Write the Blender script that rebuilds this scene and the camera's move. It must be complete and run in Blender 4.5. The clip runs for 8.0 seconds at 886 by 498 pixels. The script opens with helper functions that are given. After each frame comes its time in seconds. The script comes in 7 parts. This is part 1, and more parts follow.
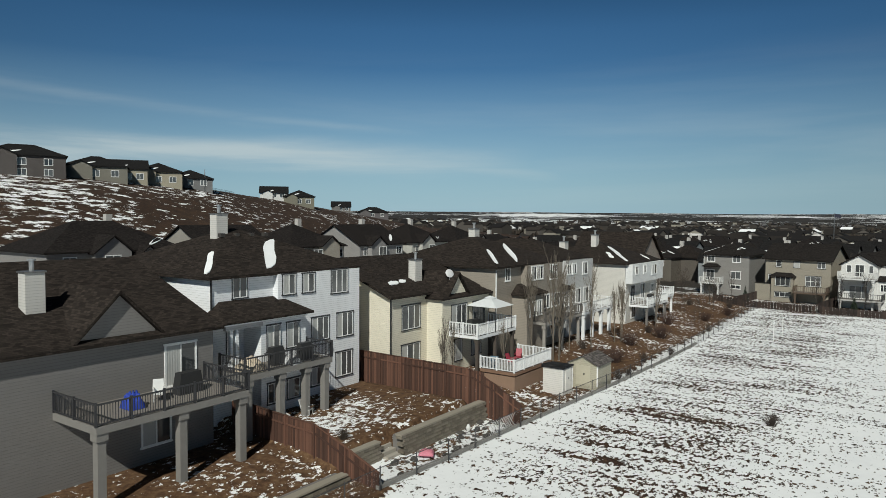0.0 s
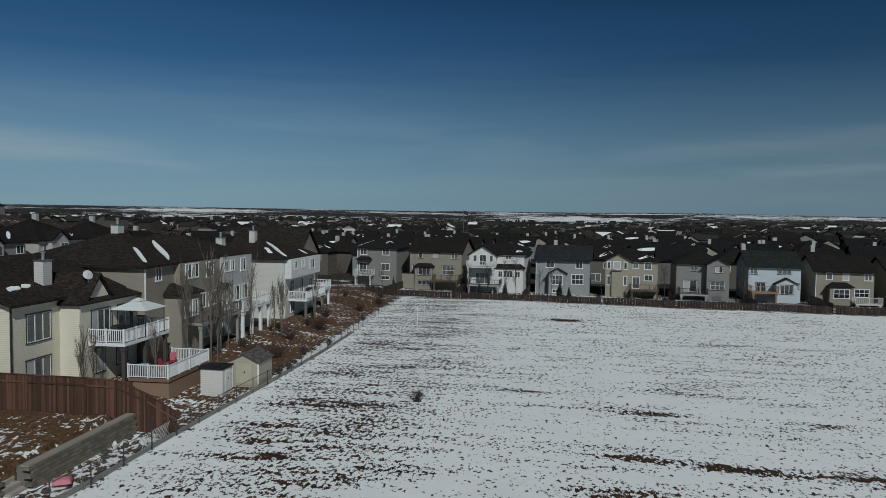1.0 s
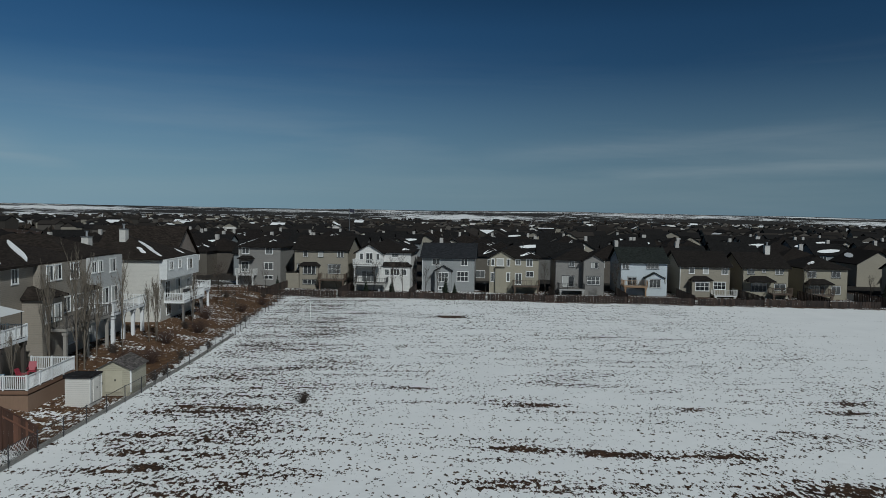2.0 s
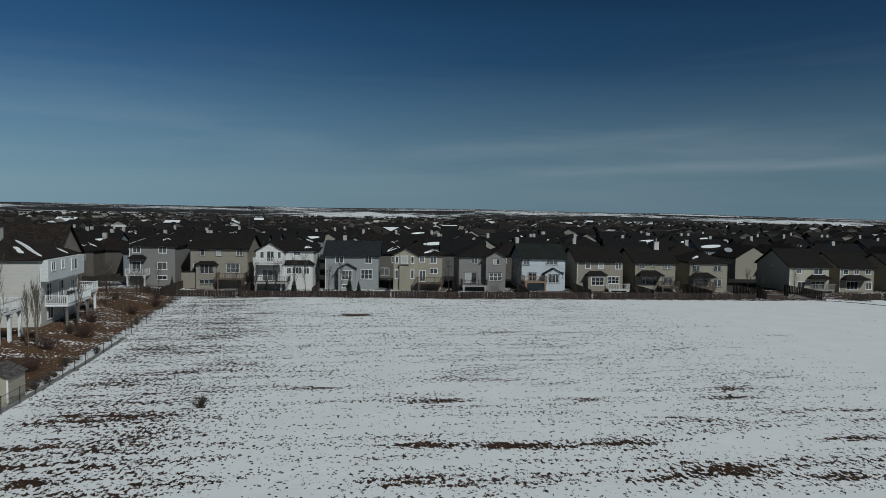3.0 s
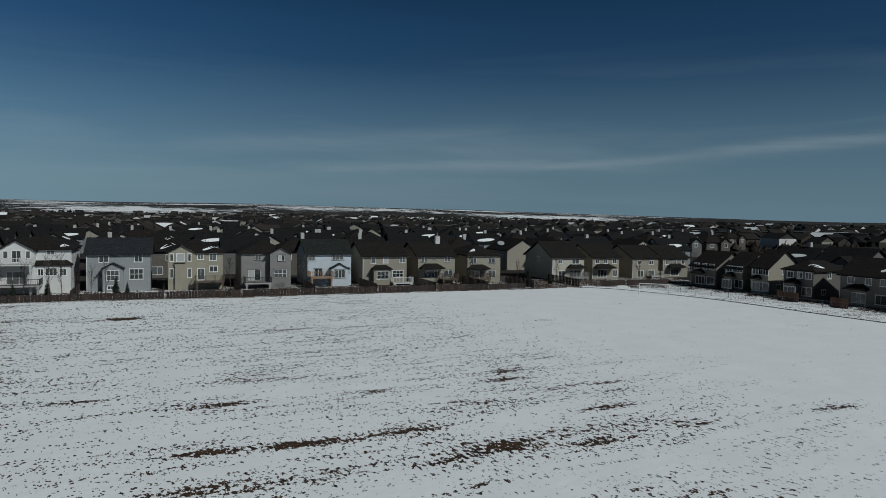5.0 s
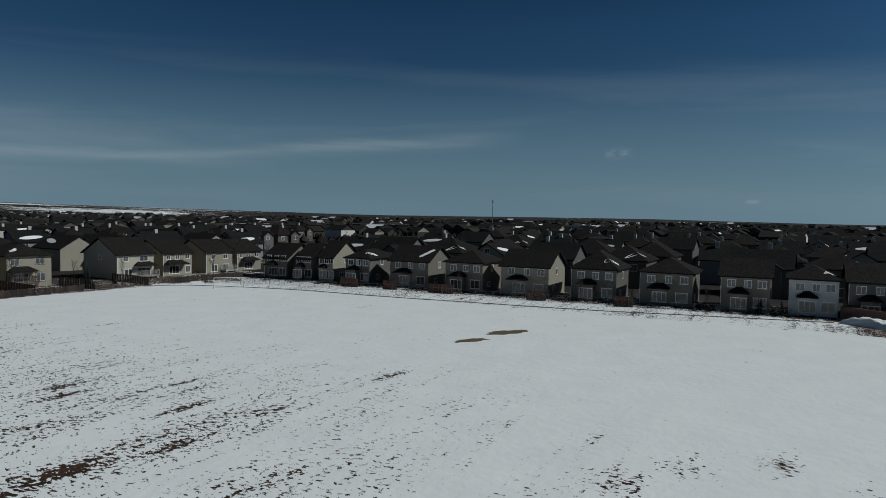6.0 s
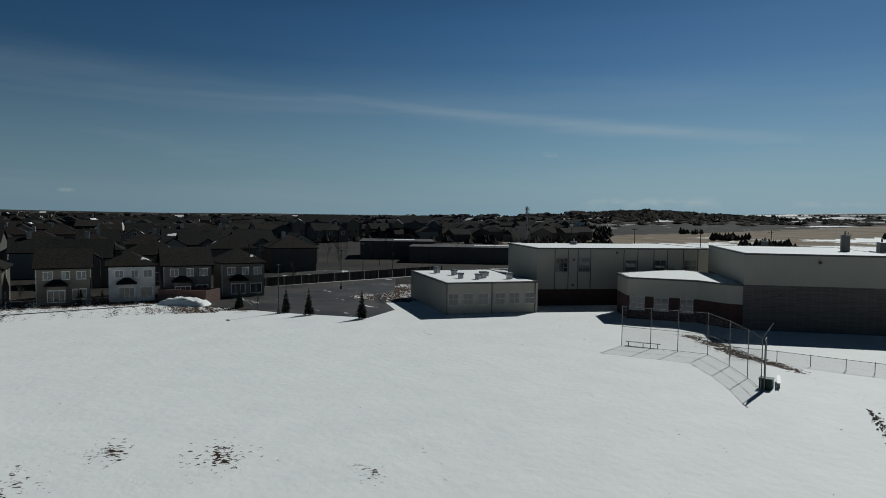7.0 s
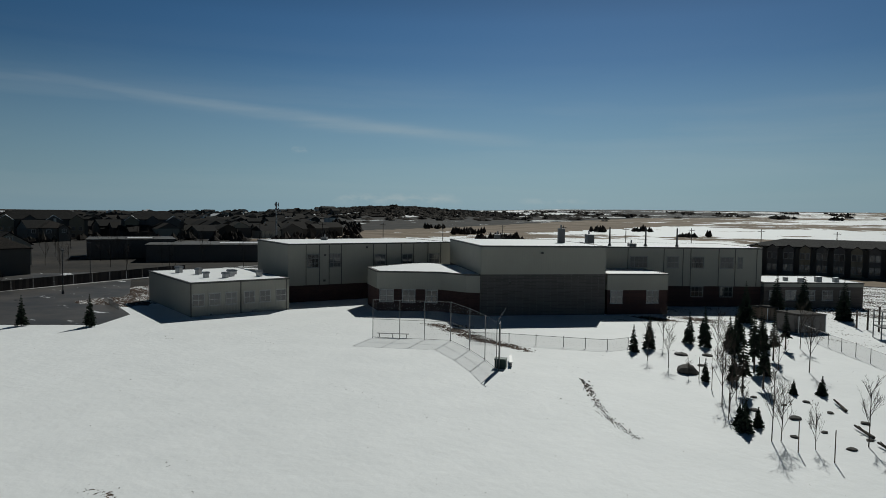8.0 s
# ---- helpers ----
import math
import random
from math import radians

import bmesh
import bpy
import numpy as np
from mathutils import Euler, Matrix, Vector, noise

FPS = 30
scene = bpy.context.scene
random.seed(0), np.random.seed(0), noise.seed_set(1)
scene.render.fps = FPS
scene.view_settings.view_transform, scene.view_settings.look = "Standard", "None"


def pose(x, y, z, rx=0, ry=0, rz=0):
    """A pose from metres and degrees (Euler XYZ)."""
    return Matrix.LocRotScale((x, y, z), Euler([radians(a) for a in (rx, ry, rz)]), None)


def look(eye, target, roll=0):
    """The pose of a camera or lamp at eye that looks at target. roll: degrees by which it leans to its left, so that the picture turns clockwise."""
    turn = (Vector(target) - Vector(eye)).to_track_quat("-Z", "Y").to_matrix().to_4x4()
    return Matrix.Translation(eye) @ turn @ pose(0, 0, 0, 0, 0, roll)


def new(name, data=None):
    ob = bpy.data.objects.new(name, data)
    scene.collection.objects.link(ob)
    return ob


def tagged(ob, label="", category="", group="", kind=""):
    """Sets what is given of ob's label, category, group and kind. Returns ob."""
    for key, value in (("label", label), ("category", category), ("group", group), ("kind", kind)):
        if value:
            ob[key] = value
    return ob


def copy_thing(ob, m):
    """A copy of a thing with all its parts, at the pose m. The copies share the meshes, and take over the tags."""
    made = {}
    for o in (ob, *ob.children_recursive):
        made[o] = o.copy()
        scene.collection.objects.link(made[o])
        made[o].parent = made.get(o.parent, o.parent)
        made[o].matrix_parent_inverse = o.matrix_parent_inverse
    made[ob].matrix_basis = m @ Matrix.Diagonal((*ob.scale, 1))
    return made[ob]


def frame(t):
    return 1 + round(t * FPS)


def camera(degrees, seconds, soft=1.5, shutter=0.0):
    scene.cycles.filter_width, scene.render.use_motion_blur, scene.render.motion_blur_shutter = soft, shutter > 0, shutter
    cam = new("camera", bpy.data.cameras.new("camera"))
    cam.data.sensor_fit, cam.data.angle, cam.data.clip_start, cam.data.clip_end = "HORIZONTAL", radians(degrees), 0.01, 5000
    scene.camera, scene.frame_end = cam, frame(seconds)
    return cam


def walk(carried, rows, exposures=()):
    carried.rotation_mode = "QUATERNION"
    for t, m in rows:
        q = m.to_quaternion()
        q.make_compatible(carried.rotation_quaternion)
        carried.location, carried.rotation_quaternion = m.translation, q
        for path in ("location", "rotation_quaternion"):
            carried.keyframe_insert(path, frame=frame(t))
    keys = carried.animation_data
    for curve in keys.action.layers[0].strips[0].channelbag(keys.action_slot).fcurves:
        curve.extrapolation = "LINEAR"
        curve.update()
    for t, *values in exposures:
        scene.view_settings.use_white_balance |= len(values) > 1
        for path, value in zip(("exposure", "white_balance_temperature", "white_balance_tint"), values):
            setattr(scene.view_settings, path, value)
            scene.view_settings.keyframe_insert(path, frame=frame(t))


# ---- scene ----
# ---- camera: a drone that hovers 14 m over the school field and turns to the right ----
cam = camera(65.93, 8.0, soft=0.72)
EYE = Vector((0.0, 0.0, 14.0))
HEAD = 35.0
TURNS = [
    (0.0, 0.0, -2.6, .45), (0.1, -5.37, -2.69, .56), (0.2, -9.5, -2.69, .64), (0.3, -15.5, -2.73, .66), (0.4, -20.39, -2.71, .70),
    (0.5, -23.52, -2.68, .71), (1.0, -28.09, -2.69, .71), (1.5, -32.78, -2.73, .75), (3.0, -45.65, -2.84, .79), (3.5, -50.04, -2.86, .78),
    (4.0, -54.61, -2.87, .82), (4.5, -59.09, -2.92, .89), (5.0, -63.49, -2.97, .94), (5.2, -65.34, -2.96, .98), (5.3, -66.5, -2.96, .98),
    (5.4, -68.1, -2.96, .97), (5.5, -70.6, -2.96, .96), (5.6, -74.3, -2.95, .95), (5.8, -85.0, -2.94, .94), (6.0, -98.2, -2.92, .92),
    (6.2, -112.6, -2.9, .9), (6.3, -120.45, -2.9, .88), (6.4, -128.48, -2.88, .8), (6.5, -133.83, -2.92, .78), (6.6, -142.12, -2.99, .71),
    (6.7, -144.95, -3.02, .69), (6.8, -146.78, -3.05, .71), (7.0, -151.34, -3.06, .73), (7.5, -161.7, -3.09, .74), (8.0, -172.03, -3.15, .8),
]


def aim(yaw, pitch, roll):
    a, b = radians(yaw + HEAD), radians(pitch)
    ahead = Vector((-math.sin(a) * math.cos(b), math.cos(a) * math.cos(b), math.sin(b)))
    return look(EYE, EYE + ahead, roll)


walk(cam, [(t, aim(y, p, r)) for t, y, p, r in TURNS],
     exposures=[(0.0, -0.27, 6550, 4), (0.5, -0.9, 6100, 4), (1.0, -1.0, 6000, 4), (5.2, -1.0, 6000, 4), (6.3, -0.87, 6100, 4), (8.0, -0.77, 6400, 4)])

# ---- sun and sky ----
SUN_TO = Vector((0.42, -0.91, 0.84)).normalized()
sun = new("sun", bpy.data.lights.new("sun", "SUN"))
sun.data.energy, sun.data.angle, sun.data.color = 5.0, radians(0.55), (1.0, 0.98, 0.94)
sun.matrix_world = look((0, 0, 60), Vector((0, 0, 60)) - SUN_TO)

world = bpy.data.worlds.new("world")
scene.world = world
world.use_nodes = True
wn, wl = world.node_tree.nodes, world.node_tree.links
wn.clear()
sky = wn.new("ShaderNodeTexSky")
sky.sky_type, sky.sun_disc = "NISHITA", False
sky.sun_elevation = math.asin(SUN_TO.z)
sky.sun_rotation = math.atan2(SUN_TO.x, SUN_TO.y)
sky.altitude, sky.air_density, sky.dust_density, sky.ozone_density = 1100, 1.0, 0.45, 4.0
bg = wn.new("ShaderNodeBackground")
bg.inputs["Strength"].default_value = 0.037
out = wn.new("ShaderNodeOutputWorld")

def wmath(op, a, b=0.0, clamp=False):
    n = wn.new("ShaderNodeMath")
    n.operation, n.use_clamp = op, clamp
    for slot, v in ((n.inputs[0], a), (n.inputs[1], b)):
        if isinstance(v, bpy.types.NodeSocket):
            wl.new(v, slot)
        else:
            slot.default_value = v
    return n.outputs[0]


def wramp(fac, *stops):
    n = wn.new("ShaderNodeValToRGB")
    while len(n.color_ramp.elements) < len(stops):
        n.color_ramp.elements.new(0.5)
    for e, (p, c) in zip(n.color_ramp.elements, stops):
        e.position, e.color = p, (*c, 1) if isinstance(c, tuple) else (c, c, c, 1)
    wl.new(fac, n.inputs[0])
    return n.outputs[0]


def wmix(fac, a, b, blend="MIX"):
    n = wn.new("ShaderNodeMix")
    n.data_type, n.blend_type = "RGBA", blend
    for slot, v in ((n.inputs[0], fac), (n.inputs[6], a), (n.inputs[7], b)):
        if isinstance(v, bpy.types.NodeSocket):
            wl.new(v, slot)
        else:
            slot.default_value = v
    return n.outputs[2]


def wnoise(scale, stretch, detail, rough, distort=0.0):
    m = wn.new("ShaderNodeMapping")
    m.inputs["Scale"].default_value = stretch
    m.inputs["Rotation"].default_value = (0.05, -0.08, 0.0)
    wl.new(wco.outputs["Generated"], m.inputs["Vector"])
    n = wn.new("ShaderNodeTexNoise")
    n.inputs["Scale"].default_value, n.inputs["Detail"].default_value, n.inputs["Roughness"].default_value = scale, detail, rough
    n.inputs["Distortion"].default_value = distort
    wl.new(m.outputs[0], n.inputs["Vector"])
    return n.outputs["Fac"]


wco = wn.new("ShaderNodeTexCoord")
wsep = wn.new("ShaderNodeSeparateXYZ")
wl.new(wco.outputs["Generated"], wsep.inputs[0])
DX, DY, DZ = wsep.outputs["X"], wsep.outputs["Y"], wsep.outputs["Z"]
BEARING = wmath("MULTIPLY", wmath("ARCTAN2", DX, DY), 57.296)
RISE = wmath("MULTIPLY", wmath("ARCSINE", DZ), 57.296)
SHRED = wmath("MULTIPLY", wmath("SUBTRACT", wnoise(2.2, (1, 1, 9), 6, .6, .4), .5), 3.2)
PATCHY = wramp(wnoise(3.0, (1, 1, 12), 6, .6, .5), (.3, 0.25), (.65, 1.0))
PUFFY = wramp(wnoise(22.0, (1, 1, 2.2), 5, .6), (.42, 0.0), (.62, 1.0))


def streak(b0, r0, b1, r1, width, dense, shape=PATCHY, shred=1.0):
    """A band of cloud from bearing b0 at height r0 to b1, r1, all in degrees."""
    u = wmath("DIVIDE", wmath("SUBTRACT", BEARING, b0), b1 - b0)
    mid = wmath("ADD", wmath("MULTIPLY", u, r1 - r0), r0)
    off = wmath("DIVIDE", wmath("SUBTRACT", wmath("ADD", RISE, wmath("MULTIPLY", SHRED, shred * width)), mid), width)
    across = wmath("POWER", 2.718, wmath("MULTIPLY", wmath("MULTIPLY", off, off), -1.0))
    c = wmath("SUBTRACT", wmath("MULTIPLY", u, 2.0), 1.0)
    ends = wmath("SUBTRACT", 1.0, wmath("POWER", wmath("ABSOLUTE", c), 3.0), True)
    return wmath("MULTIPLY", wmath("MULTIPLY", wmath("MULTIPLY", across, ends), dense), shape)


cloud = None
for band in (streak(-84, 5.2, -27, 4.6, .95, .62), streak(-78, 9.8, -36, 7.0, .35, .2), streak(-42, 4.7, -25, 3.5, .4, .25), streak(4, 4.8, 36, 6.9, .8, .22), streak(10, 3.6, 50, 4.1, .7, .25),
             streak(30, 3.3, 70, 6.6, .55, .36), streak(86, 8.9, 122, 8.8, .35, .16), streak(104, 9.3, 146, 5.5, .5, .3), streak(148, 5.0, 176, 5.3, .5, .08),
             streak(76.2, 5.05, 78.6, 5.1, .3, .55, PUFFY, .3), streak(124.4, 4.9, 126.0, 4.9, .18, .6, PUFFY, .3), streak(86.8, 1.35, 88.4, 1.35, .16, .4, PUFFY, .3),
             streak(126.5, 1.0, 139, 1.05, .4, .55, PUFFY, .3), streak(143, .95, 150, .9, .25, .35, PUFFY, .3)):
    cloud = band if cloud is None else wmath("MAXIMUM", cloud, band)
cirrus = wmath("MULTIPLY", wramp(wnoise(1.6, (.8, .8, 9), 6, .55, .35), (.5, 0.0), (.8, 1.0)), wramp(DZ, (0.0, .1), (.1, .22), (.24, 0.0)))
cloud = wmath("MAXIMUM", cloud, cirrus)
deep = wn.new("ShaderNodeHueSaturation")
deep.inputs["Saturation"].default_value, deep.inputs["Value"].default_value = 1.24, 1.1
wl.new(sky.outputs[0], deep.inputs["Color"])
# the clear dry sky grows deep and dark overhead, and at right angles to the sun
high = wmix(1.0, deep.outputs[0], wramp(DZ, (0.26, 1.0), (0.46, (.3, .29, .28)), (0.9, (0.16, 0.15, 0.14))), "MULTIPLY")
air = wmix(wramp(DZ, (0.0, .85), (.21, 0.0)), high, (6.3, 10.0, 12.8, 1))
toward = wmath("ADD", wmath("MULTIPLY", DX, -0.6), wmath("MULTIPLY", DY, 0.8))
square = wmath("MULTIPLY", toward, toward)
polar = wmath("ADD", 1.0, wmath("MULTIPLY", wmath("MULTIPLY", square, square), 0.55))
grey = wn.new("ShaderNodeCombineColor")
for k in range(3):
    wl.new(polar, grey.inputs[k])
clear = wmix(1.0, air, grey.outputs[0], "MULTIPLY")
wl.new(wmix(cloud, clear, (19, 20.5, 21, 1)), bg.inputs[0])
wl.new(bg.outputs[0], out.inputs[0])


# ---- materials ----
class Nodes:
    """A short way to write node trees."""

    def __init__(self, name, rough=0.7):
        self.m = bpy.data.materials.new(name)
        self.m.use_nodes = True
        self.t = self.m.node_tree
        self.b = self.t.nodes["Principled BSDF"]
        self.b.inputs["Roughness"].default_value = rough
        self.co = self.t.nodes.new("ShaderNodeTexCoord").outputs["Object"]
        self.geo = None

    def add(self, kind, **inputs):
        n = self.t.nodes.new(kind)
        for k, v in inputs.items():
            self.put(n, k.replace("_", " "), v)
        return n

    def put(self, n, key, v):
        slot = n.inputs[int(key[1:])] if key[0] == "i" and key[1:].isdigit() else n.inputs[key]
        if isinstance(v, bpy.types.NodeSocket):
            self.t.links.new(v, slot)
        else:
            slot.default_value = v

    def scaled(self, sx, sy, sz, turn=0.0, co=None):
        n = self.add("ShaderNodeMapping", Scale=(sx, sy, sz), Rotation=(0, 0, radians(turn)))
        self.put(n, "Vector", co or self.co)
        return n.outputs[0]

    def noise(self, scale, detail=4.0, rough=0.55, co=None, distort=0.0):
        n = self.add("ShaderNodeTexNoise", Scale=scale, Detail=detail, Roughness=rough, Distortion=distort)
        self.put(n, "Vector", co or self.co)
        return n.outputs["Fac"]

    def ramp(self, fac, *stops):
        n = self.t.nodes.new("ShaderNodeValToRGB")
        while len(n.color_ramp.elements) < len(stops):
            n.color_ramp.elements.new(0.5)
        for e, (p, c) in zip(n.color_ramp.elements, stops):
            e.position = p
            e.color = (c, c, c, 1) if isinstance(c, (int, float)) else (*c, 1)
        self.put(n, "Fac", fac)
        return n.outputs[0]

    def mix(self, fac, a, b):
        n = self.t.nodes.new("ShaderNodeMix")
        n.data_type = "RGBA"
        for k, v in (("i0", fac), ("i6", a), ("i7", b)):
            if isinstance(v, tuple) and len(v) == 3:
                v = (*v, 1)
            self.put(n, k, v)
        return n.outputs[2]

    def math(self, op, a, b=0.0, clamp=False):
        n = self.t.nodes.new("ShaderNodeMath")
        n.operation, n.use_clamp = op, clamp
        self.put(n, "i0", a)
        self.put(n, "i1", b)
        return n.outputs[0]

    def attr(self, name):
        n = self.t.nodes.new("ShaderNodeAttribute")
        n.attribute_name = name
        return n.outputs["Fac"]

    def random(self):
        return self.t.nodes.new("ShaderNodeObjectInfo").outputs["Random"]

    def bump(self, height, strength=0.4, distance=0.02):
        n = self.add("ShaderNodeBump", Strength=strength, Distance=distance)
        self.put(n, "Height", height)
        self.put(self.b, "Normal", n.outputs[0])

    def color(self, c):
        if isinstance(c, tuple) and len(c) == 3:
            c = (*c, 1)
        self.put(self.b, "Base Color", c)
        return self


def tint(c, k):
    return tuple(min(1.0, v * k) for v in c)


_mats = {}


def siding(col):
    """Lapped vinyl boards, 15 cm deep, a little dirty."""
    key = ("siding", col)
    if key not in _mats:
        n = Nodes("siding", 0.5)
        dirt = n.noise(0.7, 5)
        grain = n.noise(1.0, 3, co=n.scaled(0.8, 0.8, 14))
        sep = n.add("ShaderNodeSeparateXYZ")
        n.put(sep, "Vector", n.co)
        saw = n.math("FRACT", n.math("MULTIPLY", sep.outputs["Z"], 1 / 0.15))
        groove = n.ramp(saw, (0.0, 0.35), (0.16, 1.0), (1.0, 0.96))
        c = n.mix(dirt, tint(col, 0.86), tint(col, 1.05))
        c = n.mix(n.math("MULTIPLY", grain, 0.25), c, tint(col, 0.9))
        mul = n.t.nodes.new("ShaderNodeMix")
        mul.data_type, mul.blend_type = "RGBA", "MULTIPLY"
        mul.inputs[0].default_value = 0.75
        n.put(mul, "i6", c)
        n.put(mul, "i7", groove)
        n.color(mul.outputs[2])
        n.bump(saw, 0.6, 0.015)
        _mats[key] = n.m
    return _mats[key]


def stucco(col):
    key = ("stucco", col)
    if key not in _mats:
        n = Nodes("stucco", 0.85)
        n.color(n.mix(n.noise(0.5, 6), tint(col, 0.82), tint(col, 1.08)))
        n.bump(n.noise(40, 3), 0.3, 0.01)
        _mats[key] = n.m
    return _mats[key]


def shingle(col):
    """Asphalt shingles: courses of tabs with uneven tones."""
    key = ("shingle", col)
    if key not in _mats:
        n = Nodes("shingle", 0.93)
        br = n.add("ShaderNodeTexBrick", Scale=1.0)
        br.inputs["Color1"].default_value = (*tint(col, 0.4), 1)
        br.inputs["Color2"].default_value = (*tint(col, 1.9), 1)
        br.inputs["Mortar"].default_value = (*tint(col, 0.45), 1)
        br.inputs["Mortar Size"].default_value = 0.012
        br.inputs["Brick Width"].default_value = 0.3
        br.inputs["Row Height"].default_value = 0.15
        uv = n.add("ShaderNodeUVMap")
        n.put(br, "Vector", uv.outputs[0])
        big = n.noise(0.6, 5)
        fine = n.noise(9, 3)
        c = n.mix(n.math("MULTIPLY", n.ramp(fine, (.4, 0), (.65, 1)), 0.45), br.outputs["Color"], tint(col, 0.55))
        c = n.mix(n.math("MULTIPLY", big, 0.22), c, tint(col, 1.25))
        n.color(c)
        n.bump(br.outputs["Fac"], 0.5, -0.02)
        n.b.inputs["Specular IOR Level"].default_value = 0.15
        _mats[key] = n.m
    return _mats[key]


def paint(col, rough=0.5, name="paint"):
    key = (name, col, rough)
    if key not in _mats:
        n = Nodes(name, rough)
        n.color(n.mix(n.noise(3, 5), tint(col, 0.85), tint(col, 1.06)))
        _mats[key] = n.m
    return _mats[key]


def metal(col, rough=0.4):
    key = ("metal", col, rough)
    if key not in _mats:
        n = Nodes("metal", rough)
        n.b.inputs["Metallic"].default_value = 0.8
        n.color(n.mix(n.noise(4, 4), tint(col, 0.8), tint(col, 1.1)))
        _mats[key] = n.m
    return _mats[key]


def wood(col, board=0.14):
    """Weathered boards, upright grain."""
    key = ("wood", col)
    if key not in _mats:
        n = Nodes("wood", 0.8)
        grain = n.noise(3, 6, co=n.scaled(9, 9, 0.8))
        stain = n.noise(0.9, 5)
        c = n.mix(grain, tint(col, 0.4), tint(col, 1.35))
        c = n.mix(n.math("MULTIPLY", stain, 0.7), c, tint(col, 0.7))
        tone = n.random()
        c = n.mix(n.ramp(tone, (.5, 0), (1, .7)), c, tint(col, 1.9))
        c = n.mix(n.ramp(tone, (0, .8), (.45, 0)), c, tint(col, .4))
        n.color(c)
        n.bump(grain, 0.3, 0.01)
        _mats[key] = n.m
    return _mats[key]


def glass_dark():
    if "glass" not in _mats:
        n = Nodes("window_glass", 0.06)
        n.color(n.mix(n.random(), (0.012, 0.015, 0.018), (0.13, 0.135, 0.135)))
        n.b.inputs["Specular IOR Level"].default_value = 0.8
        _mats["glass"] = n.m
    return _mats["glass"]


def snow_mat():
    if "snow" not in _mats:
        n = Nodes("snow", 0.75)
        n.color(n.mix(n.noise(1.2, 6), (0.74, 0.755, 0.765), (0.87, 0.88, 0.88)))
        n.bump(n.noise(2.5, 6), 0.5, 0.08)
        _mats["snow"] = n.m
    return _mats["snow"]


# ---- mesh helpers ----
class Geo:
    """Gathers corners and faces for one mesh."""

    def __init__(self):
        self.v, self.f = [], []

    def poly(self, *pts):
        i = len(self.v)
        self.v += [tuple(p) for p in pts]
        self.f.append(tuple(range(i, i + len(pts))))
        return self

    def box(self, x0, y0, z0, x1, y1, z1):
        i = len(self.v)
        self.v += [(x, y, z) for z in (z0, z1) for x, y in ((x0, y0), (x1, y0), (x1, y1), (x0, y1))]
        self.f += [tuple(i + k for k in q) for q in ((3, 2, 1, 0), (4, 5, 6, 7), (0, 1, 5, 4), (1, 2, 6, 5), (2, 3, 7, 6), (3, 0, 4, 7))]
        return self

    def prism(self, low, high):
        """A closed body between two outlines with the same number of corners, low one first, counter-clockwise from above."""
        i, k = len(self.v), len(low)
        self.v += [tuple(p) for p in low] + [tuple(p) for p in high]
        self.f.append(tuple(i + j for j in reversed(range(k))))
        self.f.append(tuple(i + k + j for j in range(k)))
        for j in range(k):
            a, b = j, (j + 1) % k
            self.f.append((i + a, i + b, i + k + b, i + k + a))
        return self

    def tube(self, a, b, ra, rb, n=6):
        a, b = Vector(a), Vector(b)
        d = (b - a).normalized()
        e1 = d.orthogonal().normalized()
        e2 = d.cross(e1)
        ring = [(math.cos(2 * math.pi * j / n), math.sin(2 * math.pi * j / n)) for j in range(n)]
        return self.prism([a + ra * (c * e1 + s * e2) for c, s in ring], [b + rb * (c * e1 + s * e2) for c, s in ring])

    def mesh(self, name, smooth=False):
        m = bpy.data.meshes.new(name)
        m.from_pydata(self.v, [], self.f)
        if smooth:
            m.polygons.foreach_set("use_smooth", [True] * len(m.polygons))
        m.update()
        return m


def roof_uv(m):
    """Lays texture space along the slope: across in x, up the slope in y, in metres."""
    uv = m.uv_layers.new(name="UVMap").data
    for p in m.polygons:
        n = p.normal
        flat = Vector((n.x, n.y, 0))
        if flat.length < 1e-3:
            flat = Vector((0, -1, 0))
        flat.normalize()
        across = Vector((-flat.y, flat.x, 0))
        upward = n.cross(across)
        for li in p.loop_indices:
            v = m.vertices[m.loops[li].vertex_index].co
            uv[li].uv = (v.dot(across), v.dot(upward))


def part(name, geo, material, parent, label="", m=None):
    """One mesh object under a thing or a part. geo: a Geo or a mesh that others share."""
    data = geo.mesh(name) if isinstance(geo, Geo) else geo
    if not data.materials:
        data.materials.append(material)
    ob = new(name, data)
    ob.parent = parent
    if m is not None:
        ob.matrix_basis = m
    return tagged(ob, label) if label else ob


def thing(name, m, label, category, group="", kind=""):
    ob = new(name)
    ob.empty_display_size = 0.5
    ob.matrix_basis = m
    return tagged(ob, label, category, group, kind)


def turned(x, y, z=0.0, a=0.0):
    return pose(x, y, z, 0, 0, a)


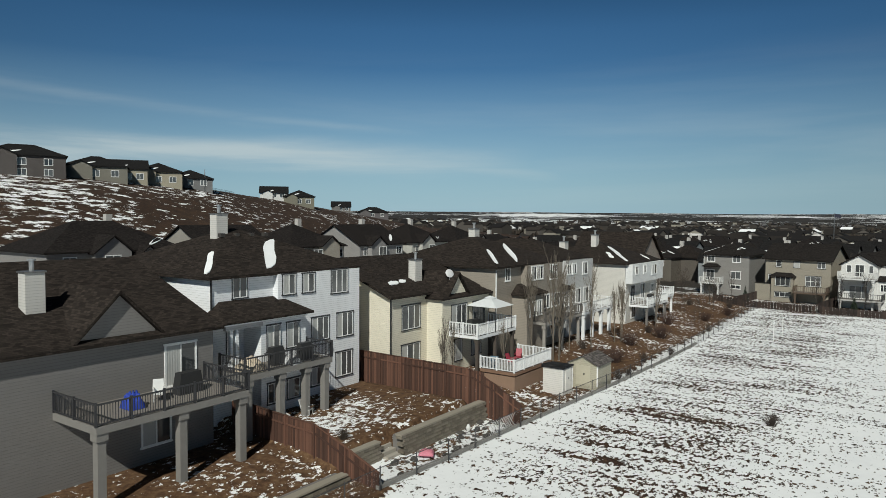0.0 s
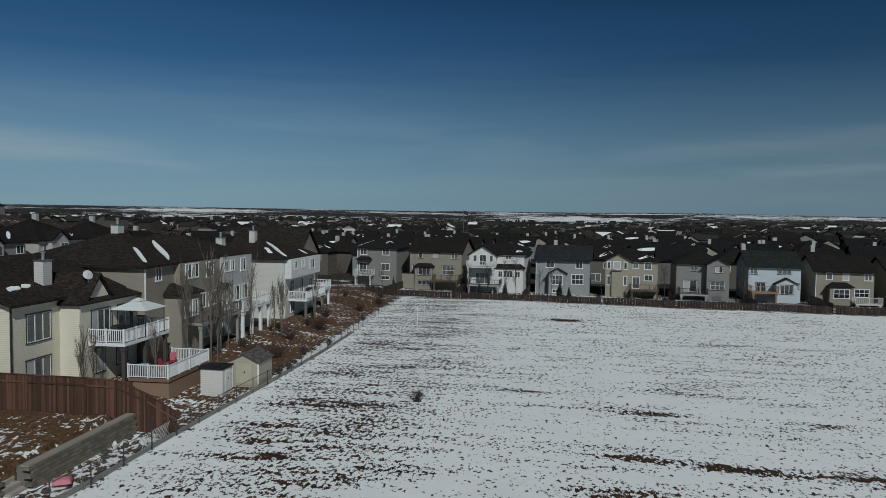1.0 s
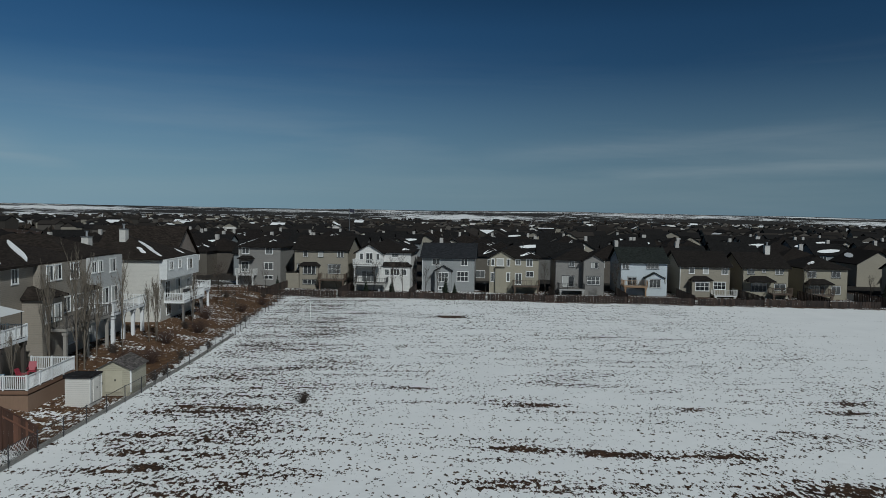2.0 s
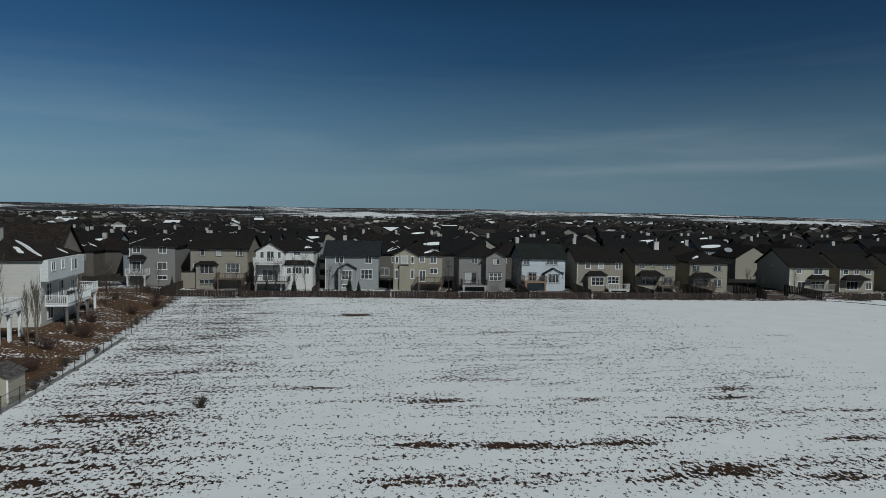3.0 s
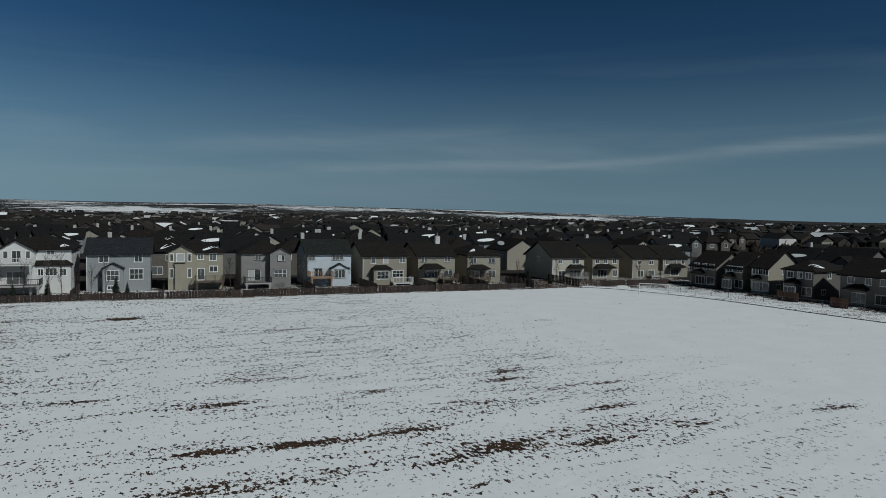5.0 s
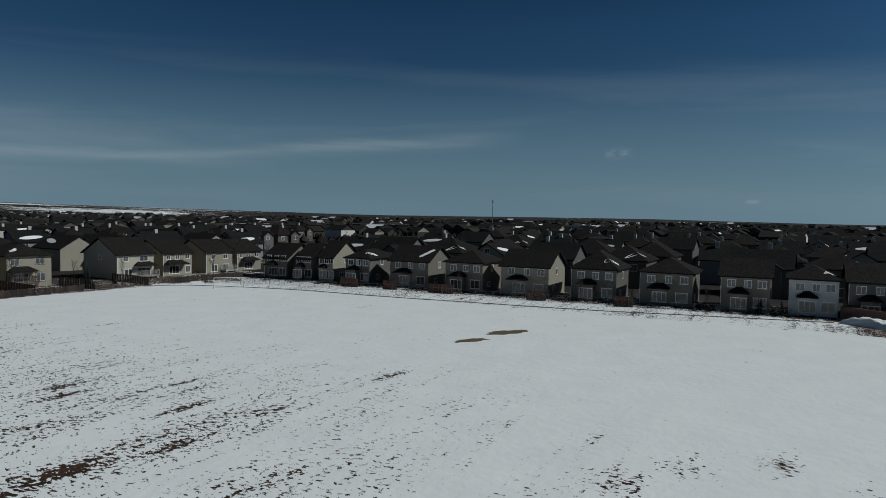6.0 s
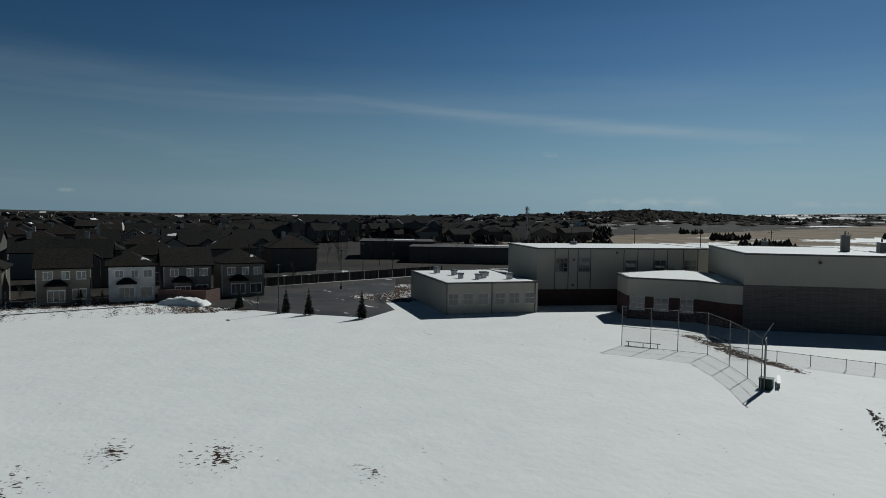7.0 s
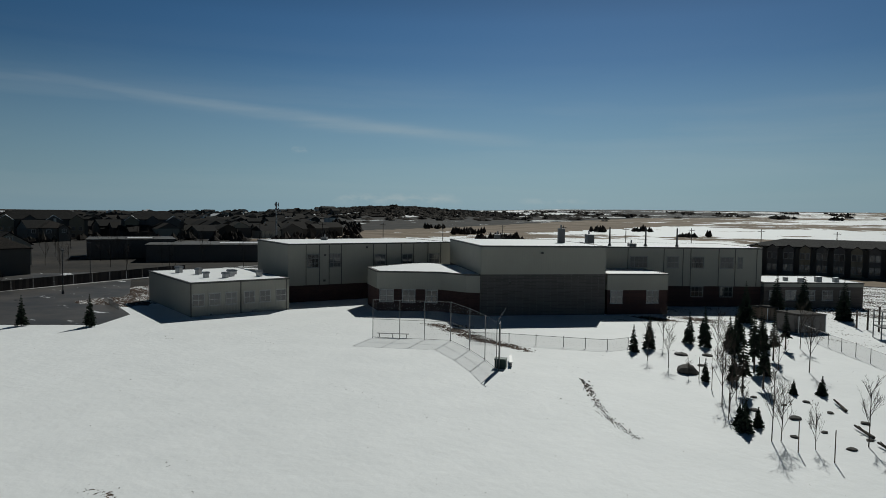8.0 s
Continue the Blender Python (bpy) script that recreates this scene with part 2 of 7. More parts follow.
# ---- houses ----
def hip_roof(g, x0, y0, x1, y1, z, p, o=0.45, t=0.2):
    X0, Y0, X1, Y1 = x0 - o, y0 - o, x1 + o, y1 + o
    w, d = X1 - X0, Y1 - Y0
    h = p * min(w, d) / 2
    if w >= d:
        r0, r1 = (X0 + d / 2, (Y0 + Y1) / 2, z + h), (X1 - d / 2, (Y0 + Y1) / 2, z + h)
        tops = [((X0, Y0), (X1, Y0), r1, r0), ((X1, Y0), (X1, Y1), r1), ((X1, Y1), (X0, Y1), r0, r1), ((X0, Y1), (X0, Y0), r0)]
    else:
        r0, r1 = ((X0 + X1) / 2, Y0 + w / 2, z + h), ((X0 + X1) / 2, Y1 - w / 2, z + h)
        tops = [((X0, Y0), (X1, Y0), r0), ((X1, Y0), (X1, Y1), r1, r0), ((X1, Y1), (X0, Y1), r1), ((X0, Y1), (X0, Y0), r0, r1)]
    for q in tops:
        g.poly(*[(*c, z) if len(c) == 2 else c for c in q])
    ring = [(X0, Y0), (X1, Y0), (X1, Y1), (X0, Y1)]
    for j in range(4):
        a, b = ring[j], ring[(j + 1) % 4]
        g.poly((*a, z - t), (*b, z - t), (*b, z), (*a, z))
    g.poly(*[(*c, z - t) for c in reversed(ring)])
    return h


def gable_roof(g, x0, y0, x1, y1, z, p, o=0.4, axis="x", t=0.2):
    """Two slabs that meet in a ridge along the axis; z is the wall's top."""
    if axis == "x":
        mid, h = (y0 + y1) / 2, p * (y1 - y0) / 2
        for ya, s in ((y0 - o, 1), (y1 + o, -1)):
            lo = z - p * o
            ends = [(x0 - o, ya), (x1 + o, ya), (x1 + o, mid), (x0 - o, mid)]
            zs = [lo, lo, z + h, z + h]
            top = [(*c, k + t) for c, k in zip(ends, zs)]
            low = [(*c, k) for c, k in zip(ends, zs)]
            if s < 0:
                top, low = top[::-1], low[::-1]
            g.prism(low, top)
    else:
        mid, h = (x0 + x1) / 2, p * (x1 - x0) / 2
        for xa, s in ((x0 - o, 1), (x1 + o, -1)):
            lo = z - p * o
            ends = [(mid, y0 - o), (mid, y1 + o), (xa, y1 + o), (xa, y0 - o)]
            zs = [z + h, z + h, lo, lo]
            top = [(*c, k + t) for c, k in zip(ends, zs)]
            low = [(*c, k) for c, k in zip(ends, zs)]
            if s > 0:
                top, low = top, low
            else:
                top, low = top[::-1], low[::-1]
            g.prism(low, top)
    return h


def body(g, x0, y0, x1, y1, z0, z1, gable="", p=0.5):
    """Walls of a block in one piece; gable 'x' or 'y' carries the end walls up to that ridge."""
    if gable == "x":
        h, mid = p * (y1 - y0) / 2, (y0 + y1) / 2
        end = [(y0, z0), (y0, z1), (mid, z1 + h), (y1, z1), (y1, z0)]
        g.prism([(x1, a, c) for a, c in end], [(x0, a, c) for a, c in end])
    elif gable == "y":
        h, mid = p * (x1 - x0) / 2, (x0 + x1) / 2
        end = [(x0, z0), (x0, z1), (mid, z1 + h), (x1, z1), (x1, z0)]
        g.prism([(a, y0, c) for a, c in end], [(a, y1, c) for a, c in end])
    else:
        g.box(x0, y0, z0, x1, y1, z1)
    return g


_win = {}
WHITE, BLACK = (0.8, 0.8, 0.78), (0.03, 0.03, 0.032)


def window_meshes(w, h, n, bars):
    key = (round(w, 2), round(h, 2), n, bars)
    if key not in _win:
        g, b = Geo(), 0.09
        g.box(-w / 2 - b, -0.07, -b, w / 2 + b, 0.0, 0).box(-w / 2 - b, -0.07, h, w / 2 + b, 0.0, h + b)
        g.box(-w / 2 - .04, -0.06, 0, -w / 2, 0.0, h).box(w / 2, -0.06, 0, w / 2 + .04, 0.0, h)
        sash = Geo().box(-w / 2, -.045, 0, -w / 2 + .07, -.0, h).box(w / 2 - .07, -.045, 0, w / 2, -.0, h)
        for j in range(1, n):
            x = -w / 2 + w * j / n
            sash.box(x - .03, -0.05, 0, x + .03, 0.0, h)
        for j in range(1, bars):
            z = h * j / bars
            sash.box(-w / 2 + .07, -0.044, z - .035, w / 2 - .07, 0.0, z + .035)
        q = Geo().box(-w / 2, -0.02, 0, w / 2, -0.004, h)
        sash.box(-w / 2, -.046, 0, w / 2, 0.0, .05).box(-w / 2, -.046, h - .05, w / 2, 0.0, h)
        k = max(4, int(w / n / 0.14))
        fold = [(-w / 2 + w / n * j / (2 * k), -.034 if j % 2 else -.025) for j in range(2 * k + 1)]
        edge = fold + [(-w / 2 + w / n, -.0215), (-w / 2, -.0215)]
        c = Geo().prism([(a, b2, .02) for a, b2 in edge], [(a, b2, h - .02) for a, b2 in edge])
        _win[key] = [(g, {}), q.mesh("pane"), c.mesh("blind"), sash.mesh("sash")]
    return _win[key]


def window(house, m, w, h, n=2, bars=1, trim=WHITE, blind=False, name="window", sashcol=WHITE):
    (g, frames), pane, slats, sash = window_meshes(w, h, n, bars)
    if trim not in frames:
        frames[trim] = g.mesh("window_frame")
    f = part(name, frames[trim], paint(trim, 0.45, "trim"), house, "", m)
    part("pane", pane, glass_dark(), f)
    part("sash", sash, paint(sashcol, 0.45, "trim"), f, "white window sash" if sashcol == WHITE else "grey window sash")
    if blind:
        part("blind", slats, paint((0.42, 0.42, 0.4), 0.6, "blind"), f, "pale closed window blind")
    return f


def on_face(face, u, z, W, y=0.0):
    if face == "f":
        return turned(u, y, z, 0)
    if face == "l":
        return turned(0, u, z, -90)
    if face == "b":
        return turned(u, y, z, 180)
    return turned(W, u, z, 90)


def chimney(house, x, y, z0, z1, w=0.95, d=0.75, col=(0.62, 0.6, 0.56)):
    c = part("chimney", Geo().box(x - w / 2, y - d / 2, z0, x + w / 2, y + d / 2, z1), siding(col), house)
    cap = Geo().box(x - w / 2 - .06, y - d / 2 - .06, z1, x + w / 2 + .06, y + d / 2 + .06, z1 + .08)
    part("cap", cap, metal((0.25, 0.24, 0.23)), c)
    flue = Geo().tube((x, y, z1 + .08), (x, y, z1 + .6), .12, .12, 10).tube((x, y, z1 + .6), (x, y, z1 + .68), .2, .2, 10)
    part("flue", flue, metal((0.5, 0.5, 0.5)), c)


def house(x, y, z, a, W, D, eave, label, col, roof="hip", p=0.5, roofcol=(0.026, 0.0205, 0.017), trim=WHITE, windows=(), gables=(), bays=(), chims=(),
          snow=(), group="", o=0.45, wallmat=None, sub=1.2, vents=0, gutter=True):
    """A house whose garden front is the plane y = 0 of its own space, from x = 0 to W; it is D deep. Heights are over its own ground."""
    h = thing("house", turned(x, y, z, a), label, "house", group)
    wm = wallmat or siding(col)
    wall, top = Geo(), Geo()
    kind = {"hip": "", "gx": "x", "gy": "y"}[roof]
    body(wall, 0, 0, W, D, -sub, eave, kind, p)
    if roof == "hip":
        hip_roof(top, 0, 0, W, D, eave + .1, p, o)
    else:
        gable_roof(top, 0, 0, W, D, eave, p, o, kind)
    for u0, u1, z0, fwd, gp in gables:
        part("gable_wall", body(Geo(), u0, -fwd, u1, min(D * 0.5, 5.0), -sub if fwd > 0 else z0 - 1, z0, "y", gp), wm, h)
        gr = Geo()
        gable_roof(gr, u0, -fwd, u1, min(D * 0.5, 5.0), z0, gp, 0.35, "y")
        gm = gr.mesh("gable_roof")
        roof_uv(gm)
        part("gable_roof", gm, shingle(roofcol), h)
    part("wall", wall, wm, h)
    rm = top.mesh("roof")
    roof_uv(rm)
    r = part("roof", rm, shingle(roofcol), h)
    for u0, u1, z0, z1, fwd, style, mat in bays:
        b = Geo().box(u0, -fwd, z0, u1, 0.05, z1)
        bay = part("bay", b, mat or wm, h)
        g = Geo()
        if style == "hip":
            X0, X1, Y, k = u0 - .3, u1 + .3, -fwd - .3, min(0.45 * (fwd + .3), 1.0)
            e = (fwd + .3)
            g.prism([(X0, Y, z1), (X1, Y, z1), (X1, 0.05, z1), (X0, 0.05, z1)], [(X0, Y, z1 + .14), (X1, Y, z1 + .14), (X1, 0.05, z1 + .14), (X0, 0.05, z1 + .14)])
            ins = min(e * .6, (X1 - X0) * .4)
            g.prism([(X0, Y, z1 + .14), (X1, Y, z1 + .14), (X1, 0.05, z1 + .14), (X0, 0.05, z1 + .14)],
                    [(X0 + ins, -.02, z1 + .14 + k), (X1 - ins, -.02, z1 + .14 + k), (X1 - ins, 0.05, z1 + .14 + k), (X0 + ins, 0.05, z1 + .14 + k)])
        elif style == "":
            continue
        elif style == "gable":
            gable_roof(g, u0, -fwd, u1, 0.05, z1, 0.55, 0.25, "y", 0.15)
            b2 = body(Geo(), u0, -fwd + .002, u1, 0.04, z1 - .3, z1, "y", 0.55)
            part("gable_wall", b2, mat or wm, bay)
        else:
            g.box(u0 - .1, -fwd - .1, z1, u1 + .1, 0.05, z1 + .12)
        gm = g.mesh("bay_roof")
        roof_uv(gm)
        part("bay_roof", gm, shingle(roofcol), bay)
    for k, wv in enumerate(windows):
        face, u, zz, w, hh = wv[:5]
        ex = wv[5] if len(wv) > 5 else {}
        fwd = ex.get("y", 0.0)
        window(h, on_face(face, u, zz, W, -fwd if face == "f" else D if face == "b" else 0), w, hh, ex.get("n", 2), ex.get("bars", 1), ex.get("trim", trim), ex.get("blind", group == "near row of houses" and k % 3 > 0), ex.get("name", "window"))
    for cx, cy, z0, z1 in chims:
        chimney(h, cx, cy, z0, z1)
    if gutter:
        part("downpipe", Geo().box(-.02, -.1, 0, .07, -.004, eave - .1), paint(BLACK if trim == BLACK else WHITE, .4, "pipe"), h)
    for j in range(vents):
        if roof == "hip":
            vx = W * (0.35 + 0.1 * j)
            vy = D / 2 - 1.3
            vz = eave + .1 + p * (vy + o)
            part("roof_vent", Geo().box(vx, vy, vz - .05, vx + .35, vy + .35, vz + .22), paint((.05, .045, .04), .6, "vent"), h)
    def height(sx, sy):
        if roof == "hip":
            return eave + .1 + p * min(sx + o, W + o - sx, sy + o, D + o - sy)
        return eave + .2 + p * (min(sy, D - sy) if roof == "gx" else min(sx, W - sx))

    for x0, y0, x1, y1, wd in snow:
        outline = []
        ax = Vector((x1 - x0, y1 - y0, 0)).normalized()
        for j in range(14):
            t = 2 * math.pi * j / 14
            q = Vector(((x0 + x1) / 2, (y0 + y1) / 2, 0)) + ax * math.cos(t) * math.hypot(x1 - x0, y1 - y0) / 2
            q += Vector((-ax.y, ax.x, 0)) * (math.sin(t) * wd / 2 * random.uniform(.75, 1.2) + .12 * wd * math.sin(3 * t + x0))
            outline.append(Vector((q.x, q.y, height(q.x, q.y))))
        s = Geo().prism([q - Vector((0, 0, .05)) for q in outline], [q + Vector((0, 0, .06)) for q in outline])
        part("snow_patch", s, snow_mat(), r, "strip of old snow left on the shingles")
    return h


# ---- ground ----
def step(a, b, v):
    t = np.clip((v - a) / (b - a), 0, 1)
    return t * t * (3 - 2 * t)


def wobble(x, y, s, seed=0.0):
    """Smooth uneven ground from a few waves, about -1 to 1."""
    return (np.sin(x / s * 1.0 + y / s * 0.63 + seed) + np.sin(x / s * -0.71 + y / s * 1.13 + 2.1 + seed) + np.sin(x / s * 1.9 + y / s * 0.2 + 4.4 + seed) * .6) / 2.6


def land(x, y):
    x, y = np.asarray(x, float), np.asarray(y, float)
    r = np.hypot(x, y)
    z = 0.05 * wobble(x, y, 9)
    # gardens of the near row rise from the fence to the walk-out floors, and on to the street behind
    row = step(-8, 12, y) * (1 - step(112, 150, y))
    lot = step(26.2, 26.9, y) * (1 - step(39.5, 40.2, y))
    plain = 0.9 * step(-22.5, -30, x)
    walled = 0.15 * step(-22.5, -24.0, x) + 1.2 * step(-25.0, -25.7, x)
    z = z + row * (plain * (1 - lot) + walled * lot)
    z = z + row * 2.8 * step(-37.5, -46, x)
    # the grassy hill behind
    top = 4 + np.interp(y, (60, 112, 145, 185, 221, 260, 340, 520), (19.6, 19.6, 21.8, 20.3, 17.4, 14.8, 9.0, 2.0))
    foot = -84 - 0.25 * np.clip(y - 60, 0, 400)
    crest = -170 - 0.4 * np.clip(y - 80, 0, 400)
    z = z + np.where(x < 0, (top - 4) * step(0, 1, (foot - x) / (foot - crest)) * step(-60, 20, y) + wobble(x, y, 23) * 0.6 * step(-95, -150, x), 0)
    # long rises on the horizon
    away = step(900, 2600, r)
    ridge = np.interp(np.degrees(np.arctan2(x, y)), (-60, -35, 0, 14, 29, 45, 59, 80, 100, 118, 140, 152, 180), (30, 30, 28, 32, 23, 11, 0, 3, -9, -9, 10, 21, 20))
    z = z + away * (ridge * (r / 2600.0).clip(0, 1.8) + 4 * wobble(x, y, 500, 1.3) + 2 * wobble(x, y, 190, .4))
    # the plain behind the school climbs a little
    z = z + 9 * step(-250, -900, y) * (1 - away * .4)
    # a wooded knoll far off behind the school
    z = z + 11 * np.exp(-((x - 760) / 150) ** 2 - ((y + 690) / 120) ** 2)
    return z


def melt(x, y):
    """How much snow lies: 0 bare, 1 whole."""
    c = np.full_like(x, 0.85)
    band = step(-22, -17, x) * (1 - step(-12, -1, x)) * step(20, 35, y)
    c = c - 0.24 * band
    for yy, x0, x1, k, w in ((34.4, 3, 33, .3, 1.5), (37.0, 20, 46, .16, 1.2), (40.5, -2, 22, .22, .9), (43.5, 22, 50, .2, .8), (46.5, 8, 26, .16, .8), (50.5, -6, 14, .14, .8), (52.5, 25, 52, .18, .8),
                             (57, -6, 46, .12, .8), (62, 4, 30, .1, .8), (66, 25, 52, .12, .8), (72, -8, 30, .1, .9), (80, 0, 45, .08, 1.0), (95, -8, 60, .06, 1.5)):
        d = y + 0.1 * x - yy - 0.1 * 10
        c = c - 0.95 * k * np.exp(-(d / w) ** 2) * step(x0 - 4, x0 + 3, x) * (1 - step(x1 - 5, x1 + 4, x))
    c = c + 0.26 * step(36, 66, x) + 0.2 * (1 - step(-2, 24, y)) + .1 * (1 - step(12, 30, y))
    c = c - 0.12 * np.exp(-((x - 32) / 22) ** 2 - ((y - 20) / 7) ** 2)
    thaw = np.zeros_like(x)
    for a, b, k, s in ((39.9, 4.6, .66, 3.6), (43, 0, .6, 3.2), (35.7, 7.5, .64, 3.4), (39.8, -6, .62, 3.4), (34.4, -12.8, .6, 2.6), (43, 10, .4, 3), (57, -60.6, 1.1, 2.4), (53, -59.4, 1.2, 2.8), (50, -58.4, 1.2, 2.6), (46.8, -57.2, 1.2, 2.6), (43.6, -56.8, 1.15, 2.2), (41, -56.2, 1.05, 1.7), (54.5, -62, .95, 2.6), (41, -86, .9, 3.0), (37, -90, .85, 3.0), (44, -82, .7, 2.0), (30.5, -67.5, .45, 2.0)):
        thaw = np.maximum(thaw, k * np.exp(-((x - a) / s) ** 2 - ((y - b) / (s * .6)) ** 2))
    for a, b, rx, ry in ((34.1, 43.3, 2.4, .6), (40, 43.2, 2.9, .55), (20.8, 48.9, 1.7, .55), (26.5, 43.3, 2.2, .55), (19.8, 39.1, 2.8, .55), (34.7, 37.7, 2.8, .5), (36.8, 32.2, 2, .8), (50.4, 30, 3.2, .7),
                         (56.4, 73, 3, .6), (83.7, 56.2, 2.2, .5), (6.8, 40.2, 1.7, .7), (12, 39.4, 2.2, .6), (33.8, 50.6, 1.7, .5), (9.5, 49.9, 2.4, .6), (0, 55.1, 2.4, .6),
                         (-16.2, 49.6, .6, .4), (-16.3, 39.9, .7, .4), (-14.3, 37.5, .8, .6), (31.8, 48, 2.2, .5), (23.5, 34, 2.5, .8)):
        v = b - .1 * (x - a) - y
        c = c - .5 * np.exp(-((x - a) / rx) ** 2 - (v / ry) ** 2)
    c = np.where((x - 5.7) ** 2 / 4 + (y - 94.6) ** 2 < 1, 0.2, c)
    inside = (x > -21.7) & (x < 97) & (y < 116.5 - .118 * (x + 20))
    yard = 0.2 + 0.16 * wobble(x, y, 4)
    yard = np.where((y > 27) & (y < 40) & (x < -25.5), 0.13 + 0.6 * np.exp(-((x + 29) / 2.6) ** 2 - ((y - 29.5) / 3.0) ** 2) + .25 * np.exp(-((x + 31) / 2) ** 2 - ((y - 34) / 2) ** 2), yard)
    yard = np.where((y < 26.4) & (x < -22), 0.2, yard)
    yard = np.where((x > -25.2) & (x < -21.7) & (y > 27) & (y < 41), 0.62, yard)
    town = 0.36 + 0.12 * wobble(x, y, 30)
    hill = 0.37 + 0.13 * wobble(x * .6, y, 11) - 0.16 * step(105, 190, y)
    far = 0.44 + 0.16 * wobble(x, y, 160) - .16 * step(40, 60, np.degrees(np.arctan2(x, y))) * (1 - step(112, 124, np.degrees(np.arctan2(x, y))))
    r = np.hypot(x, y)
    out = np.where((x < -21.7) & (x > -60) & (y < 125) & (y > -20), yard, np.where((x < -80) & (y > -60) & (y < 420), hill, np.where(r < 900, town, far)))
    side = (x > 97) & (x < 108) & (y > -8) & (y < 100)
    out = np.where(side, 0.72, out)
    out = np.where((y < -60) & (x < 110), 0.5, out)
    c = np.where(inside & (y > -85), c, out)
    c = np.where(inside & (y <= 12) & (y > -110), np.minimum(c + .35 * (1 - step(-4, 12, y)), 1.2), c) - np.where(inside, thaw, 0)
    plain = (y < -160) & (x < 260)
    c = np.where(plain, 0.57 + 0.16 * wobble(x * .35, y, 45), c)
    return np.clip(c, 0, 1.2)


def sort_of(x, y):
    """Bare ground: 0 winter grass, 1 built-up and wooded land, 2 stubble."""
    r = np.hypot(x, y)
    k = np.where((y > 130) | (x > 122) | (r > 900), 1.0, 0.0)
    k = np.where((y < -160) & (x < 330 - y * .1), 2.0, k)
    k = np.where((x < -80) & (y < 420) & (r < 900), 0.25, k)
    return k


def build_ground():
    angles = np.linspace(0, 2 * np.pi, 900, endpoint=False)
    radii = np.concatenate([np.arange(2, 20, 2.0), np.arange(20, 62, 0.42), np.arange(62, 135, 1.0), np.geomspace(136, 4700, 110)])
    R, A = np.meshgrid(radii, angles, indexing="ij")
    X, Y = (R * np.sin(A)).ravel(), (R * np.cos(A)).ravel()
    X, Y = np.r_[X, 0], np.r_[Y, 0]
    Z = land(X, Y)
    n, k = len(angles), len(radii)
    i = np.arange(k - 1)[:, None] * n + np.arange(n)[None, :]
    j = np.arange(k - 1)[:, None] * n + (np.arange(n)[None, :] + 1) % n
    quads = np.stack([i, j, j + n, i + n], -1).reshape(-1, 4)[:, ::-1]
    mid = [(k * n, (q + 1) % n, q)[::-1] for q in range(n)]
    m = bpy.data.meshes.new("ground")
    m.from_pydata(np.stack([X, Y, Z], -1).tolist(), [], quads.tolist() + mid)
    for name, v in (("cover", melt(X, Y)), ("sort", sort_of(X, Y)), ("lawn", ((X < -21.9) & (X > -60) & (Y < 130) & (Y > -20)).astype(float))):
        m.attributes.new(name, "FLOAT", "POINT").data.foreach_set("value", v.astype(np.float32))
    m.polygons.foreach_set("use_smooth", [True] * len(m.polygons))
    m.update()
    n = Nodes("winter_ground", 0.85)
    cover, sort = n.attr("cover"), n.attr("sort")
    long = n.noise(1.0, 6, .62, co=n.scaled(0.5, 1.25, 1, 6))
    clump = n.noise(3.3, 4, .7, co=n.scaled(1, .62, 1, 6))
    rows = n.noise(1.0, 5, .6, co=n.scaled(0.1, .8, 1, 6))
    wide = n.noise(0.02, 9, .68, co=n.scaled(1, 1, 1))
    drift = n.noise(1.0, 4, .6, co=n.scaled(0.09, .3, 1, 6))
    mixed = n.math("ADD", n.math("ADD", n.math("MULTIPLY", rows, 0.2), n.math("MULTIPLY", drift, 0.2)), n.math("ADD", n.math("MULTIPLY", long, 0.1), n.math("MULTIPLY", clump, 0.5)))
    near = n.math("ADD", n.math("MULTIPLY", n.math("SUBTRACT", mixed, 0.5), 5.4), 0.5)
    slope = n.noise(1.0, 8, .72, co=n.scaled(.4, .24, 1, -10))
    ishill = n.math("MULTIPLY", n.math("GREATER_THAN", sort, 0.1), n.math("LESS_THAN", sort, 0.5))
    near = n.math("ADD", n.math("MULTIPLY", near, n.math("SUBTRACT", 1.0, ishill)), n.math("MULTIPLY", n.math("ADD", n.math("MULTIPLY", n.math("SUBTRACT", slope, .5), 2.4), .5), ishill))
    isfar = n.math("GREATER_THAN", sort, 0.5)
    pick = n.math("ADD", n.math("MULTIPLY", near, n.math("SUBTRACT", 1.0, isfar)), n.math("MULTIPLY", wide, isfar))
    amount = n.math("ADD", pick, n.math("SUBTRACT", cover, 1.0))
    mask = n.ramp(n.math("MULTIPLY", n.math("ADD", amount, 0.3), 1.6), (0.465, 0), (0.5, 1))
    grass = n.ramp(n.noise(5, 6, .7), (0.3, (0.014, 0.011, 0.009)), (0.5, (0.045, 0.03, 0.02)), (0.74, (0.13, 0.085, 0.05)))
    soil = n.ramp(n.noise(0.35, 5, .7), (0.3, (0.5, 0.42, 0.4)), (0.7, (1.35, 1.1, .95)))
    mul = n.t.nodes.new("ShaderNodeMix")
    mul.data_type, mul.blend_type = "RGBA", "MULTIPLY"
    mul.inputs[0].default_value = 1.0
    n.put(mul, "i6", grass)
    n.put(mul, "i7", soil)
    turf = n.ramp(n.noise(2.2, 7, .72), (0.3, (0.035, 0.019, 0.011)), (0.5, (0.095, 0.052, 0.027)), (0.75, (0.19, 0.12, 0.066)))
    town = n.ramp(n.noise(0.05, 8, .75), (0.35, (0.016, 0.014, 0.013)), (0.5, (0.028, 0.025, 0.022)), (0.68, (0.06, 0.05, 0.04)))
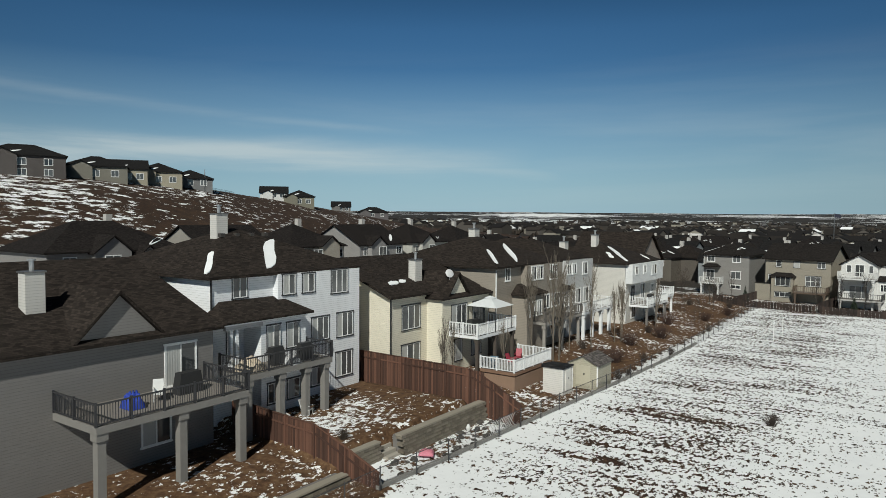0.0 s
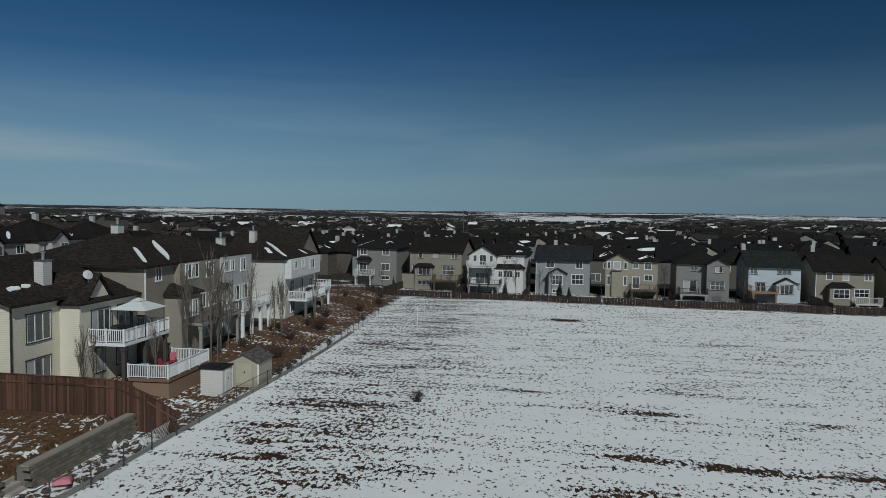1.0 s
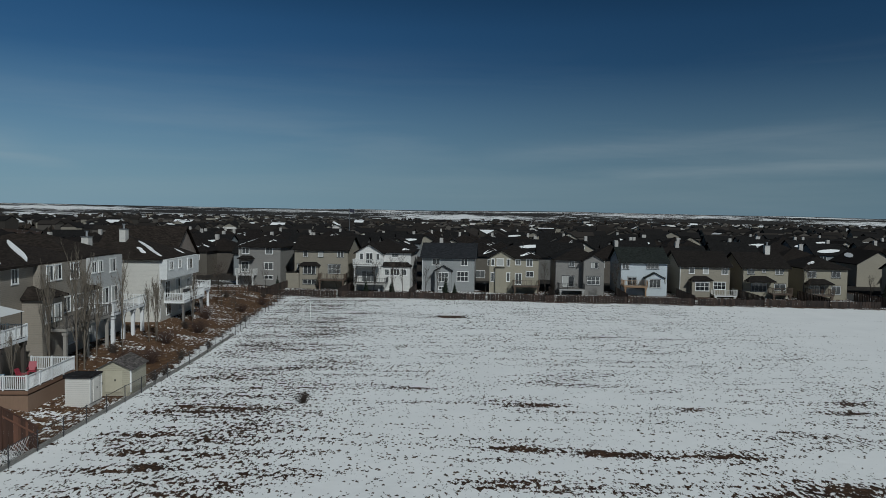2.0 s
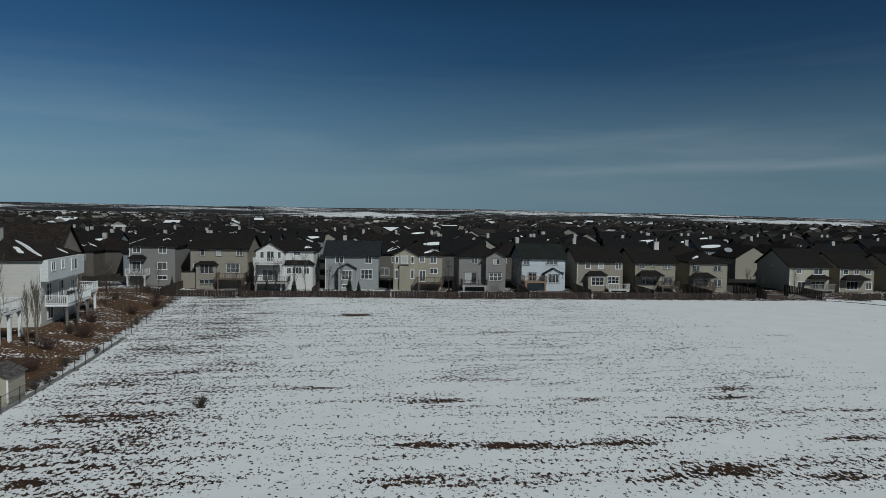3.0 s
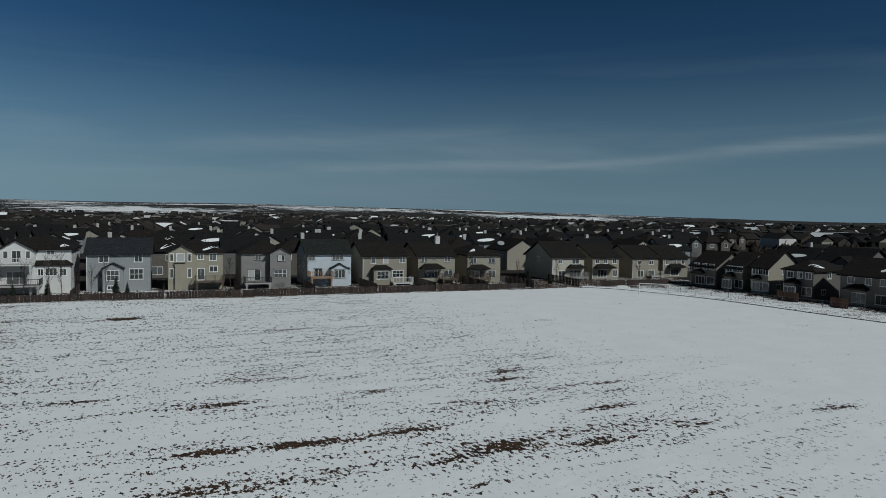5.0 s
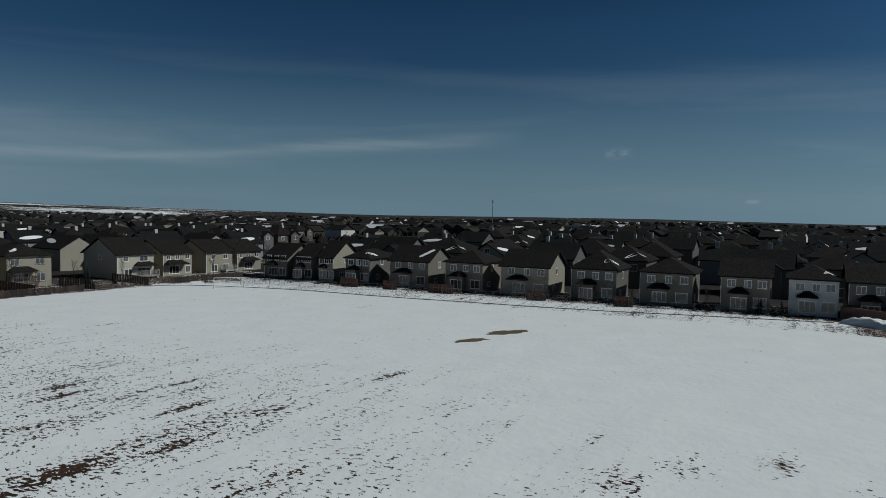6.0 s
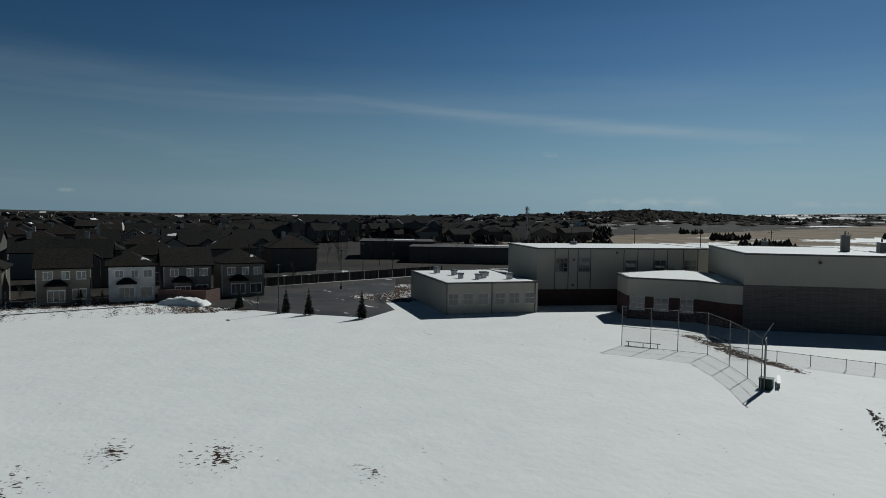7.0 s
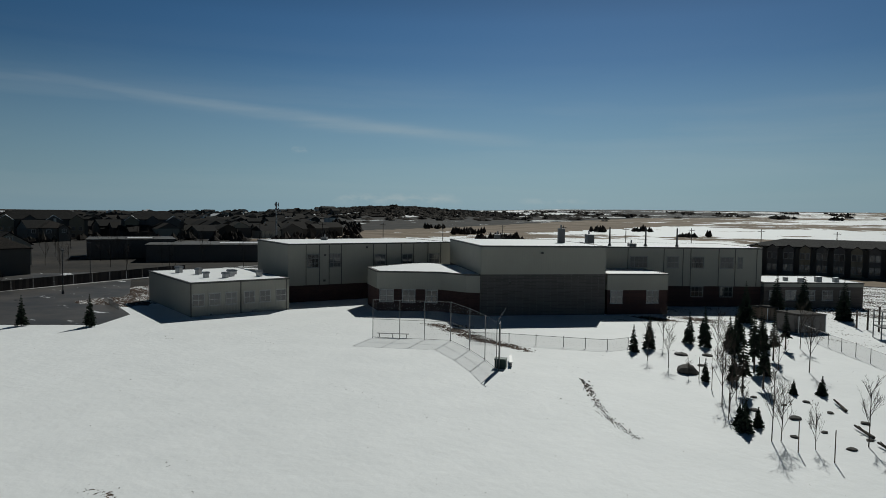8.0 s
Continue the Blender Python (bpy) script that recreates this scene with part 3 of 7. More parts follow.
    stub = n.ramp(n.noise(0.05, 7, .7, co=n.scaled(.3, 1.4, 1, 12)), (0.35, (0.12, 0.09, 0.06)), (0.65, (0.27, 0.21, 0.15)))
    bare = n.mix(n.math("MINIMUM", sort, 1.0), n.mix(n.attr("lawn"), mul.outputs[2], turf), town)
    bare = n.mix(n.math("SUBTRACT", sort, 1.0, True), bare, stub)
    white = n.mix(n.noise(0.25, 6), (0.74, 0.755, 0.76), (0.89, 0.9, 0.9))
    n.color(n.mix(mask, bare, white))
    n.put(n.b, "Roughness", n.ramp(mask, (0, 0.95), (1, 0.7)))
    n.b.inputs["Specular IOR Level"].default_value = 0.2
    n.bump(n.math("ADD", n.math("MULTIPLY", mask, 0.6), n.noise(1.2, 6)), 0.5, 0.09)
    m.materials.append(n.m)
    tagged(new("ground", m), "snow-covered school field with bare brown grass showing through", "ground", "", "structure")


build_ground()


def build_tufts():
    """Flattened winter grass that stands through the snow, thickest along the old mowing rows."""
    rs = np.random.default_rng(41)
    x, y = rs.uniform(-21, 62, 240000), rs.uniform(30, 113, 240000)
    d = y + .1 * x
    row = .5 + .5 * np.sin(d * 3.1 + 1.3 * wobble(x, y, 13) + .8 * np.sin(d * .9))
    patchy = .5 + .5 * wobble(x, y * 1.6, 3.1, .7) + .35 * wobble(x, y * 2, 9, 2.2)
    want = np.clip((1.0 - melt(x, y)) * 1.2, 0, .27) * np.clip(row, .08, 1) * np.clip(patchy, .1, 1.2) * (1 - step(34, 56, x))
    keep = (rs.random(len(x)) < want) & (y < 115 - .118 * (x + 20))
    x, y = x[keep][:32000], y[keep][:32000]
    n = len(x)
    w, h = rs.uniform(.03, .11, n) * (1 + .25 * (y > 70)), rs.uniform(.03, .085, n)
    turn = rs.uniform(0, 6.28, n)
    z = land(x, y)
    k = 5
    verts = np.zeros((n, k + 1, 3))
    for j in range(k):
        a = turn + 6.283 * j / k
        rr = w * rs.uniform(.6, 1.3, n)
        verts[:, j] = np.stack([x + 1.5 * rr * np.cos(a), y + rr * np.sin(a), z - .02], -1)
    verts[:, k] = np.stack([x + w * .4 * np.cos(turn), y + w * .4 * np.sin(turn), z + h], -1)
    base = np.arange(n)[:, None] * (k + 1)
    faces = np.concatenate([np.stack([base[:, 0] + j, base[:, 0] + (j + 1) % k, base[:, 0] + k], -1) for j in range(k)])
    m = bpy.data.meshes.new("grass_tufts")
    m.from_pydata(verts.reshape(-1, 3).tolist(), [], faces.tolist())
    t = Nodes("dead_grass", .95)
    one = t.t.nodes.new("ShaderNodeNewGeometry").outputs["Random Per Island"]
    t.color(t.mix(one, (.016, .014, .01), (.075, .05, .032)))
    m.materials.append(t.m)
    tagged(new("grass_tufts", m), "dark dead grass tufts poking through the snow", "grass", "", "stuff")


build_tufts()

# ---- near row of houses: garden fronts look to +x, over the field ----
DARK = (0.036, 0.03, 0.026)
BR = dict(trim=BLACK)
GREY, TAUPE, CREAM = (0.42, 0.41, 0.39), (0.3, 0.265, 0.22), (0.74, 0.69, 0.56)
PALE = (0.74, 0.75, 0.76)


def near_house(y, x, W, D, eave, label, col, **kw):
    return house(x, y, kw.pop("z", 1.25), 90, W, D, eave, label, col, group="near row of houses", **kw)


def blank(*_):
    return None


T2, B2 = dict(n=2, blind=True), dict(n=2)


# house with the covered deck, nearest the drone
near_house(11.0, -33.2, 13.4, 18, 6.2, "grey-sided house with a steep dark roof and timber deck", (0.2, 0.19, 0.18), roof="gx", p=0.38, z=1.5, trim=WHITE,
           gables=((5.7, 9.8, 6.5, -.01, 1.0),), chims=((5.2, 3.4, 6, 9.6),),
           windows=(("f", 11.3, 3.25, 1.9, 2.25, dict(n=2, name="sliding_door", blind=True)), ("f", 9.8, .3, 1.7, 2.0, dict(n=2, name="sliding_door"))))
# white house
white_house = near_house(26.0, -35.6, 13.0, 12.5, 8.95, "white-sided three-storey house with black window trim", (.86, .87, .88), roof="hip", p=0.42, trim=BLACK, vents=4,
           bays=((4.95, 13.0, -1.2, 8.9, .5, "", None), (2.5, 6.3, -1.2, 6.3, 1.7, "", None), (-0.4, 6.3, 6.15, 6.3, 1.9, "hip", None)),
           chims=((5.0, 5.8, 9, 12.9),),
           snow=((-.1, .2, 2.6, 3.4, .5), (4.6, .05, 8.6, 4.3, .8), (-.2, 7.2, -.1, 9.6, .5)),
           windows=(("f", 2.2, 7.55, 1.15, 1.4, B2), ("f", 5.9, 7.5, 1.15, 1.35, dict(n=2, y=.5, blind=True)), ("f", 7.7, 7.5, 1.15, 1.3, dict(n=2, y=.5)),
                    ("f", 10.8, 7.2, 1.7, 1.7, dict(n=3, y=.5)), ("f", 3.5, 4.15, 1.1, 1.65, dict(n=2, y=1.7)), ("f", 5.15, 4.15, 1.1, 1.65, dict(n=2, y=1.7)),
                    ("f", 8.85, 3.95, 1.7, 1.65, dict(n=3, y=.5, blind=True)), ("f", 11.4, 3.9, 1.7, 1.75, dict(n=3, y=.5)), ("f", 11.3, .95, 1.75, 1.8, dict(n=3, y=.5)),
                    ("f", 1.6, 3.55, .9, 2.0, dict(n=1, name="door")), ("f", 8.5, .75, 1.1, 1.3, dict(n=2, y=.5)), ("f", 5.2, .75, 1.1, 1.3, dict(n=2, y=1.7)), ("f", 3.5, .75, 1.0, 1.3, dict(n=2, y=1.7)),
                    ("l", 4, 4.2, 1.2, 1.4, B2)))
for u in (.15, .55):
    part("porch_post", Geo().box(u - .1, -1.85, 3.5, u + .1, -1.65, 6.16).box(u - .15, -1.9, 3.5, u + .15, -1.6, 3.7), siding((.86, .87, .88)), white_house)
part("porch_beam", Geo().box(-.3, -1.88, 5.9, 2.5, -1.62, 6.148), siding((.5, .5, .5)), white_house)
# cream house
near_house(41.5, -34.1, 12.3, 13, 6.5, "cream-sided house with a low dark roof and chimney", CREAM, roof="gx", p=0.4, trim=BLACK, vents=0,
           bays=((4.9, 12.3, -1.2, 5.9, 1.6, "hip", None),), gables=((5.9, 8.7, 6.35, 1.4, 1.15),),
           chims=((5.6, 1.8, 6.6, 9.1),), snow=((1.6, 1.4, 3.0, 1.7, .55), (3.1, 1.6, 4.2, 1.75, .4)),
           windows=(("f", 2.7, 3.65, 2.4, 1.95, dict(n=3)), ("f", 2.65, .8, 2.45, 1.6, dict(n=3)), ("f", 7.4, 3.2, 2.3, 2.1, dict(n=3, y=1.6, name="sliding_door")), ("f", 10.6, 3.2, 2.0, 2.1, dict(n=2, y=1.6, name="sliding_door")),
                    ("f", 7.3, .5, 1.1, 1.8, dict(n=1, y=1.6, name="door")), ("f", 10.2, .6, 1.6, 1.5, dict(n=2, y=1.6))))
# taupe house
near_house(54.2, -32.0, 13.0, 13, 8.2, "taupe three-storey house behind bare poplars", TAUPE, roof="hip", p=0.38, trim=WHITE,
           bays=((4.9, 13.0, -1.2, 8.15, .6, "", None), (3.2, 6.8, -1.2, 5.4, 1.6, "hip", None)), chims=((6.6, 6.6, 9, 11.6),),
           snow=((.5, .2, 3.6, 3.1, .5), (4.2, .05, 8.9, 4.4, .6), (-.1, 8, 0, 10, .6)),
           windows=(("f", 2.2, 6.85, .9, 1.2, B2), ("f", 6.4, 6.7, 1.1, 1.3, dict(n=2, y=.6)), ("f", 7.8, 6.7, 1.1, 1.3, dict(n=2, y=.6)), ("f", 10.8, 6.5, 1.6, 1.45, dict(n=3, y=.6)),
                    ("f", 4.2, 3.4, 1.0, 1.4, dict(n=2, y=1.6, blind=True)), ("f", 5.7, 3.4, 1.0, 1.4, dict(n=2, y=1.6)), ("f", 8.95, 3.6, 1.8, 1.35, dict(n=3, y=.6)), ("f", 11.4, 3.6, 1.9, 1.35, dict(n=3, y=.6)),
                    ("f", 10.3, .6, 1.7, 1.1, dict(n=2, y=.6)), ("f", 7.2, .4, 1.6, 1.9, dict(n=2, y=.6, name="sliding_door"))))
# pale grey house
near_house(67.6, -33.0, 9.3, 13, 8.15, "pale grey three-storey house with a white balcony", (0.5, 0.5, 0.49), roof="hip", p=0.42, trim=WHITE, chims=((8.0, 2.2, 8.2, 10.0),),
           bays=((1.9, 9.3, -1.2, 8.1, 1.0, "", None), (.2, 2.6, 2.2, 5.0, 1.3, "hip", None)),
           windows=(("f", 2.6, 6.6, 1.0, 1.1, dict(n=2, y=1.0)), ("f", 4.0, 6.6, 1.0, 1.1, dict(n=2, y=1.0)), ("f", 6.9, 6.4, 1.4, 1.35, dict(n=2, y=1.0)), ("f", 5.1, 3.2, 1.4, 1.6, dict(n=2, y=1.0, blind=True)), ("f", 7.3, 3.2, 1.5, 1.6, dict(n=2, y=1.0, blind=True)),
                    ("f", 1.4, 3.2, 1.0, 1.4, dict(n=2, y=1.3)), ("f", 3.0, 3.0, .9, 1.9, dict(n=1, y=1.0, name="door")), ("f", 6.0, .3, 1.6, 1.6, dict(n=2, y=1.0))))
# cream and white house
near_house(82.5, -30.0, 12.0, 13, 7.2, "cream-sided three-storey house with a white balcony", (0.62, 0.6, 0.55), roof="hip", p=0.38, trim=WHITE, chims=((4.6, 6.0, 8.6, 10.6),),
           bays=((0.0, 12.0, 4.75, 7.15, .9, "", siding((0.72, 0.73, 0.72))),),
           snow=((.7, .1, 5.2, 4.3, .9), (1.0, 2.0, 2.6, 3.6, .5), (8.6, -.1, 9.3, 1.4, .5)),
           windows=(("f", 1.5, 5.9, 1.1, .95, dict(n=2, y=.9)), ("f", 4.5, 5.9, 1.0, .95, dict(n=2, y=.9)), ("f", 8.3, 5.5, 1.9, 1.3, dict(n=2, y=.9)), ("f", 2.7, 2.35, 1.5, 2.0, dict(n=2, name="sliding_door")), ("f", 6.4, 2.35, 1.7, 2.0, dict(n=2, name="sliding_door")),
                    ("f", 10.3, 2.6, 1.3, 1.4, B2), ("f", 3.0, .2, 1.6, 1.6, B2), ("f", 7.5, .2, 1.6, 1.9, B2), ("l", 5.5, 4.3, .5, .5, dict(n=1))))
near_house(95.2, -31.5, 4.0, 10, 6.9, "narrow pale extension of the garden row", (0.55, 0.54, 0.5), roof="hip", p=0.5, trim=WHITE, windows=(("f", 1.2, 5.0, 1.0, 1.2, B2), ("f", 2.9, 5.0, 1.0, 1.2, B2), ("f", 2.0, 2.3, 1.6, 1.9, B2)))
near_house(101.5, -35.0, 11.0, 11, 6.4, "brown gabled house half hidden by bare trees", (0.26, 0.22, 0.19), roof="gy", p=0.75, trim=WHITE,
           windows=(("f", 3, 4.2, 1.4, 1.3, B2), ("f", 8, 4.2, 1.4, 1.3, B2), ("f", 3, 1.2, 1.6, 1.5, B2), ("f", 8, 1.2, 2, 1.9, B2)))


# ---- decks and balconies ----
_rail = {}
STEEL, TIMBER, WHITEP = (0.035, 0.035, 0.038), (0.2, 0.19, 0.175), (0.75, 0.76, 0.76)


def deck(x, y, z, a, L, D, h, col, label, posts=(), railcol=None, gap=0.13, sides="lfr", sub=1.3, thick=.25, stout=.13, floorcol=None, postcol=None):
    """A raised deck against a wall (its y = 0), with posts, floor and railings of upright bars."""
    d = thing("deck", turned(x, y, z, a), label, "deck")
    railcol = railcol or col
    wm = paint(col, .6, "deck_paint")
    rm = paint(railcol, .45, "rail_paint")
    part("rim", Geo().box(0, -D, h - thick, L, -D + .08, h).box(0, -D + .08, h - thick, .08, 0, h).box(L - .08, -D + .08, h - thick, L, 0, h), wm, d)
    n = max(4, int(L / 0.6))
    for j in range(n):
        part("floor_board", Geo().box(L * j / n + .01, -D + .08, h - .12 - .004 * (j % 3), L * (j + 1) / n - .01, 0, h - .01), paint(floorcol or (0.2, 0.18, 0.16), .8, "boards"), d)
    # postcol gives the posts a darker colour than the deck they carry
    for px in posts:
        part("post", Geo().box(px - stout, -D + .12, -sub, px + stout, -D + .12 + 2 * stout, h - thick).box(px - stout - .07, -D + .05, h - thick - .35, px + stout + .07, -D + .19 + 2 * stout, h - thick - .004), paint(postcol, .6, "post_tone") if postcol else wm, d)
    key = ("bar", railcol)
    if key not in _rail:
        bw = .013 if railcol == STEEL else .022
        _rail[key] = Geo().box(-bw, -bw, .1, bw, bw, .95).mesh("baluster")
    runs = []
    if "f" in sides:
        runs.append(((0, -D + .04), (L, -D + .04)))
    if "l" in sides:
        runs.append(((.04, 0), (.04, -D + .1)))
    if "r" in sides:
        runs.append(((L - .04, -D + .1), (L - .04, 0)))
    for (xa, ya), (xb, yb) in runs:
        ln = math.hypot(xb - xa, yb - ya)
        g = Geo().box(0, -.04, .95, ln, .04, 1.02).box(0, -.03, .08, ln, .03, .13)
        m = turned(xa, ya, h, math.degrees(math.atan2(yb - ya, xb - xa)))
        rail = part("railing", g, rm, d, "", m)
        for j in range(int(ln / gap) + 1):
            part("baluster", _rail[key], rm, rail, "", turned(min(ln, j * gap), 0, 0))
        k = max(1, round(ln / 1.8))
        for j in range(k + 1):
            part("rail_post", Geo().box(-.05, -.05, 0, .05, .05, 1.08), rm, rail, "", turned(ln * j / k, 0, 0))
    return d


deck(-33.2, 15.5, 1.5, 90, 8.3, 3.9, 3.2, TIMBER, "weathered grey timber deck with black metal railing", (0.3, 4.4, 8.0), STEEL, stout=.2, thick=.35)
deck(-34.0, 25.4, 1.25, 90, 7.1, 2.4, 3.55, TIMBER, "grey timber deck with black railing on stout posts", (0.4, 2.9, 5.0, 6.7), STEEL, stout=.2, thick=.35)
deck(-32.5, 47.4, 1.25, 90, 6.4, 2.9, 3.0, WHITEP, "deck with a white panelled railing under a sunshade", (0.3, 3.2, 6.2), gap=.16, postcol=(.075, .062, .052))
deck(-31.4, 58.5, 1.25, 90, 8.5, 2.4, 2.85, (0.3, 0.28, 0.25), "taupe balcony with a glass-panelled dark railing", (0.3, 4.2, 8.2), (.12, .11, .1), gap=.3)
deck(-32.0, 68.6, 1.25, 90, 8.2, 2.6, 2.7, WHITEP, "white balcony on tall square white posts", (0.4, 2.8, 5.3, 7.8), gap=.25, stout=.16)
deck(-30.0, 84.0, 1.25, 90, 8.0, 2.4, 2.0, WHITEP, "balcony with white railing and covered grill", (0.4, 4.0, 7.6), gap=.2, postcol=(.16, .15, .14))
deck(-30.9, 94.6, 1.25, 90, 4.0, 2.2, 2.2, WHITEP, "small white balcony on the garden row", (0.4, 3.6), gap=.25)
deck(-29.0, 46.8, .7, 90, 6.4, 3.2, 1.15, (0.2, 0.12, 0.08), "low brown garden deck with a white railing", (), WHITEP, gap=.14, sub=.8)
part("skirt", Geo().box(-28.9, 46.9, .1, -25.86, 53.1, 1.5), wood((0.2, 0.13, 0.09)), None)
tagged(bpy.data.objects["skirt"], "brown timber skirting closed under the low deck", "deck skirting")


# ---- fences ----
def board_fence(xa, y, xb, z_of, top_of, label):
    """Upright cedar boards with a cap rail; runs along x."""
    f = thing("wooden_fence", turned(0, 0), label, "fence", "cedar fences")
    cm = wood((0.09, 0.042, 0.027))
    n = int(abs(xb - xa) / 0.14)
    for j in range(n):
        x = xa + (xb - xa) * (j + .5) / n
        g = Geo().box(x - .066, y - .012 - .012 * (j % 2), z_of(x) - .25, x + .066, y + .012 - .012 * (j % 2), top_of(x) + random.uniform(-.012, .012))
        part("board", g, cm, f)
    m = int(abs(xb - xa) / 2.4) + 1
    for j in range(m):
        x0, x1 = xa + (xb - xa) * j / m, xa + (xb - xa) * (j + 1) / m
        part("post", Geo().box(x0 - .05, y - .1, z_of(x0) - .4, x0 + .05, y - .027, top_of(x0) + .06), cm, f)
        za, zb = top_of(x0), top_of(x1)
        part("cap_rail", Geo().prism([(x0, y - .06, za), (x1, y - .06, zb), (x1, y + .06, zb), (x0, y + .06, za)], [(x0, y - .06, za + .05), (x1, y - .06, zb + .05), (x1, y + .06, zb + .05), (x0, y + .06, za + .05)]), cm, f)
        part("rail", Geo().prism([(x0, y - .075, za - .5), (x1, y - .075, zb - .5), (x1, y - .027, zb - .5), (x0, y - .027, za - .5)], [(x0, y - .075, za - .4), (x1, y - .075, zb - .4), (x1, y - .027, zb - .4), (x0, y - .027, za - .4)]), cm, f)
    return f


def lerp(x, pts):
    return float(np.interp(x, [q[0] for q in pts], [q[1] for q in pts]))


gz = lambda y: (lambda x: float(land(x, y)))
board_fence(-36.0, 40.2, -21.6, gz(40.2), lambda x: lerp(x, ((-36, 3.5), (-26.3, 3.4), (-24.6, 3.3), (-24.55, 3.05), (-21.6, 1.45))), "red-brown cedar board fence stepping down to the field")
board_fence(-34.0, 26.45, -22.4, gz(26.45), lambda x: lerp(x, ((-34, 2.85), (-26.0, 2.5), (-25.95, 2.2), (-22.4, .85))), "red-brown cedar board fence between two gardens")
# lattice panel
lat = thing("lattice_panel", turned(-21.95, 36.6, .15), "white wooden garden lattice panel beside the fence", "lattice")
for j in range(-3, 12):
    for s in (1, -1):
        y0, y1 = (j * .3, j * .3 + .9) if s > 0 else (j * .3 + .9, j * .3)
        za, zb = 0.0, 0.9
        if min(y0, y1) < 0 or max(y0, y1) > 3.3:
            continue
        part("slat", Geo().prism([(s * .006 - .005, y0 - .03, za), (s * .006 + .005, y0 - .03, za), (s * .006 + .005, y0 + .03, za), (s * .006 - .005, y0 + .03, za)],
                                 [(s * .006 - .005, y1 - .03, zb), (s * .006 + .005, y1 - .03, zb), (s * .006 + .005, y1 + .03, zb), (s * .006 - .005, y1 + .03, zb)]), paint((.7, .7, .68), .6, "lattice"), lat)


def mesh_mat():
    """Woven wire with diamond gaps, seen through."""
    if "wire" not in _mats:
        n = Nodes("chain_link", 0.5)
        n.color((0.06, 0.06, 0.065))
        n.b.inputs["Alpha"].default_value = 0.16
        _mats["wire"] = n.m
    return _mats["wire"]


def chain_fence(pts, height, label, post=2.6, col=STEEL, rail=True, zof=None, low=0.0):
    f = thing("chain_link_fence", turned(0, 0), label, "fence", "chain-link fences")
    zof = zof or (lambda x, y: float(land(x, y)))
    mm = metal(col, .5) if col != STEEL else paint(col, .5, "black_steel")
    for (xa, ya), (xb, yb) in zip(pts, pts[1:]):
        ln = math.hypot(xb - xa, yb - ya)
        k = max(1, round(ln / post))
        for j in range(k):
            p0 = (xa + (xb - xa) * j / k, ya + (yb - ya) * j / k)
            p1 = (xa + (xb - xa) * (j + 1) / k, ya + (yb - ya) * (j + 1) / k)
            z0, z1 = zof(*p0), zof(*p1)
            part("post", Geo().tube((*p0, z0 - .2), (*p0, z0 + height + .05), .035, .035, 6).tube((*p0, z0 + height + .05), (*p0, z0 + height + .1), .045, .02, 6), mm, f)
            if rail:
                part("top_rail", Geo().tube((*p0, z0 + height), (*p1, z1 + height), .022, .022, 5), mm, f)
            part("netting", Geo().poly((*p0, z0 + low), (*p1, z1 + low), (*p1, z1 + height), (*p0, z0 + height)), mesh_mat(), f)
    part("post", Geo().tube((*pts[-1], zof(*pts[-1]) - .2), (*pts[-1], zof(*pts[-1]) + height + .05), .035, .035, 6), mm, f)
    return f


chain_fence([(-22.4, 8.0), (-22.3, 26.4), (-21.9, 32.0), (-21.6, 40.1), (-20.8, 53.3), (-20.3, 66), (-20.2, 79), (-20.8, 98), (-21.2, 117.5)], 1.2, "black chain-link fence between the gardens and the field")
kerb = Geo()
for (xa, ya), (xb, yb) in zip([(-22.3, 26.4), (-21.9, 32.0), (-21.6, 40.1), (-20.8, 53.3), (-20.3, 66)], [(-21.9, 32.0), (-21.6, 40.1), (-20.8, 53.3), (-20.3, 66), (-20.2, 79)]):
    kerb.prism([(xa - .3, ya, -.2), (xa - .1, ya, -.2), (xb - .1, yb, -.2), (xb - .3, yb, -.2)][::1], [(xa - .3, ya, .22), (xa - .1, ya, .22), (xb - .1, yb, .22), (xb - .3, yb, .22)])
part("garden_kerb", kerb, stucco((.26, .25, .23)), None)
tagged(bpy.data.objects["garden_kerb"], "low concrete kerb under the chain-link fence", "kerb", "", "structure")


def block_mat():
    if "block" not in _mats:
        n = Nodes("split_block", .95)
        c = n.mix(n.noise(6, 6), (.1, .085, .065), (.3, .265, .21))
        n.color(n.mix(n.math("MULTIPLY", n.random(), .7), c, (.09, .075, .055)))
        n.bump(n.noise(14, 5), .8, .03)
        _mats["block"] = n.m
    return _mats["block"]


# ---- block retaining wall in the white house's garden ----
def block_wall(x, ya, yb, z0, z1, label, step=()):
    w = thing("retaining_wall", turned(0, 0), label, "retaining wall")
    rows = round((z1 - z0) / .2)
    cm = block_mat()
    blk = [Geo().box(-.2, .012, .012, .2, .438, .188).mesh("block") for _ in range(1)][0]
    for r in range(rows):
        y = ya - (.22 if r % 2 else 0)
        while y < yb - .2:
            part("block", blk, cm, w, "", turned(x - .035 * r + random.uniform(-.008, .008), y, z0 + .2 * r))
            y += .45
    part("cap", Geo().box(x - .035 * rows - .26, ya - .2, z1, x - .035 * rows + .24, yb, z1 + .09), stucco((.28, .25, .2)), w)
    part("core", Geo().box(x - .8, ya, z0 - .4, x - .22, yb, z1 - .06), stucco((.16, .15, .14)), w)
    return w


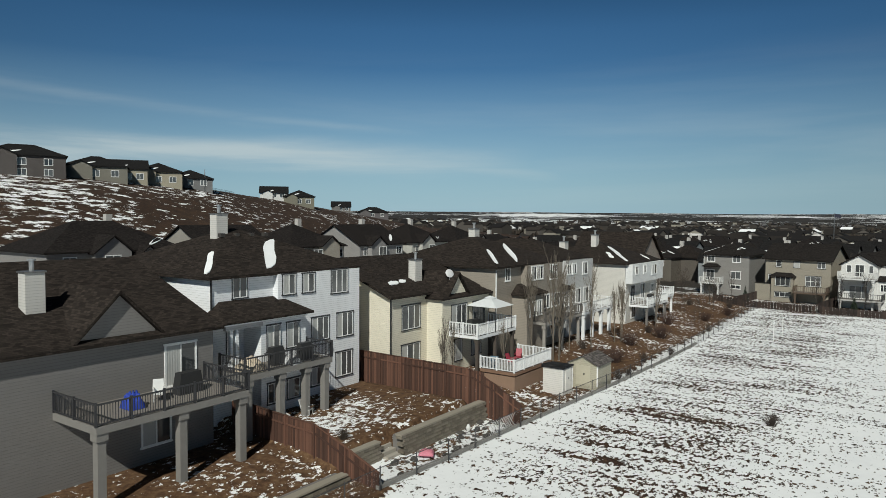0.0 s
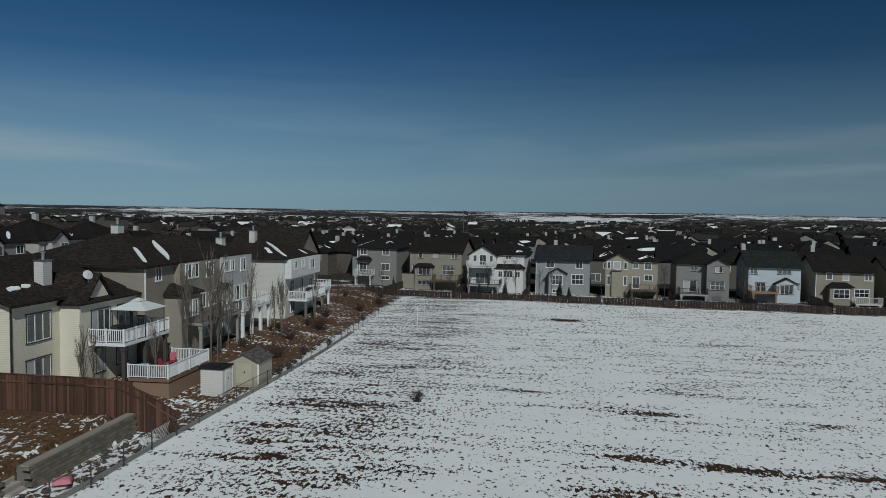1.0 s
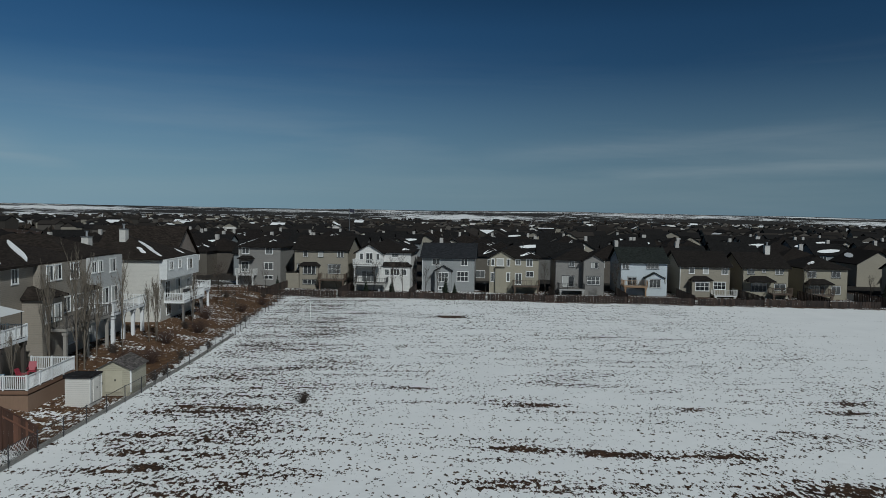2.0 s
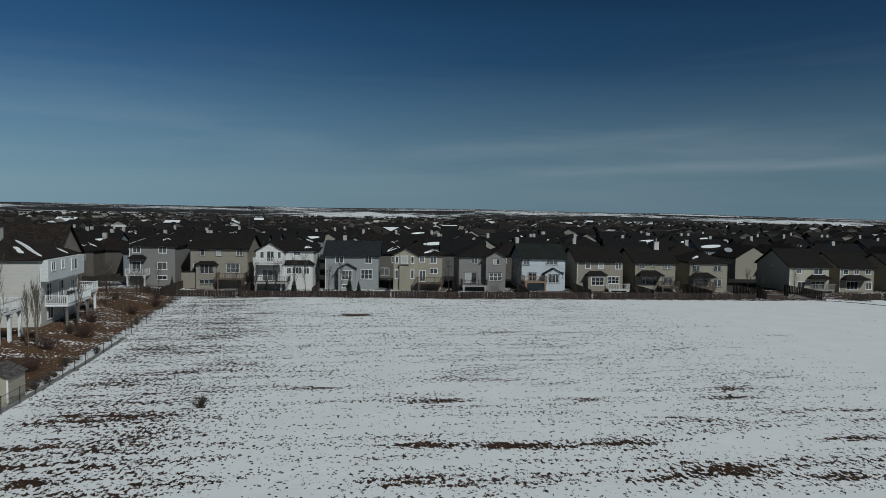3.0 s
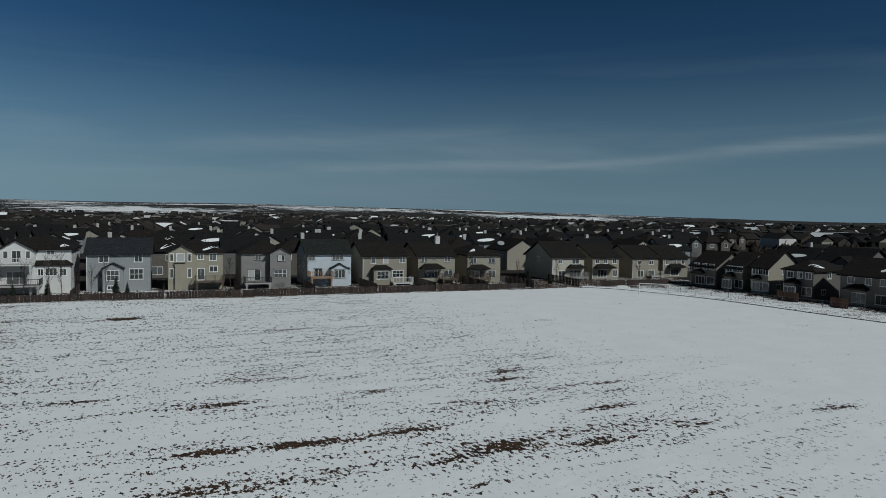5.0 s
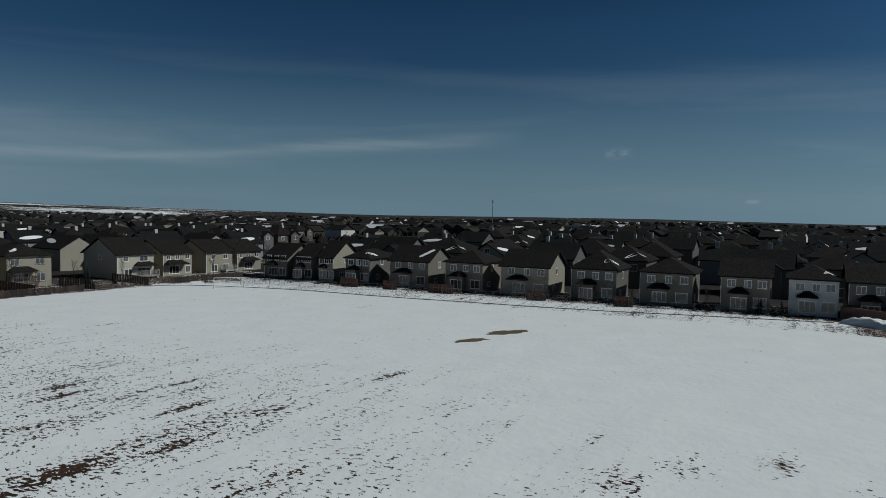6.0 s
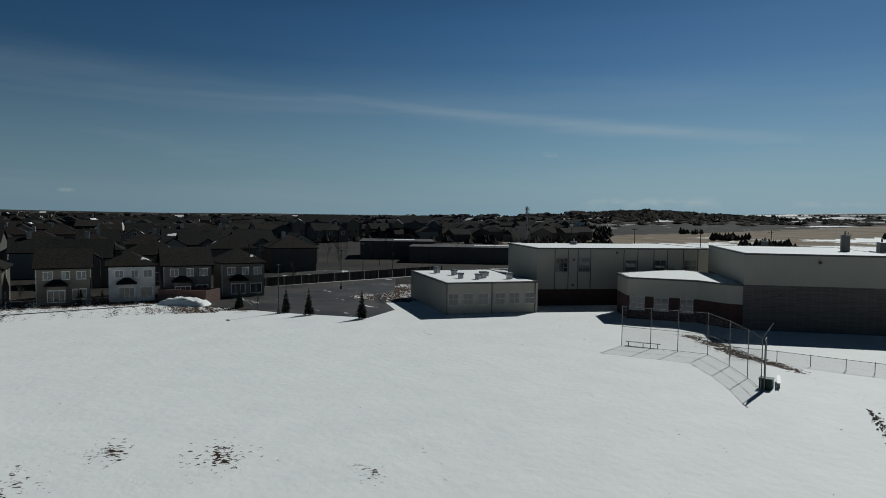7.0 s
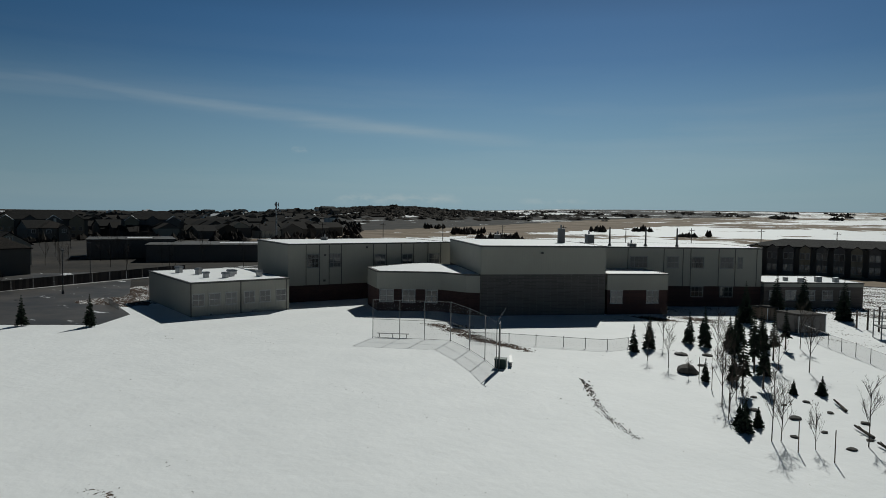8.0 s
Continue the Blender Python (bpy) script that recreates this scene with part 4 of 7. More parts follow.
block_wall(-24.35, 30.9, 39.9, 0.1, 1.3, "grey-brown concrete block retaining wall in a garden")
block_wall(-25.0, 26.8, 29.6, 0.1, 1.1, "lower grey-brown concrete block retaining wall")
stp = thing("garden_steps", turned(-24.5, 29.7, .1), "grey concrete block garden steps", "steps")
for j in range(5):
    part("step", Geo().box(-.35 * j - .6, 0, .22 * j, -.35 * j, 1.15, .22 * j + .2), stucco((.36, .33, .28)), stp)
block_wall(-24.3, 12.0, 26.0, 0.0, .5, "low timber-grey retaining edge in a garden")


# ---- garden sheds ----
def shed(x, y, z, a, W, D, h, col, roofcol, label, flat=False, trim=WHITE):
    s = thing("garden_shed", turned(x, y, z, a), label, "shed")
    p = .5
    part("wall", body(Geo(), 0, 0, W, D, -.3, h, "" if flat else "y", p), siding(col), s)
    g = Geo()
    if flat:
        g.prism([(-.1, -.1, h), (W + .1, -.1, h), (W + .1, D + .1, h), (-.1, D + .1, h)], [(-.1, -.1, h + .25), (W + .1, -.1, h + .1), (W + .1, D + .1, h + .1), (-.1, D + .1, h + .25)])
    else:
        gable_roof(g, 0, 0, W, D, h, p, .15, "y", .08)
    gm = g.mesh("roof")
    roof_uv(gm)
    part("roof", gm, shingle(roofcol), s)
    dr = part("door", Geo().box(W * .25, -.04, 0, W * .75, -.004, min(1.75, h - .1)), paint(tint(col, 1.1), .5, "door"), s)
    part("handle", Geo().box(W * .52, -.07, .85, W * .56, -.042, 1.0), paint(BLACK, .4, "iron"), dr)
    for cx in (0, W):
        part("corner_trim", Geo().box(cx - .06, -.025, 0, cx + .06, -.003, h), paint(trim, .5, "trim"), s)
    return s


shed(-22.8, 49.2, .35, 90, 1.8, 1.75, 1.8, (.66, .64, .6), (.02, .02, .022), "white resin garden shed with a flat dark lid", True)
shed(-23.7, 52.3, .35, 0, 2.5, 3.0, 1.75, (.42, .39, .3), (.1, .09, .085), "beige gabled garden shed with a grey roof")


# ---- sunshade and deck things ----
gaz = thing("gazebo", turned(-31.0, 51.6, 4.24, 0), "deck gazebo with a pale grey two-tier fabric top", "gazebo")
g = Geo()
for s0, zb, zt, s1 in ((1.55, 2.1, 2.7, .35), (.45, 2.72, 2.95, .03)):
    low = [(-s0, -s0, zb), (s0, -s0, zb), (s0, s0, zb), (-s0, s0, zb)]
    g.prism(low, [(-s1, -s1, zt), (s1, -s1, zt), (s1, s1, zt), (-s1, s1, zt)])
part("canopy", g, paint((.62, .64, .64), .8, "canvas"), gaz)
for px in (-1.4, 1.4):
    for py in (-1.4, 1.4):
        part("pole", Geo().tube((px, py, 0), (px, py, 2.15), .035, .035, 6), paint(BLACK, .5, "steel"), gaz)


def barbecue(x, y, z, a, covered):
    b = thing("barbecue", turned(x, y, z, a), "black covered barbecue standing on a deck" if covered else "black barbecue with closed lid on a deck", "barbecue")
    if covered:
        part("cover", Geo().prism([(-.75, -.35, 0), (.75, -.35, 0), (.75, .35, 0), (-.75, .35, 0)], [(-.6, -.25, 1.1), (.6, -.25, 1.1), (.6, .25, 1.1), (-.6, .25, 1.1)]), paint((.02, .02, .02), .7, "cover"), b)
    else:
        part("cabinet", Geo().box(-.45, -.3, .1, .45, .3, .8), paint((.03, .03, .03), .4, "enamel"), b)
        part("lid", Geo().prism([(-.45, -.3, .8), (.45, -.3, .8), (.45, .3, .8), (-.45, .3, .8)], [(-.45, -.1, 1.15), (.45, -.1, 1.15), (.45, .25, 1.15), (-.45, .25, 1.15)]), paint((.03, .03, .03), .3, "enamel"), b)
        for s in (-1, 1):
            part("shelf", Geo().box(min(s * .45, s * .8), -.25, .76, max(s * .45, s * .8), .25, .8), paint((.05, .05, .05), .5, "enamel"), b)


barbecue(-32.2, 30.6, 4.8, 90, False)
barbecue(-32.6, 28.6, 4.8, 90, False)
barbecue(-31.5, 21.6, 4.7, 90, True)
barbecue(-31.2, 49.2, 4.25, 90, True)
barbecue(-28.6, 88.0, 3.25, 90, True)


def garden_chair(x, y, z, a, col, label):
    c = thing("garden_chair", turned(x, y, z, a), label, "chair")
    pm = paint(col, .5, "plastic")
    part("seat", Geo().box(-.28, -.3, .36, .28, .28, .41), pm, c)
    part("backrest", Geo().prism([(-.28, .24, .41), (.28, .24, .41), (.28, .3, .41), (-.28, .3, .41)], [(-.25, .45, 1.0), (.25, .45, 1.0), (.25, .5, 1.0), (-.25, .5, 1.0)]), pm, c)
    for lx in (-.25, .25):
        for ly in (-.27, .25):
            part("leg", Geo().box(lx - .025, ly - .025, 0, lx + .025, ly + .025, .36), pm, c)
        part("armrest", Geo().box(lx - .04, -.3, .6, lx + .04, .3, .64), pm, c)


garden_chair(-31.2, 19.7, 4.7, 60, (.6, .6, .58), "white plastic garden chair on a deck")
garden_chair(-31.6, 28.3, 1.27, 70, (.55, .55, .53), "white plastic garden chair under the deck")
garden_chair(-32.0, 30.6, 1.27, 110, (.55, .55, .53), "white plastic garden chair under the deck")
garden_chair(-27.3, 49.0, 1.87, 90, (.3, .03, .05), "dark red garden chair on the low deck")
garden_chair(-27.8, 51.0, 1.87, 20, (.3, .03, .05), "dark red garden chair on the low deck")


def draped(x, y, z, a, w, d, h, col, label, name, seed):
    """A lumpy covered heap."""
    random.seed(seed)
    g, n, m = Geo(), 16, 10
    pts = []
    for i in range(n + 1):
        for j in range(m + 1):
            u, v = i / n * 2 - 1, j / m * 2 - 1
            k = max(0.0, 1 - max(abs(u), abs(v)) ** 4)
            pts.append((u * w / 2, v * d / 2, h * (k ** .5) * random.uniform(.62, 1.05) * (1 - .35 * abs(u))))
    g.v = pts
    g.f = [(i * (m + 1) + j, (i + 1) * (m + 1) + j, (i + 1) * (m + 1) + j + 1, i * (m + 1) + j + 1) for i in range(n) for j in range(m)]
    mesh = g.mesh(name, True)
    mesh.materials.append(paint(col, .75, name))
    o = new(name, mesh)
    o.matrix_basis = turned(x, y, z, a)
    return tagged(o, label, name.replace("_", " "))


draped(-32.6, 26.6, 4.8, 20, 1.7, 1.1, .9, (.5, .42, .32), "beige tarpaulin thrown over deck furniture", "tarpaulin", 1)
draped(-32.3, 29.4, 4.8, 10, 1.3, .9, .6, (.45, .45, .45), "grey covered cushion box on the deck", "furniture_cover", 2)
draped(-31.0, 18.2, 4.7, 0, 1.0, .8, .85, (.02, .05, .32), "bright blue covered bundle on the deck", "furniture_cover", 3)
draped(-23.2, 31.6, .25, 30, .9, .7, .35, (.6, .2, .26), "pink folded plastic sheet lying in the garden", "plastic_sheet", 4)
blue = thing("storage_bin", turned(-28.2, 47.6, 1.86, 10), "dark blue wheeled bin with a pale lid", "bin")
part("box", Geo().prism([(-.25, -.25, 0), (.25, -.25, 0), (.25, .25, 0), (-.25, .25, 0)], [(-.3, -.3, .8), (.3, -.3, .8), (.3, .3, .8), (-.3, .3, .8)]), paint((.02, .05, .1), .5, "bin"), blue)
part("lid", Geo().box(-.32, -.32, .8, .32, .32, .88), paint((.2, .3, .38), .5, "bin_lid"), blue)
dish = thing("satellite_dish", turned(-33.0, 48.2, 8.75, 60), "grey satellite dish on a roof mast", "satellite dish")
g = Geo()
ring = [[(r * math.cos(t), -r * r * .6, r * math.sin(t)) for t in np.linspace(0, 2 * np.pi, 16, endpoint=False)] for r in (.02, .2, .38)]
for a0, a1 in zip(ring, ring[1:]):
    for j in range(16):
        g.poly(a0[j], a0[(j + 1) % 16], a1[(j + 1) % 16], a1[j])
part("reflector", g, paint((.5, .5, .5), .5, "dish"), dish, "", pose(0, 0, .55, 25, 0, 180))
part("mast", Geo().tube((0, .05, -.6), (0, .05, .5), .03, .03, 6), metal((.4, .4, .4)), dish)

# ---- rocks and stepping stones ----
def rock_mesh(seed, flat=.6):
    random.seed(seed)
    bm = bmesh.new()
    bmesh.ops.create_icosphere(bm, subdivisions=2, radius=1)
    for v in bm.verts:
        k = 1 + .28 * noise.noise(v.co * 1.3 + Vector((seed, 0, 0)))
        v.co = Vector((v.co.x * k, v.co.y * k * .8, v.co.z * k * flat))
    m = bpy.data.meshes.new("rock")
    bm.to_mesh(m)
    bm.free()
    n = Nodes("stone", .9)
    n.color(n.mix(n.noise(2.5, 6), (.025, .022, .02), (.11, .1, .088)))
    n.bump(n.noise(6, 5), .5, .05)
    m.materials.append(n.m)
    return m


ROCKS = [rock_mesh(k) for k in (1, 2, 3)]


def rock(x, y, s, label, snow=False, z=None, k=0, a=0.0, flat=1.0):
    o = new("rock", ROCKS[k % 3])
    z = float(land(x, y)) if z is None else z
    o.matrix_basis = turned(x, y, z + .15 * s * flat, a) @ Matrix.Diagonal((s, s, s * flat, 1))
    return tagged(o, label, "rock", "garden rocks")


random.seed(5)
for j in range(34):
    yy = random.uniform(28.5, 39.8)
    rock(-24.1 + random.uniform(0, .9) + (.9 if random.random() < .3 else 0), yy, random.uniform(.12, .3), "rough grey-brown boulder in a rock garden", k=j, a=random.uniform(0, 360))
for j in range(9):
    rock(-22.7 + random.uniform(-.4, .4), 33.5 + j * .62, random.uniform(.2, .3), "flat grey stepping stone in the garden path", k=j, a=j * 40, flat=.3)
orn = thing("garden_ornament", turned(-23.4, 36.4, .2), "small white garden ornament among rocks", "ornament")
part("base", Geo().tube((0, 0, 0), (0, 0, .15), .18, .14, 8), stucco((.6, .6, .58)), orn)
part("urn", Geo().tube((0, 0, .15), (0, 0, .4), .08, .17, 8).tube((0, 0, .4), (0, 0, .62), .15, .05, 8), stucco((.66, .66, .64)), orn)


# ---- far row: fronts look back over the field ----
FA = -6.7
FU = Vector((math.cos(radians(FA)), math.sin(radians(FA)), 0))
FN = Vector((-math.sin(radians(FA)), math.cos(radians(FA)), 0))


def far_house(s, W, eave, label, col, off=127.5, D=11, **kw):
    q = FU * s + FN * off
    return house(q.x, q.y, 0.0, FA, W, D, eave, label, col, group="far row of houses", **kw)


def far_deck(s, u, L, D, h, label, col=(0.1, 0.07, 0.05), rail=None, front=0.0):
    q = FU * (s + u) + FN * (127.5 - front)
    return deck(q.x, q.y, 0.0, FA, L, D, h, col, label, (0.3, L - .3), rail or col, gap=.3, sub=.4)


FG, FB, FT, FW = (0.24, 0.23, 0.215), (0.3, 0.27, 0.215), (0.33, 0.3, 0.23), (0.7, 0.69, 0.66)
SM = (0.017, 0.0145, 0.013)
far_house(-48.3, 8.1, 7.7, "grey two-storey house with white window trim", FG, roof="hip", p=.45, roofcol=SM, snow=((-.2, .2, 2.6, 3.4, .6), (5.5, 1.4, 6.4, 3.0, .5)), bays=((0.3, 2.8, 5.3, 5.4, .8, "hip", None),),
          windows=(("f", 1.3, 6.4, 1.4, 1.05, B2), ("f", 5.9, 6.4, 1.4, 1.2, B2), ("f", 1.2, 2.9, 1.5, 1.9, dict(n=2)), ("f", 5.8, 3.4, 1.7, 1.3, B2), ("f", 5.8, 1.6, 1.7, .65, B2)))
far_deck(-48.3, 0, 3.6, 2.0, 2.6, "small white back deck with stairs", (.6, .6, .58))
far_house(-37.5, 10.3, 7.4, "beige two-storey house with a box bay", FB, trim=BLACK, roof="gx", p=.43, roofcol=SM, bays=((1.3, 4.8, 0, 4.3, 1.0, "hip", None), (-1.4, 1.3, 0, 3.0, .6, "flat", None)),
          windows=(("f", 2.2, 6.0, .85, 1.1, dict(n=1)), ("f", 5.1, 6.0, 1.0, 1.0, dict(n=1, blind=True)), ("f", 8.9, 6.0, 1.2, 1.1, B2), ("f", 3.2, 2.8, 2.4, 1.55, dict(n=3, y=1.0)), ("f", 7.7, 2.9, 2.4, 1.7, dict(n=3, bars=2)), ("f", 3.2, .9, 2.5, .8, dict(n=3, y=1.0)), ("f", .8, 3.5, .5, 1.1, dict(n=1))))
far_deck(-37.5, 5.2, 5.0, 2.4, 2.0, "dark timber back deck with stairs")
far_house(-25.2, 10.0, 7.1, "white two-storey house with a gabled balcony", FW, roof="hip", p=.43, roofcol=SM, snow=((8.3, .3, 9.6, 1.2, .7), (-.1, .4, 1.2, 1.6, .8)), gables=((-.2, 4.9, 7.0, 1.4, .62),),
          bays=((4.4, 10.0, 0, 4.5, 1.2, "hip", None),),
          windows=(("f", .9, 5.7, .7, 1.2, dict(n=1, y=1.4)), ("f", 2.4, 5.1, 1.3, 1.9, dict(n=2, y=1.4, name="balcony_door")), ("f", 4.0, 5.7, .65, 1.2, dict(n=1, y=1.4)), ("f", 7.0, 6.2, 1.2, .7, B2), ("f", 5.7, 2.9, .8, 1.1, dict(n=2, y=1.2)), ("f", 7.2, 2.9, 1.7, 1.2, dict(n=3, y=1.2)), ("f", 8.9, 2.9, 1.0, 1.1, dict(n=2, y=1.2)),
                   ("f", 2.3, 1.6, 2.6, 2.0, dict(n=3, y=1.4))))
far_deck(-25.2, -.3, 5.2, 2.0, 4.9, "white balcony railing under the gable", (.6, .6, .58), front=1.4)
far_deck(-25.2, 0.0, 6.0, 2.8, 1.6, "back deck with pale rim and dark posts", (.4, .39, .37), (.05, .05, .05), front=1.4)
far_house(-13.0, 9.8, 6.3, "grey two-storey house with a gabled bay", (0.3, 0.31, 0.31), roof="gx", p=.43, roofcol=(0.024, 0.026, 0.03), bays=((2.5, 5.6, 0, 3.9, 1.4, "gable", None),),
          windows=(("f", 2.6, 4.9, 1.5, 1.2, B2), ("f", 7.9, 4.9, 1.25, 1.25, B2), ("f", 4.05, 1.9, 1.9, 1.7, dict(n=3, bars=2, y=1.4)), ("f", 7.6, 1.95, 2.1, 1.75, dict(n=3, bars=2)), ("f", 4.0, .4, 1.6, .6, dict(n=3, y=1.4)), ("l", 4.5, 4.4, 1.2, 1.2, B2)))
far_house(-.3, 9.0, 6.5, "tan two-storey house with a front gable", FT, roof="hip", p=.43, roofcol=SM, gables=((-.1, 4.4, 6.5, .6, .55),), snow=((5.6, .1, 8.4, 1.9, .6),), bays=((1.0, 2.6, 0, 4.6, 1.0, "flat", None),),
          windows=(("f", .5, 5.0, .6, 1.25, dict(n=1, y=.6)), ("f", 1.9, 5.0, 1.3, 1.3, dict(n=1, y=.6, blind=True)), ("f", 3.4, 5.0, .55, 1.25, dict(n=1, y=.6)), ("f", 5.2, 5.2, 1.0, .95, B2), ("f", 7.3, 5.0, 1.2, 1.25, B2), ("f", .5, 2.1, .6, 1.6, dict(n=1, y=.6)), ("f", 3.4, 2.1, .6, 1.6, dict(n=1, y=.6)), ("f", 7.4, 3.0, 1.4, 1.0, B2), ("f", 5.3, 1.6, 1.2, 2.0, dict(n=2))))
far_deck(-.3, 4.3, 4.8, 2.4, 1.5, "dark timber back deck with railing")
far_house(11.8, 8.7, 6.3, "grey-brown house with a gabled corner", FG, trim=BLACK, roof="hip", p=.43, roofcol=SM, gables=((5.0, 8.7, 6.3, 1.2, .55),),
          windows=(("f", 3.0, 5.0, 1.1, 1.05, B2), ("f", 7.0, 4.9, 1.25, 1.05, dict(n=2, y=1.2, blind=True)), ("f", 2.4, 1.3, 2.2, 2.0, dict(n=2, blind=True, name="sliding_door")), ("f", 6.8, 1.9, 2.3, 1.45, dict(n=3, bars=2, y=1.2))))
far_deck(11.8, .5, 4.6, 2.6, 1.1, "low back deck with a pale rim", (.36, .36, .35), (.04, .04, .04))
far_house(23.7, 8.4, 6.1, "pale blue-grey house with a dark green porch roof", (0.55, 0.6, 0.63), roof="gx", p=.43, roofcol=(.02, .024, .022), trim=BLACK, bays=((4.3, 7.6, 0, 3.3, 1.3, "gable", None),),
          windows=(("f", .9, 4.8, 1.2, 1.1, B2), ("f", 5.8, 4.9, 2.2, 1.0, dict(n=3)), ("f", 2.1, 1.7, 1.6, 1.6, B2), ("f", 5.95, 1.6, 2.0, 1.5, dict(n=3, y=1.3)), ("f", 7.9, 2.4, .5, 1.0, dict(n=1))))
far_deck(23.7, .2, 4.2, 2.6, 1.9, "orange-brown timber deck with stairs", (.3, .19, .11))
far_house(34.4, 8.9, 5.6, "taupe two-storey house with a small dark porch roof", FB, roof="gx", p=.43, roofcol=SM, bays=((1.9, 5.3, 0, 3.0, 1.2, "hip", None),),
          windows=(("f", 2.1, 4.2, .95, 1.2, dict(n=1)), ("f", 4.6, 4.2, .95, 1.2, dict(n=1, blind=True)), ("f", 8.0, 4.2, 1.1, 1.25, B2), ("f", 3.7, 1.2, 2.4, 1.5, dict(n=3, bars=2, y=1.2)), ("f", 7.1, 1.4, 2.2, 1.3, dict(n=3, bars=2))))
far_deck(34.4, 5.6, 4.0, 2.0, .5, "small deck with white railing", (.6, .6, .58))
far_house(45.6, 8.0, 5.5, "beige two-storey house with a hipped porch roof", FT, roof="gx", p=.43, roofcol=SM, trim=BLACK, bays=((.6, 5.0, 2.9, 3.0, 1.6, "hip", None),), chims=((6, 5, 6, 9.3),),
          windows=(("f", 1.4, 4.3, 1.2, 1.1, B2), ("f", 3.7, 4.6, .6, .6, dict(n=1)), ("f", 6.4, 4.3, 1.4, 1.1, B2), ("f", 2.9, 1.2, 2.8, 1.5, dict(n=4)), ("f", 6.6, 1.4, 2.0, 1.2, B2)))
far_deck(45.6, 4.6, 3.4, 2.0, 1.0, "dark back deck with boxes on it")
far_house(56.3, 7.6, 5.5, "beige house with a satellite dish on its roof", FT, roof="hip", p=.43, roofcol=SM, trim=BLACK, bays=((.4, 4.4, 2.6, 2.75, 1.4, "hip", None),), snow=((1.0, 1.0, 2.6, 2.0, .7),),
          windows=(("f", 1.4, 3.9, 1.5, 1.1, B2), ("f", 5.6, 3.9, 1.5, 1.1, B2), ("f", 2.4, .6, 2.6, 1.8, dict(n=3)), ("f", 5.7, .9, 1.6, 1.5, B2)))
far_deck(56.3, .4, 4.0, 2.2, .9, "dark timber deck under the porch roof")
far_house(76.4, 8.0, 5.0, "cream house with a sunlit plain gable side", (.5, .47, .38), D=12, roof="gx", p=.5, roofcol=SM, bays=((3.9, 7.6, 2.5, 2.62, 1.2, "hip", None),),
          windows=(("f", 1.9, 3.6, 1.0, .9, B2), ("f", 5.8, 3.5, 1.8, 1.05, B2), ("f", 2.4, .6, 1.6, 1.4, B2), ("f", 5.8, .3, 2.8, 1.8, dict(n=3)), ("l", 6, 3.8, 1.0, .9, B2)))
far_deck(76.4, 3.2, 4.8, 2.0, .7, "pale back deck with dark balusters", (.3, .29, .27))
far_house(86.6, 7.0, 4.9, "beige house with a dark hipped porch", FT, roof="gx", p=.45, roofcol=SM, bays=((.5, 5.0, 2.4, 2.5, 1.4, "hip", None),), windows=(("f", 1.2, 3.5, 1.0, .9, B2), ("f", 3.4, 3.5, 1.0, .9, B2), ("f", 5.8, 3.5, 1.1, 1.0, B2), ("f", 2.6, .5, 2.4, 1.6, dict(n=3)), ("f", 6, .6, 1.2, 1.4, B2)))
far_house(97.3, 7.2, 4.7, "tan house with two rows of windows", FT, roof="gx", p=.45, roofcol=SM, windows=(("f", 1.8, 3.1, 1.0, .95, B2), ("f", 5.2, 3.1, 1.3, .95, B2), ("f", 2.2, .3, 1.7, 1.5, B2), ("f", 5.3, .2, 1.7, 1.6, B2)))
far_deck(97.3, 4.0, 3.4, 1.8, .6, "small deck with pale railing", (.4, .39, .37))
far_house(105.8, 7.2, 4.6, "taupe house with a porch roof", FB, roof="gx", p=.45, roofcol=SM, bays=((1.4, 5.4, 2.3, 2.4, 1.3, "hip", None),), windows=(("f", 1.2, 3.1, 1.0, .95, B2), ("f", 3.4, 3.1, 1.0, .95, B2), ("f", 5.8, 3.1, 1.0, .95, B2), ("f", 3.4, .4, 2.4, 1.5, dict(n=3))))

# board fences along the far gardens, in garden-wide runs
fence_wood = wood((0.032, 0.02, 0.015))
for s0, s1, tone in ((-42, -26.5, 0), (-26, -14, 0), (-13.6, -1, 0), (-.6, 10.5, 1), (11, 22.6, 0), (23, 33.5, 1), (34, 44.6, 0), (45, 55, 0), (55.4, 63, 0), (80, 86, 0), (86.5, 97, 0)):
    f = thing("garden_fence", turned(0, 0), "low dark brown board fence along the back gardens", "fence", "far garden fences")
    n = int((s1 - s0) / .45)
    for j in range(n):
        q = FU * (s0 + (s1 - s0) * (j + .5) / n) + FN * 115.0
        h = 1.05 + .04 * math.sin(j * 2.3 + s0)
        part("board", Geo().box(-.21, -.02, -.3, .21, .02, h), fence_wood, f, "", turned(q.x, q.y, float(land(q.x, q.y)), FA))
# side fences between far gardens
for s in (-38.6, -26.2, -14, -1.0, 10.6, 22.8, 33.7, 44.8, 55.2, 65, 75.2):
    f = thing("garden_fence", turned(*(FU * s + FN * 115.2).xy, 0, FA + 90), "dark brown board fence dividing two back gardens", "fence", "far garden fences")
    for j in range(22):
        part("board", Geo().box(-.21, -.02, -.3, .21, .02, 1.5 + .03 * math.sin(j * 1.7)), fence_wood, f, "", turned(.25 + j * .55, 0, 0))

